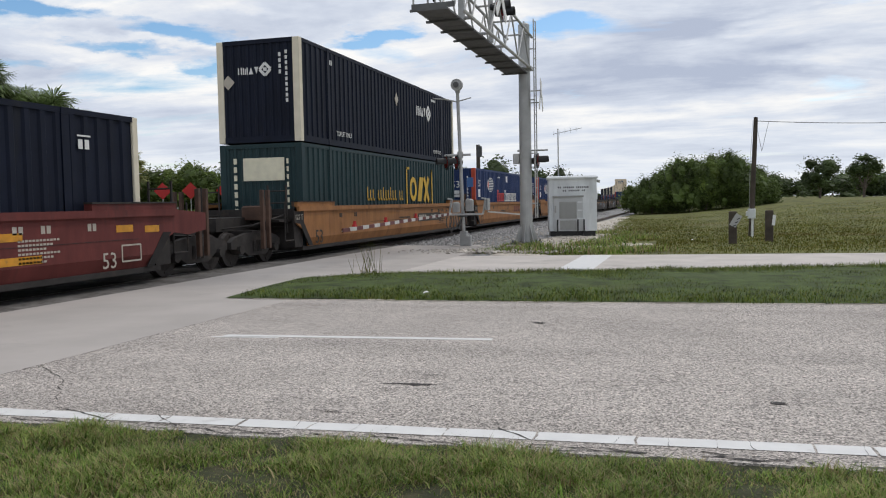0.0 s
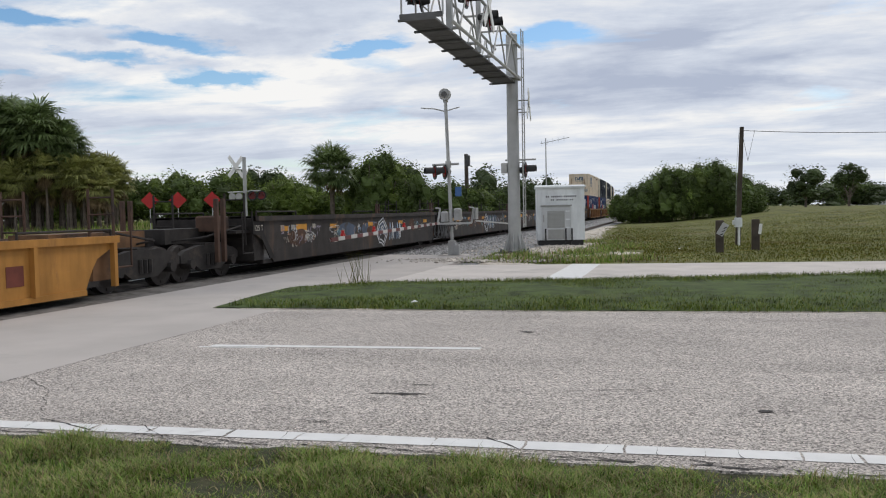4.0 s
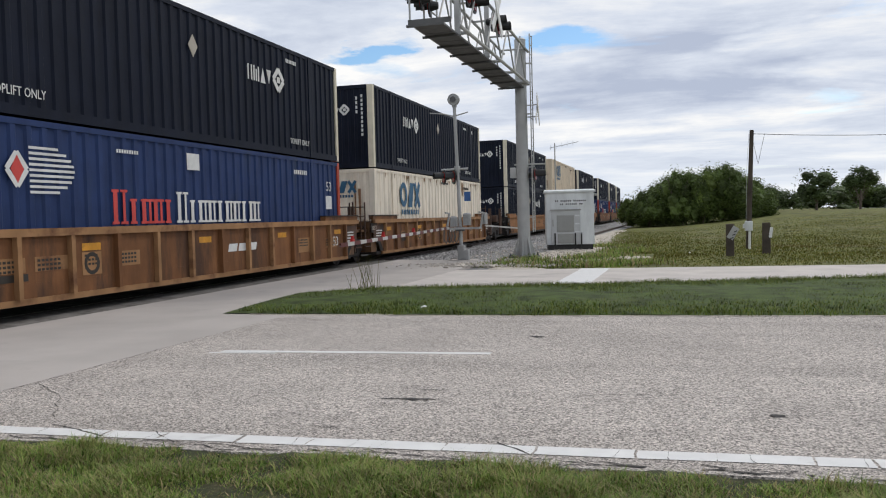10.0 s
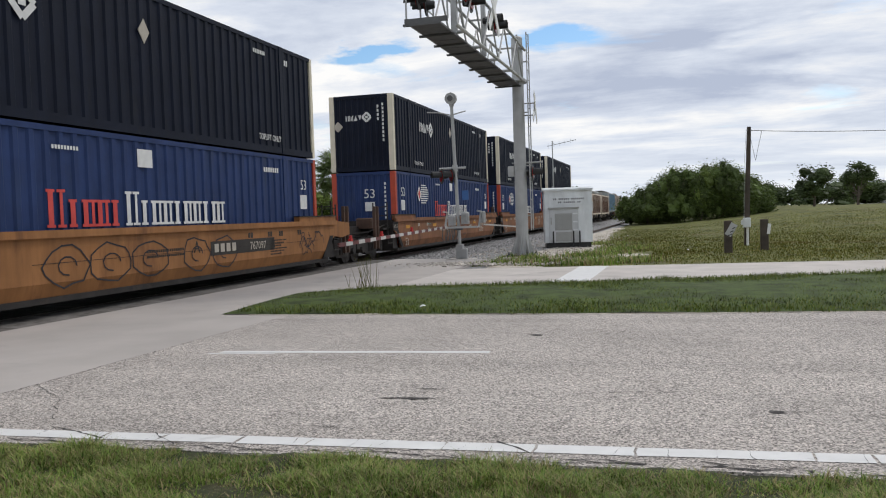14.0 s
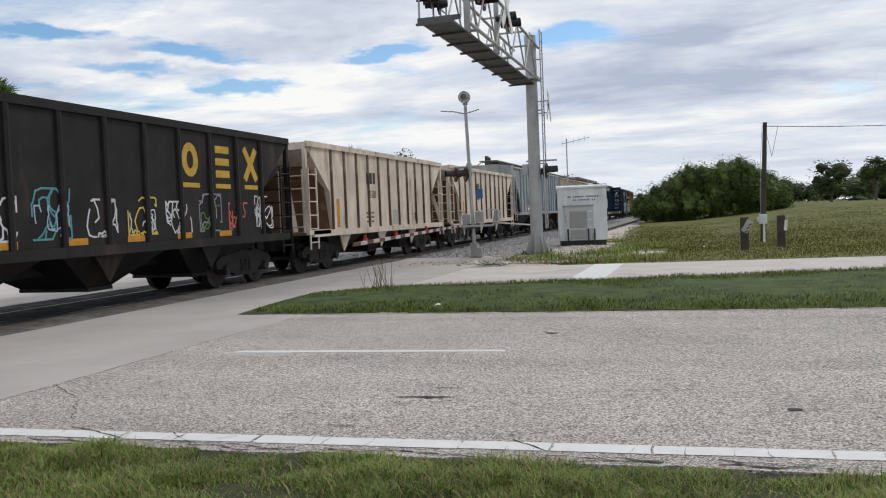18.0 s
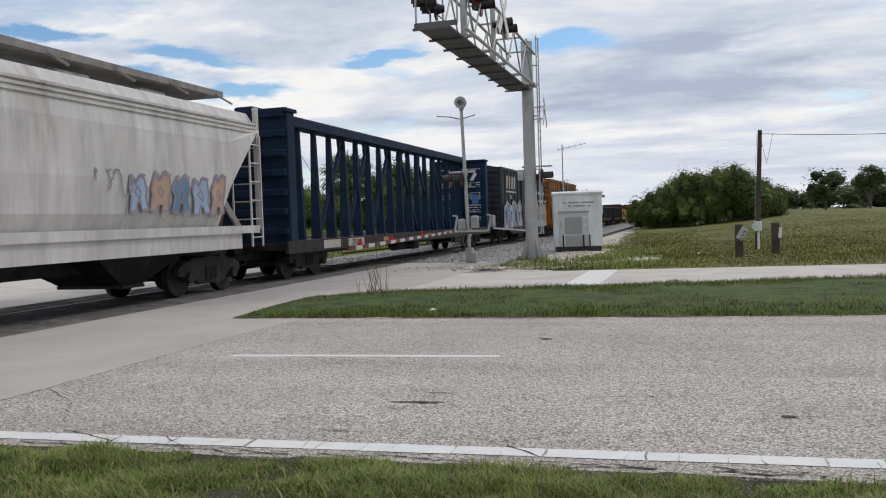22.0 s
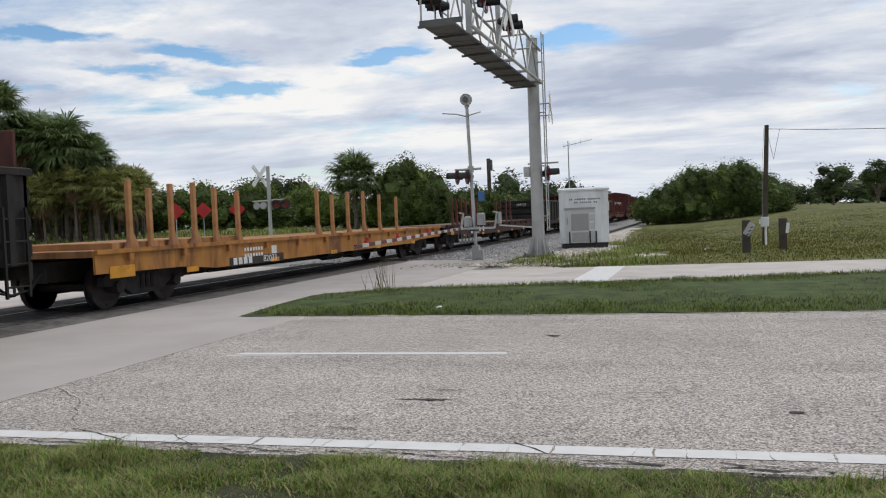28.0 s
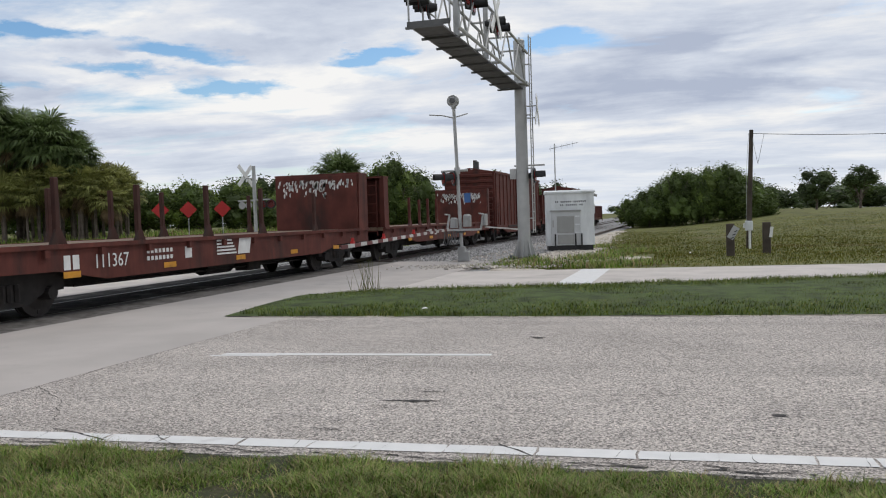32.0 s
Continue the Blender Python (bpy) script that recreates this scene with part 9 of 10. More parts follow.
def gondola_car(label, u0, u1, paint, zt, zs, ribs, number="", tall_end=False, notch=1.9, porch=0.0):
    """A gondola: ribbed sides over a deep sill, ribbed ends, open top with a heavy rim."""
    t = thing("gondola_car", label, "railway car", group="freight cars of the train")
    h = (u1 - u0) / 2
    w = 1.5
    e = h - 0.2
    part("floor", Shape().box(-w + 0.05, w - 0.05, -e, e, 0.98, 1.06), UNDER, t)
    for x in (-w, w):
        x0, x1 = (x - 0.05, x) if x > 0 else (x, x + 0.05)
        part("side", Shape().prism([(-e, zt), (e, zt), (e, 1.0), (e - notch, 1.0), (e - notch - 0.3, zs), (-e + notch + 0.3, zs), (-e + notch, 1.0), (-e, 1.0)], "x", x0, x1), paint, t)
        f0, f1 = (x - 0.06, x + 0.08) if x > 0 else (x - 0.08, x + 0.06)
        part("rim", Shape().slab(f0, f1, -e, e, zt - 0.02, zt + 0.1, 0.02), paint, t)
    rb = Shape().prism([(0, -0.09), (0.07, -0.06), (0.07, 0.06), (0, 0.09)], "z", 1.0, zt)
    ys = [-e + 0.4 + i * (2 * e - 0.8) / (ribs - 1) for i in range(ribs)]
    pieces("rib", rb, paint, t, [pose(w, y, 0) for y in ys] + [pose(-w, y, 0, 0, 0, 180) for y in ys])
    er = Shape().prism([(-0.02, -0.2), (0.1, -0.1), (0.1, 0.1), (-0.02, 0.2)], "x", -w + 0.05, w - 0.05)
    for sg in (-1, 1):
        part("end_wall", Shape().box(-w, w, min(sg * e, sg * (e - 0.06)), max(sg * e, sg * (e - 0.06)), 0.98, zt), paint, t)
        pieces("end_rib", er, paint, t, [pose(0, sg * e, 1.25 + i * 0.42, 0, 0, 0 if sg > 0 else 180) for i in range(int((zt - 1.2) / 0.42) + 1)])
        part("end_rim", Shape().slab(-w - 0.05, w + 0.05, min(sg * (e - 0.08), sg * (e + 0.1)), max(sg * (e - 0.08), sg * (e + 0.1)), zt - 0.02, zt + 0.1, 0.02), paint, t)
        part("ladder", ladder(Shape(), w + 0.05, sg * (e - 0.55), sg * (e - 0.1), 0.5, 1.9, 4), paint, t)
        part("end_sill", Shape().slab(-w + 0.05, w - 0.05, min(sg * (h - 0.1), sg * e), max(sg * (h - 0.1), sg * e), 0.75, 1.05, 0.02), UNDER, t)
    if porch:
        part("porch", Shape().box(-1.35, 1.35, -h - porch, -h + 0.1, 0.92, 1.02), UNDER, t)
        part("porch_sill", Shape().slab(1.36, 1.44, -h - porch, -h + 0.3, 0.62, 1.04, 0.02), DARK_FLAT, t)
        part("porch_sill", Shape().slab(-1.44, -1.36, -h - porch, -h + 0.3, 0.62, 1.04, 0.02), DARK_FLAT, t)
        part("placard", plate(Shape(), 1.442, -h - porch + 0.9, -h - porch + 1.3, 0.68, 0.98), MARK_YELLOW, t, "square yellow panel")
        part("porch_beam", Shape().slab(-1.4, 1.4, -h - porch - 0.06, -h - porch + 0.1, 0.62, 1.0, 0.02), DARK_FLAT, t)
        lettering(number, 0.24, MARK_WHITE, t, (0.1, -e - 0.115, zt - 0.28), FACE_FRONT)
    if tall_end:
        part("end_panel", Shape().slab(-w, w, e - 0.25, e - 0.15, zt, 3.1, 0.02), REDBROWN, t, "tall dark end panel")
    if number:
        lettering(number, 0.42, MARK_WHITE, t, (w + 0.075, -e + 2.5, zt - 0.98), FACE_CAMERA_SIDE)
        stencil("reporting_mark", letter_bars(Shape(), w + 0.002, -e + 1.75, zt - 0.5, 0.32, 2, 0.22, 0.5), MARK_WHITE, t)
    for k in range(6):
        y = -e + 1.3 + k * (2 * e - 3.0) / 5
        part("reflector", plate(Shape(), w + 0.003, y, y + 0.5, 0.98, 1.1), MARK_YELLOW, t)
    stub(t, h + porch, 0.85)
    underbits(t, random.Random(int(u0)), h, 0.5)
    for y in (-h + (1.9 if not porch else 1.2), h - 1.9):
        bogie(t, y)
    put(t, (u0 + u1) / 2)
    return t


gondola_car("black ribbed gondola car with rusty rim", 558.4, 575.3, CAR_BLACK, 2.4, 0.72, 14)
c = gondola_car("black ribbed gondola car with a tall end panel", 576.3, 593.6, CAR_BLACK, 2.42, 0.66, 13, tall_end=True)
scrawl(random.Random(3), 1.51, 0.8, 4.0, 1.45, 1.8, 7, 0.03, SPRAY[1], c, "small white sprayed scrawl")
part("arrow_mark", Shape().box(1.503, 1.507, -0.75, -0.68, 1.05, 1.5).prism([(-0.85, 1.05), (-0.58, 1.05), (-0.715, 0.9)], "x", 1.503, 1.507), MARK_WHITE, c, "white arrow")
c = flat_car("yellow-ochre flat car with tall wooden stakes, empty", 594.9, 615.4, YELLOW_CAR, 1.14, 0.58, [596.0, 596.6, 597.3, 598.1, 598.9, 599.85, 604.1, 605.1, 606.25, 607.5, 608.9, 610.55], 1.3, STAKE_WOOD, 0.0, "", STAKE_WOOD, far_stakes=())
part("number_panel", plate(Shape(), 1.462, -5.9, -3.35, 0.56, 0.76), MARK_BLACK, c, "dark number panel")
lettering("82033", 0.22, MARK_WHITE, c, (1.470, -4.05, 0.59), FACE_CAMERA_SIDE, squeeze=1.25)
stencil("reporting_mark", letter_bars(Shape(), 1.466, -5.75, 0.59, 0.16, 4, 0.16, 0.4), MARK_WHITE, c)
part("placard", plate(Shape(), 1.466, -9.9, -9.2, 0.62, 0.84), MARK_YELLOW, c, "orange corner panel")
part("crosswise_timber", Shape().slab(-1.3, 1.3, -9.6, -5.2, 1.14, 1.26, 0.01), STAKE_WOOD, c)
c = flat_car("dark brown flat car with steel stakes, empty", 616.4, 636.3, DARK_FLAT, 1.16, 0.6, [617.7, 618.4, 619.15, 619.95, 620.9, 622.0, 626.1, 627.2, 628.6, 629.75], 1.17, REDBROWN, 0.0, "", far_stakes=())
lettering("80393", 0.27, MARK_WHITE, c, (1.470, -4.75, 0.68), FACE_CAMERA_SIDE)
stencil("reporting_mark", letter_bars(Shape(), 1.464, -5.95, 0.69, 0.19, 4, 0.12, 0.35), MARK_WHITE, c)
part("placard", plate(Shape(), 1.464, -9.3, -8.85, 0.72, 1.0), MARK_YELLOW, c, "square yellow panel")
gondola_car("black ribbed gondola car with white numbers", 639.1, 656.3, CAR_BLACK, 2.36, 0.72, 14, "187717", notch=2.9, porch=1.6)
for u0, u1, num in ((657.6, 674.6, "111380"), (676.2, 693.2, "111367")):
    c = flat_car("red-brown bulkhead flat car with stakes and flaking white paint", u0, u1, REDBROWN, 1.24, 0.58, [u0 + q for q in (2.7, 4.9, 7.35, 9.85, 13.0)], 1.15, DARK_FLAT, 3.02, num, face_tag=True, far_stakes=[u0 + q for q in (5.6, 7.6, 9.6, 14.1)], deep=0.75)
    stripe_logo(c, -0.95, 1.24)
flat_car("red-brown bulkhead flat car with stakes", 694.8, 711.8, REDBROWN, 1.24, 0.58, [698.0, 699.3, 700.5, 701.8], 1.1, REDBROWN, 3.0, "", face_tag=True)
box_car("red-brown box car near the end of the train", 713.2, 729.0, REDBROWN, 4.2, REDBROWN, -1.5, 1.5, 15)
flat_car("red-brown bulkhead flat car with stakes", 730.4, 747.4, REDBROWN, 1.24, 0.58, [734.0, 735.3], 1.1, REDBROWN, 3.0, "")
box_car("red-brown box car near the end of the train", 748.8, 764.8, REDBROWN, 4.2, REDBROWN, -1.5, 1.5, 15)
gondola_car("rusty red gondola car near the end of the train", 766.2, 782.0, REDBROWN, 2.4, 0.72, 13)

H53 = 8.35
WELLS = [("maroon steel well car carrying a dark container", MAROON, "smooth", (5.8,), H53, 1.45),
         ("ochre steel well car with stacked containers", ORANGE, "smooth", (29.2, 49.45, 69.2), H53, 1.45),
         ("short ochre ribbed well car, empty", YELLOW_WELL, "ribbed", (90.95,), 5.7, 1.15),
         ("empty sooty grey well car covered in faint graffiti", DARK_WELL, "smooth", (110.9, 128.95, 147.1, 165.2, 182.6), 7.7, 1.46),
         ("weathered brown ribbed well car with stacked containers", BROWN_WELL, "ribbed", (203.55, 222.8, 242.05), H53, 1.45),
         ("ochre steel well car with stacked containers", ORANGE, "smooth", (265.4, 284.8, 304.15), H53, 1.45),
         ("rust-brown steel well car with graffiti and stacked containers", ORANGE_DULL, "smooth", (327.45, 346.8, 366.25), H53, 1.45)]
INSCRIBED = {29.2: ("A", 1.3, 1.8, 4.9, "766782"), 49.45: ("C", -1.0, 0, 0, ""), 69.2: ("B", 1.2, 1.75, 4.97, "766782"), 265.4: ("B", -1.04, -4.41, -1.47, "767097"), 304.15: ("A", 1.35, 1.9, 4.93, "767097")}
SHORT_RIBS = (-6.2, -4.4, -2.6, -1.38, -0.17, 1.07, 2.3, 4.1, 6.1)
for label, paint, style, units, half, top in WELLS:
    for i, u in enumerate(units):
        first, last = i == 0, i == len(units) - 1
        lead = 2.9 if first else (u - units[i - 1]) / 2 - half
        tail = 2.9 if last else (units[i + 1] - u) / 2 - half
        short = half < 7
        ob = well_unit(label, paint, half, lead, tail, style, True if first else "shared", last, "48" if half < 8 else "53", top, u in (49.45, 284.8), "733360" if u == 366.25 else "", u == 304.15, INSCRIBED.get(u, ()), SHORT_RIBS if short else (), 0.12 if short else 0.24)
        if u == 29.2:
            scrawl(random.Random(2), 1.515, 4.7, 6.7, 0.75, 1.3, 9, 0.03, SPRAY[8], ob, "black sprayed scrawl")
        if first:
            coupler(ob, -half - 2.9, -1)
        if last:
            coupler(ob, half + 2.9, 1)
        put(ob, u)
        tagged(ob, group="well cars of the train")

# ---- plants ----
def leaf_cloud(rng, s, centre, radii, n, size, flat=0.35, lumps=9):
    """Leaves in lumps on an uneven crown: quads of random turn, denser near the outside of each lump."""
    c = Vector(centre)
    lump = []
    for _ in range(lumps):
        d = Vector((rng.gauss(0, 1), rng.gauss(0, 1), rng.gauss(0, 1))).normalized()
        k = rng.uniform(0.25, 0.78)
        lump.append((c + Vector((d.x * radii[0] * k, d.y * radii[1] * k, d.z * radii[2] * k)), rng.uniform(0.32, 0.58)))
    for lc, lr in lump:
        # dense inner leafage that stops the sky showing through
        k, m = 7, 5
        base = len(s.v)
        for j in range(m):
            ph = math.pi * (j + 0.5) / m
            for i in range(k):
                q = lr * rng.uniform(0.35, 0.66)
                a = 2 * math.pi * (i + 0.5 * (j % 2)) / k
                s.v.append((lc.x + radii[0] * q * math.sin(ph) * math.cos(a), lc.y + radii[1] * q * math.sin(ph) * math.sin(a), lc.z + radii[2] * q * math.cos(ph)))
        s.f += [(base + j * k + i, base + j * k + (i + 1) % k, base + (j + 1) * k + (i + 1) % k, base + (j + 1) * k + i) for j in range(m - 1) for i in range(k)]
    # the leaves: small kites of random turn
    g = np.random.default_rng(rng.randrange(1 << 30))
    which = np.arange(n) % lumps
    mid = np.array([tuple(q[0]) for q in lump])[which]
    rad = np.array([q[1] for q in lump])[which]
    unit = lambda v: v / np.linalg.norm(v, axis=1, keepdims=True)
    d = unit(g.normal(size=(n, 3)))
    at = mid + d * np.array(radii) * (rad * g.triangular(0.45, 0.98, 1.13, n))[:, None]
    a = g.normal(size=(n, 3))
    a[:, 2] *= flat
    a = unit(a)
    b = unit(np.cross(a, g.normal(size=(n, 3))))
    q = (size * g.uniform(0.55, 1.3, n))[:, None]
    kite = np.stack([at - a * q * 0.5, at + b * q * 0.22, at + a * q * 0.5, at - b * q * 0.22], axis=1).reshape(-1, 3)
    base = len(s.v)
    s.v += kite.tolist()
    s.f += (np.arange(4 * n).reshape(-1, 4) + base).tolist()


def plain_mesh(s, name, material):
    me = bpy.data.meshes.new(name)
    me.from_pydata(s.v, [], s.f)
    me.materials.append(material)
    return me


def broadleaf(seed, at, h, spread, material, label, n=2600, leaf=0.34, trunk=True, low=0.12, name="tree", lumps=14):
    """A tree or big shrub: tapered stem with limbs, crown of lumped leaves."""
    rng = random.Random(seed)
    t = thing(name, label, "tree" if trunk else "shrub", (at[0], at[1], land(at[0], at[1]) - 0.05), rng.uniform(0, 360))
    s = Shape()
    zc = h * (0.5 + low / 2)
    if trunk:
        s.tube((0, 0, 0), (0.05 * h * rng.uniform(-1, 1), 0.03 * h, h * 0.45), 0.03 * h, 8, 0.018 * h)
    for i in range(5):
        a = rng.uniform(0, 2 * math.pi)
        s.tube((0, 0, h * rng.uniform(0.02, 0.35)), (math.cos(a) * spread * 0.55, math.sin(a) * spread * 0.55, h * rng.uniform(0.5, 0.85)), 0.014 * h, 6, 0.004 * h)
    part("trunk", s, BARK, t)
    s = Shape()
    leaf_cloud(rng, s, (0, 0, zc), (spread, spread, h * (0.5 - low / 2)), n, leaf, lumps=lumps)
    part("crown", plain_mesh(s, "crown", material), None, t)
    return t


def frond(s, rng, base, az, tilt, length, wide):
    """A fan frond: stem, then a fan of pointed leaflets that droop at their tips."""
    d = Vector((math.cos(az) * math.cos(tilt), math.sin(az) * math.cos(tilt), math.sin(tilt)))
    stem = base + d * length * 0.52
    side = d.cross(Vector((0, 0, 1))).normalized()
    up = side.cross(d)
    s.add([base - side * 0.02, base + side * 0.02, stem + side * 0.02, stem - side * 0.02], [(0, 1, 2, 3)])
    k = 20
    for i in range(k):
        a = (i / (k - 1) - 0.5) * 3.3 + rng.uniform(-0.06, 0.06)
        v = (d * math.cos(a) + side * math.sin(a)).normalized()
        ln = length * 0.5 * (0.75 + 0.25 * math.cos(a)) * rng.uniform(0.85, 1.1)
        mid = stem + v * ln * 0.6 + up * 0.03
        tip = stem + v * ln - Vector((0, 0, ln * rng.uniform(0.05, 0.42)))
        w = wide * length * 0.019
        cr = v.cross(up).normalized() * w
        s.add([stem, mid - cr, tip, mid + cr], [(0, 1, 2, 3)])


def palm(seed, at, h, r, label, fronds=34, dry=6, lean=0.0, trunk_r=0.17, green=None):
    rng = random.Random(seed)
    t = thing("palm_tree", label, "palm tree", (at[0], at[1], land(at[0], at[1]) - 0.05), rng.uniform(0, 360))
    top = Vector((lean * h, 0, h - r * 0.55))
    s = Shape()
    prev, pr = Vector((0, 0, 0)), trunk_r * 1.25
    for i in range(1, 9):
        k = i / 8
        p = Vector((lean * h * k * k, 0, top.z * k))
        q = trunk_r * (1.0 + 0.12 * (i % 2))
        s.tube(prev, p, pr, 9, q, caps=(i == 8))
        prev, pr = p, q
    part("trunk", s, BARK, t)
    s = Shape()
    for i in range(fronds):
        az = i * 2.399 + rng.uniform(-0.3, 0.3)
        tilt = math.asin(max(-0.95, min(0.98, 1.0 - 1.62 * (i + 0.5) / fronds))) * rng.uniform(0.85, 1.1)
        frond(s, rng, top + Vector((0, 0, rng.uniform(-0.25, 0.2))), az, tilt, r * rng.uniform(0.72, 1.18), 1.0)
    part("crown", plain_mesh(s, "crown", green or FROND), None, t)
    if dry:
        s = Shape()
        for i in range(dry):
            frond(s, rng, top - Vector((0, 0, 0.2)), rng.uniform(0, 6.28), rng.uniform(-1.35, -0.9), r * rng.uniform(0.6, 0.95), 1.2)
        part("dry_skirt", plain_mesh(s, "dry_skirt", FROND_DRY), None, t, "hanging dry brown fronds")
    return t


# palms across the tracks
palm(3, (-44.6, 49.8), 8.1, 2.6, "cabbage palm with drooping green fronds", 120, 8)
palm(6, (-43.9, 50.6), 7.4, 2.5, "cabbage palm with drooping green fronds", 120, 8)
palm(7, (-41.9, 49.6), 7.3, 2.4, "cabbage palm with drooping green fronds", 120, 8)
palm(1, (-43.1, 48.6), 8.75, 2.8, "tall cabbage palm with a full dark green crown", 130, 10)
palm(2, (-48.2, 47.6), 11.2, 3.0, "tall cabbage palm with a full dark green crown", 130, 10)
palm(4, (-50.6, 47.0), 9.6, 2.8, "tall cabbage palm with a full dark green crown", 120, 10)
palm(8, (-46.4, 49.2), 9.3, 2.7, "cabbage palm with drooping green fronds", 120, 8)
palm(9, (-48.0, 51.0), 8.3, 2.6, "cabbage palm with drooping green fronds", 120, 8)
palm(5, (-25.35, 59.8), 5.75, 2.45, "bushy cabbage palm standing among shrubs", 130, 4)
R = random.Random(11)
for i in range(54):
    k = i / 53
    x = -50.5 + 11.5 * k + R.uniform(-0.8, 0.8)
    y = 45.7 + 4.6 * k + R.uniform(-1.8, 2.8)
    palm(20 + i, (x, y), R.uniform(4.0, 5.6) - (0.6 if k > 0.93 else 0), R.uniform(1.4, 1.9), "slender young palm in a dense planted grove", 56, 16, R.uniform(-0.05, 0.05), R.uniform(0.08, 0.12), FROND_YOUNG)
# undergrowth that closes the grove behind
R = random.Random(14)
for i in range(20):
    k = i / 19
    broadleaf(400 + i, (-66.0 + 27.0 * k + R.uniform(-0.8, 0.8), 56.0 + 5.0 * k + R.uniform(-1, 2)), R.uniform(3.4, 4.8), R.uniform(1.9, 2.6), LEAF if i % 3 else LEAF_LIGHT, "leafy shrub behind the palm grove", 2600, 0.26, False, 0.0, "shrub", 20)
# shrubs and trees behind the crossing
R = random.Random(5)
for i in range(26):
    k = i / 25
    x, y = -42.5 + 14.2 * k + R.uniform(-0.9, 0.9), 64.0 + 8.0 * k + R.uniform(-3, 3)
    h = (4.0 + 1.0 * math.sin(k * 9) + R.uniform(-0.4, 0.7)) * (1.15 if 0.35 < k < 0.7 else 0.9)
    h = min(h, 4.6 - 9.0 * max(0.0, k - 0.66))
    broadleaf(100 + i, (x, y), h, R.uniform(1.7, 2.5), LEAF_LIGHT if R.random() < 0.85 else LEAF, "dense bright green shrub behind the crossing", 4200, 0.22, False, 0.0, "shrub", 24)
broadleaf(140, (-44.4, 78.5), 6.3, 3.4, LEAF_DARK, "rounded dark tree behind the shrubs", 3600, 0.34)
broadleaf(141, (-41.6, 79.5), 6.0, 3.0, LEAF_DARK, "rounded dark tree behind the shrubs", 3600, 0.34)
R = random.Random(6)
for i in range(24):
    k = i / 23
    x, y = -24.2 + 9.6 * k + R.uniform(-0.6, 0.6), 62.0 + 4 * k + R.uniform(-3, 3)
    h = 5.6 - 1.6 * k + R.uniform(-0.6, 0.5) + (0.8 if 0.1 < k < 0.28 else 0)
    broadleaf(150 + i, (x, y), h, R.uniform(1.5, 2.2), LEAF if R.random() < 0.45 else LEAF_LIGHT, "dense green shrub beside the railway", 3800, 0.22, False, 0.0, "shrub", 24)
broadleaf(180, (-21.9, 62.0), 6.5, 1.6, LEAF, "upright leafy tree above the shrubs", 2800, 0.28)
R = random.Random(8)
for i in range(10):
    k = i / 9
    broadleaf(190 + i, (-17.5 + 1.0 * k, 72 + 60 * k), 5.0 + R.uniform(-0.4, 0.8) + 1.2 * k, 3.0, LEAF_DARK, "dark green trees lining the railway", 2600, 0.34, False, 0.0, "tree")
# thicket to the right of the line, then the hedge that follows the curve
R = random.Random(9)
for i in range(46):
    k = i / 45
    x, y = -4.4 + 12.6 * k + R.uniform(-0.6, 0.6), 84.0 + R.uniform(-2.0, 5.5)
    crest = float(np.interp(x * 84.0 / y, (-5.2, -3.2, -1.3, 0.0, 2.4, 4.4, 5.9, 6.9, 8.5, 9.5), (3.4, 4.0, 4.9, 5.7, 5.5, 5.9, 5.6, 4.3, 3.3, 2.9)))
    h = (1.477 + (crest - 1.477) * y / 84.0) * R.choice((0.72, 0.85, 1.0, 1.0)) - land(x, y)
    broadleaf(210 + i, (x, y), max(1.8, h), R.uniform(1.4, 2.1), LEAF if R.random() < 0.9 else LEAF_LIGHT, "tangled dark green thicket beside the field", 4600, 0.2, False, 0.0, "shrub", 30)
broadleaf(245, (4.4, 84.5), 5.8, 1.3, LEAF_DARK, "pine rising above the thicket", 2400, 0.26)
R = random.Random(10)
for i in range(16):
    k = i / 15
    x, y = -1.5 - 3.5 * k + R.uniform(-0.6, 0.6), 95 + 95 * k
    broadleaf(250 + i, (x, y), 3.8 + 1.6 * k + R.uniform(-0.4, 0.6), 2.4, LEAF if k < 0.5 else LEAF_DARK, "hedge of dark shrubs along the railway", 2200, 0.3, False, 0.0, "shrub")
# far trees beyond the field
R = random.Random(12)
for i in range(26):
    k = i / 25
    x, y = 13 + 85 * k + R.uniform(-2, 2), 128 + R.uniform(-10, 14)
    h = R.choice((2.9, 3.5, 4.3, 5.2)) + R.uniform(-0.4, 0.4)
    broadleaf(300 + i, (x, y), h, R.uniform(3.2, 4.8), LEAF_DARK if R.random() < 0.7 else LEAF, "distant dark tree beyond the field", 2400, 0.36, h > 5, -0.12)
broadleaf(330, (17.9, 92.0), 4.4, 1.7, LEAF_DARK, "small round-crowned tree standing in the field", 2400, 0.26, True, 0.45)
broadleaf(331, (15.0, 100.0), 4.9, 2.4, LEAF_DARK, "round dark tree at the edge of the field", 1300, 0.32)
broadleaf(332, (31.0, 88.0), 5.4, 2.8, LEAF, "leafy tree at the edge of the field", 1500, 0.32)
# far wood that closes the distance, stuff
s = Shape()
R = random.Random(13)
for i in range(130):
    a = radians(-75 + 150 * i / 129)
    d = 330 + R.uniform(-25, 40)
    x, y = d * math.sin(a), d * math.cos(a)
    if -110 < x < 6 and y > 200:
        d += 120
        x, y = d * math.sin(a), d * math.cos(a)
    leaf_cloud(R, s, (x, y, 3.2), (7, 7, 3.8 + R.uniform(0, 2.5)), 170, 1.7, lumps=5)
ob = new("far_woods", plain_mesh(s, "far_woods", LEAF_DARK))
tagged(ob, "dark line of distant woods round the fields", "woods", kind="stuff")


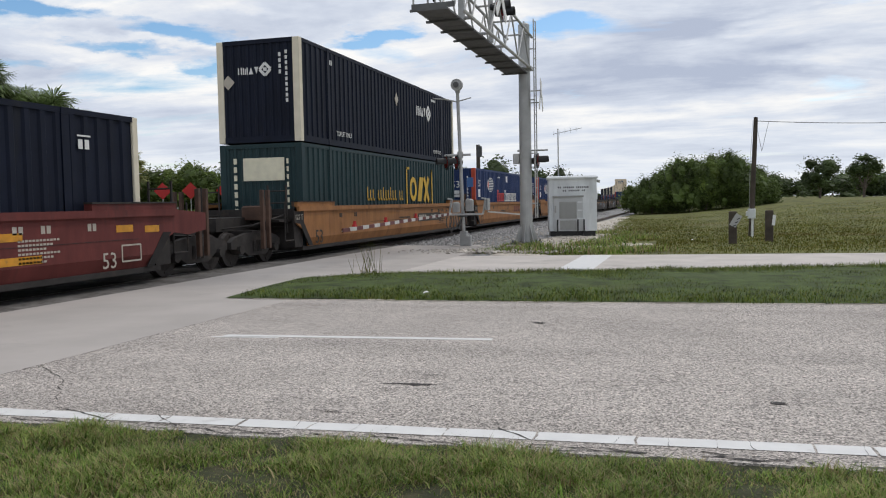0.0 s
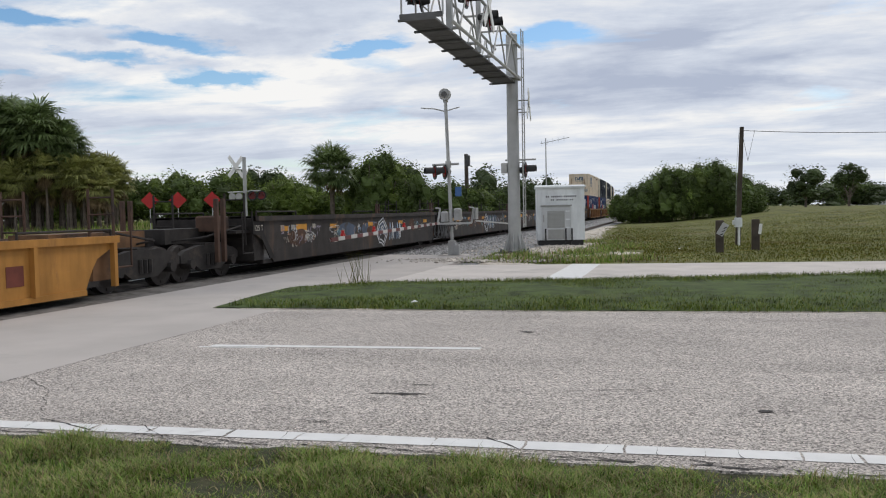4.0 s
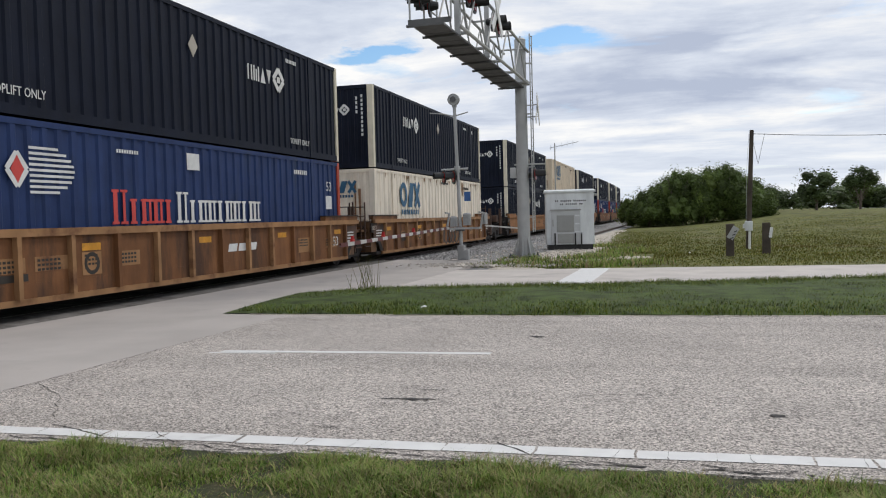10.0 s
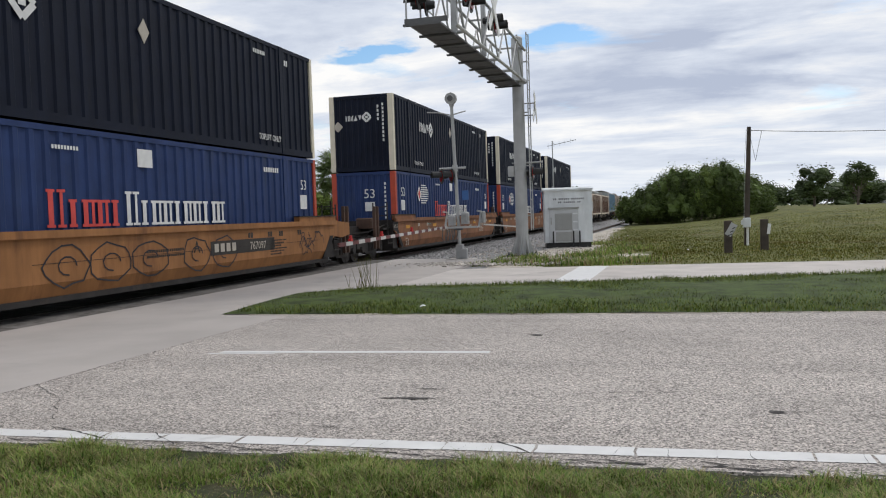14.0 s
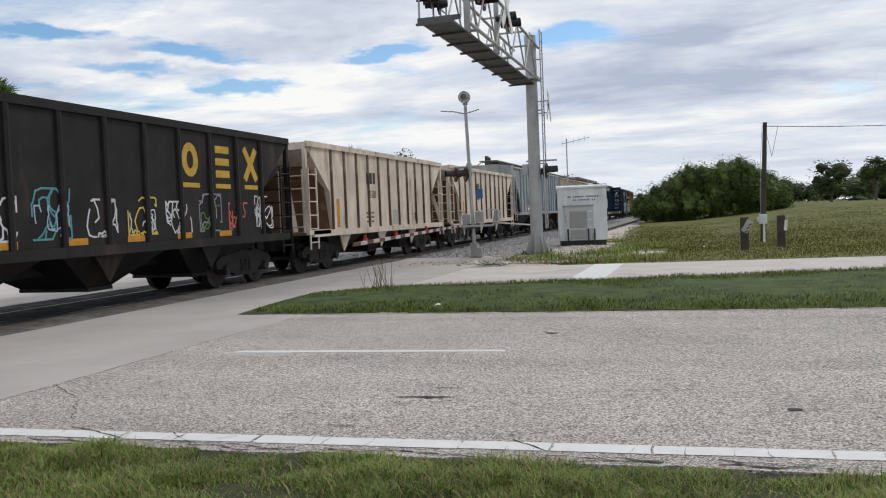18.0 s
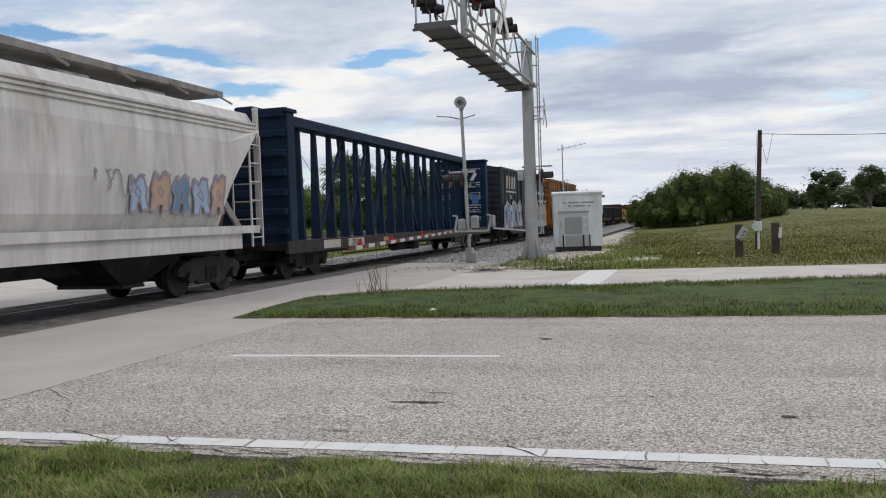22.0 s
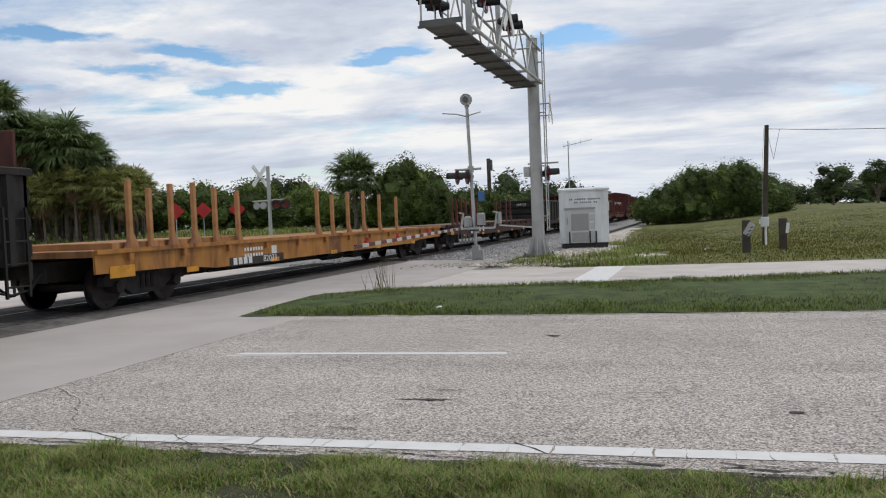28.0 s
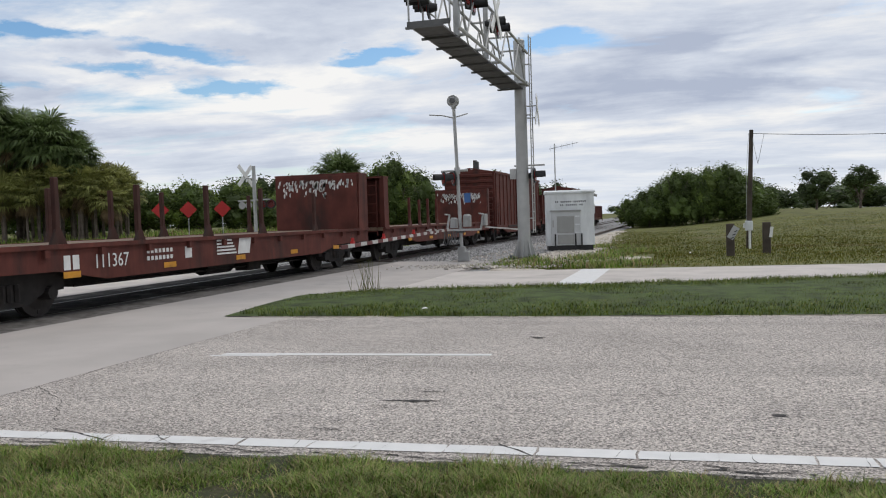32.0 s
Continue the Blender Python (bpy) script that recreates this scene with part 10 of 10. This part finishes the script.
# ---- grass ----
def blades(name, rng, n, place, h0, h1, w, material, label, bend=0.5):
    """Tufts of bent blades; place() gives x, y and a scale, or None."""
    v, f = [], []
    for _ in range(n):
        q = place(rng)
        if q is None:
            continue
        x, y, sc = q
        z = land(x, y) if abs(x) > 40 or y > 22 else -0.02 if y < 6 else 0.0
        a = rng.uniform(0, 6.283)
        h = rng.uniform(h0, h1) * sc
        b = h * bend * rng.uniform(0.2, 1.3)
        ca, sa = math.cos(a), math.sin(a)
        ww = w * rng.uniform(0.7, 1.4)
        i = len(v)
        v += [(x - sa * ww, y + ca * ww, z), (x + sa * ww, y - ca * ww, z), (x + ca * b * 0.35 + sa * ww * 0.7, y + sa * b * 0.35 - ca * ww * 0.7, z + h * 0.62),
              (x + ca * b * 0.35 - sa * ww * 0.7, y + sa * b * 0.35 + ca * ww * 0.7, z + h * 0.62), (x + ca * b, y + sa * b, z + h)]
        f += [(i, i + 1, i + 2, i + 3), (i + 3, i + 2, i + 4)]
    me = bpy.data.meshes.new(name)
    me.from_pydata(v, [], f)
    me.materials.append(material)
    ob = new(name, me)
    return tagged(ob, label, "grass", kind="stuff")


def verge_at(rng):
    x = rng.uniform(-4.9, 2.4)
    y = rng.triangular(2.6, 4.95, 4.4)
    e = near_edge(x) + 0.09 * noise.noise((x * 1.9, 9.0, 0)) - 0.035
    if y > e or x < -y * 1.02 - 0.3 or x > y * 0.28 + 0.4:
        return None
    k = noise.noise((x * 1.5, y * 1.5, 4.0)) + 0.6 * noise.noise((x * 4.5, y * 4.5, 6.0))
    return (x, y, max(0.35, 0.75 + 0.8 * k)) if rng.random() < 0.88 + 0.75 * k else None


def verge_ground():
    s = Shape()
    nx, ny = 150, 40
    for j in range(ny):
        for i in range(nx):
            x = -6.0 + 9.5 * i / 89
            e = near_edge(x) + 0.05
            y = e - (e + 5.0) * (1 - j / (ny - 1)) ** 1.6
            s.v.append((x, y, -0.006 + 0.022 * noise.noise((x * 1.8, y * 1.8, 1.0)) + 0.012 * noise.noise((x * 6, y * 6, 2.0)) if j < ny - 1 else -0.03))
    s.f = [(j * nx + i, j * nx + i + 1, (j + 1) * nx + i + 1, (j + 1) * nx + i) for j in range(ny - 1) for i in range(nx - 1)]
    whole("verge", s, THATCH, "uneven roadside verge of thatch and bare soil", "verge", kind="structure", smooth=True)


verge_ground()


def median_at(rng):
    x = rng.uniform(-7.3, 9.0)
    y = rng.uniform(11.6, 21.5)
    if not in_median(x, y, 0.0):
        return None
    return (x, y, 0.85 + 0.5 * noise.noise((x * 0.6, y * 0.6, 1.0)))


def in_median(x, y, m):
    wob = 0.14 * noise.noise((x * 1.7, y * 1.7, 7.0))
    if y < median_near(x) + 0.03 + m + wob * 0.6 or y > median_far(x) - m + wob:
        return False
    left = -7.0 + 0.9 * max(0.0, (y - 14.6) / 1.6) ** 2 + (0.5 if y < 11.9 else 0)
    return x > left + m + wob


def median_ground():
    s = Shape()
    xs = [-7.4 + 0.3 * i for i in range(60)] + [12 + 4 * i for i in range(20)]
    rows = 9
    for x in xs:
        a, b = median_near(x) + 0.04, median_far(x) - 0.04
        if x < -4.5:
            c = (-4.5 - x) / 2.9
            b = b - (b - a) * 0.0
        for j in range(rows):
            y = a + (b - a) * j / (rows - 1)
            s.v.append((x, y, 0.012 + 0.06 * math.sin(math.pi * j / (rows - 1)) + 0.02 * noise.noise((x, y, 2))))
    for i in range(len(xs) - 1):
        for j in range(rows - 1):
            q = (i * rows + j, (i + 1) * rows + j, (i + 1) * rows + j + 1, i * rows + j + 1)
            cx = sum(s.v[k][0] for k in q) / 4
            cy = sum(s.v[k][1] for k in q) / 4
            if cx > -7.0 + 0.9 * max(0.0, (cy - 14.6) / 1.6) ** 2:
                s.f.append(q)
    whole("grass_median", s, TURF, "green grass median between the two carriageways", "grass", kind="structure", smooth=True)


median_ground()
G = random.Random(21)
blades("verge_grass", G, 165000, verge_at, 0.025, 0.088, 0.0028, GRASS, "rough green roadside grass with straw patches", 1.35)
def verge_round(rng):
    x, y = rng.uniform(-6, 9.5), rng.uniform(-5, 4.4)
    return (x, y, 0.9 + 0.5 * noise.noise((x * 1.5, y * 1.5, 4.0)))


blades("verge_grass_behind", G, 26000, verge_round, 0.04, 0.11, 0.005, GRASS, "rough green roadside grass with straw patches", 1.2)
blades("median_grass", G, 120000, median_at, 0.04, 0.125, 0.006, GRASS_MEDIAN, "thick green median grass", 1.0)


def field_at(rng):
    y = rng.triangular(22.8, 80, 26)
    x = rng.uniform(-5.5, 6 + y * 0.33)
    if y < far_edge(x) + 0.1 or (x < -3.2 and y < 60 and rng.random() < 0.75) or (x < -0.8 and 26.9 < y < 30.6 and rng.random() < 0.96) or (x < -2.2 and 27 < y < 36 and rng.random() < 0.85):
        return None
    if x < -5.0 + 1.2 * noise.noise((y * 0.2, 0, 3)):
        return None
    return (x, y, 0.8 + 0.6 * noise.noise((x * 0.25, y * 0.25, 5.0)))


blades("field_grass", G, 95000, field_at, 0.03, 0.09, 0.011, GRASS_DRY, "rough field grass, green with straw-coloured patches", 1.0)


def beyond_at(rng):
    y = rng.uniform(26, 62)
    x = rng.uniform(-52, -15.5)
    if y < 25.7 - 0.2 * (x + 13):
        return None
    return (x, y, 1.0 + 0.7 * noise.noise((x * 0.2, y * 0.2, 8.0)))


blades("far_verge_grass", G, 26000, beyond_at, 0.15, 0.45, 0.03, GRASS, "tall bright grass across the tracks", 0.5)


def tall_weeds():
    t = thing("weed_tuft", "tall thin weeds at the corner of the median", "weed", (-6.35, 16.0, 0.0))
    s = Shape()
    r = random.Random(3)
    for _ in range(26):
        a = r.uniform(0, 6.28)
        h = r.uniform(0.3, 0.75)
        p = Vector((r.uniform(-0.35, 0.35), r.uniform(-0.2, 0.2), 0))
        s.tube(p, p + Vector((math.cos(a) * h * 0.3, math.sin(a) * h * 0.3, h)), 0.006, 3, 0.002, caps=False)
    tagged(part("foliage", plain_mesh(s, "foliage", GRASS_DRY), None, t), kind="stuff")


tall_weeds()


def weeds_at(rng):
    """Clumps of weeds along the gravel's edge and round the mast's foot."""
    cx, cy, q = rng.choice(((-6.2, 24.0, 0.35), (-5.2, 24.4, 0.4), (-4.1, 24.1, 0.45), (-3.3, 24.3, 0.5), (-2.4, 24.0, 0.5), (-4.6, 26.6, 0.3), (-5.6, 27.4, 0.2), (-1.6, 25.0, 0.6), (-3.0, 27.5, 0.5), (-2.0, 33.0, 0.5), (-3.2, 38.0, 0.6), (-2.6, 29.0, 0.5)))
    return rng.gauss(cx, q), max(rng.gauss(cy, q * 0.7), far_edge(cx) + 0.15), rng.uniform(0.6, 1.5)


blades("roadside_weeds", G, 7000, weeds_at, 0.08, 0.22, 0.012, GRASS, "weeds growing through the gravel", 0.8)

# ---- small things ----
def far_shed(at, rz, w, d, h, label):
    """A low white shed far off: walls with dark openings, shallow gabled roof."""
    t = thing("shed", label, "building", (at[0], at[1], land(*at) - 0.05), rz)
    part("wall", Shape().box(-w / 2, w / 2, -d / 2, d / 2, 0, h), WHITE, t)
    part("roof", Shape().prism([(-w / 2 - 0.3, h), (w / 2 + 0.3, h), (w / 2 + 0.3, h + 0.12), (0, h + 0.75), (-w / 2 - 0.3, h + 0.12)], "y", -d / 2 - 0.3, d / 2 + 0.3), GALV, t, "grey metal roof")
    for x in (-w * 0.3, w * 0.15):
        part("window", Shape().box(x, x + 0.9, -d / 2 - 0.03, -d / 2 + 0.02, 1.0, 1.9), DARK_GLASS, t)
    part("door", Shape().box(w * 0.36, w * 0.36 + 0.9, -d / 2 - 0.03, -d / 2 + 0.02, 0.0, 2.0), CAB_GREY, t)


far_shed((32.5, 139.0), 8, 9.0, 6.0, 2.5, "low white shed beyond the field")
far_shed((41.5, 147.0), -5, 8.0, 6.0, 2.7, "low white house among distant trees")


def litter(at, rz):
    s = Shape().add([(-0.05, -0.03, 0.0), (0.01, -0.04, 0.015), (0.055, 0.0, 0.01), (0.03, 0.04, 0.025), (-0.04, 0.03, 0.01), (0, 0, 0.035)], [(0, 1, 5), (1, 2, 5), (2, 3, 5), (3, 4, 5), (4, 0, 5)])
    whole("litter", s, WHITE, "crumpled piece of white paper on the grass", "litter", at, rz)


litter((-3.79, 12.05, 0.09), 20)
litter((0.4, 30.6, land(0.4, 30.6) + 0.05), 70)

# ---- motion ----
SPEED = ((0, 21.18), (4, 20.8), (8, 20.26), (12, 20.84), (16, 20.63), (20, 20.97), (24, 21.39), (28, 20.51), (32, 21.68))


def run(t):
    """Metres that the train has gone by t seconds."""
    d = 0.0
    for (a, va), (b, vb) in zip(SPEED, SPEED[1:]):
        if t <= a:
            break
        e = min(t, b)
        ve = va + (vb - va) * (e - a) / (b - a)
        d += (va + ve) / 2 * (e - a)
    return d


def on_track(s, z=0.0):
    x, y, h = track(s)
    return pose(x, y, z, 0, 0, h)


def motions():
    times = [i * 1.0 for i in range(33)]
    gone = {t: run(t) for t in times}
    for ob, u, z in ROLLING:
        walk(ob, [(t, on_track(u - gone[t], z)) for t in times])


motions()
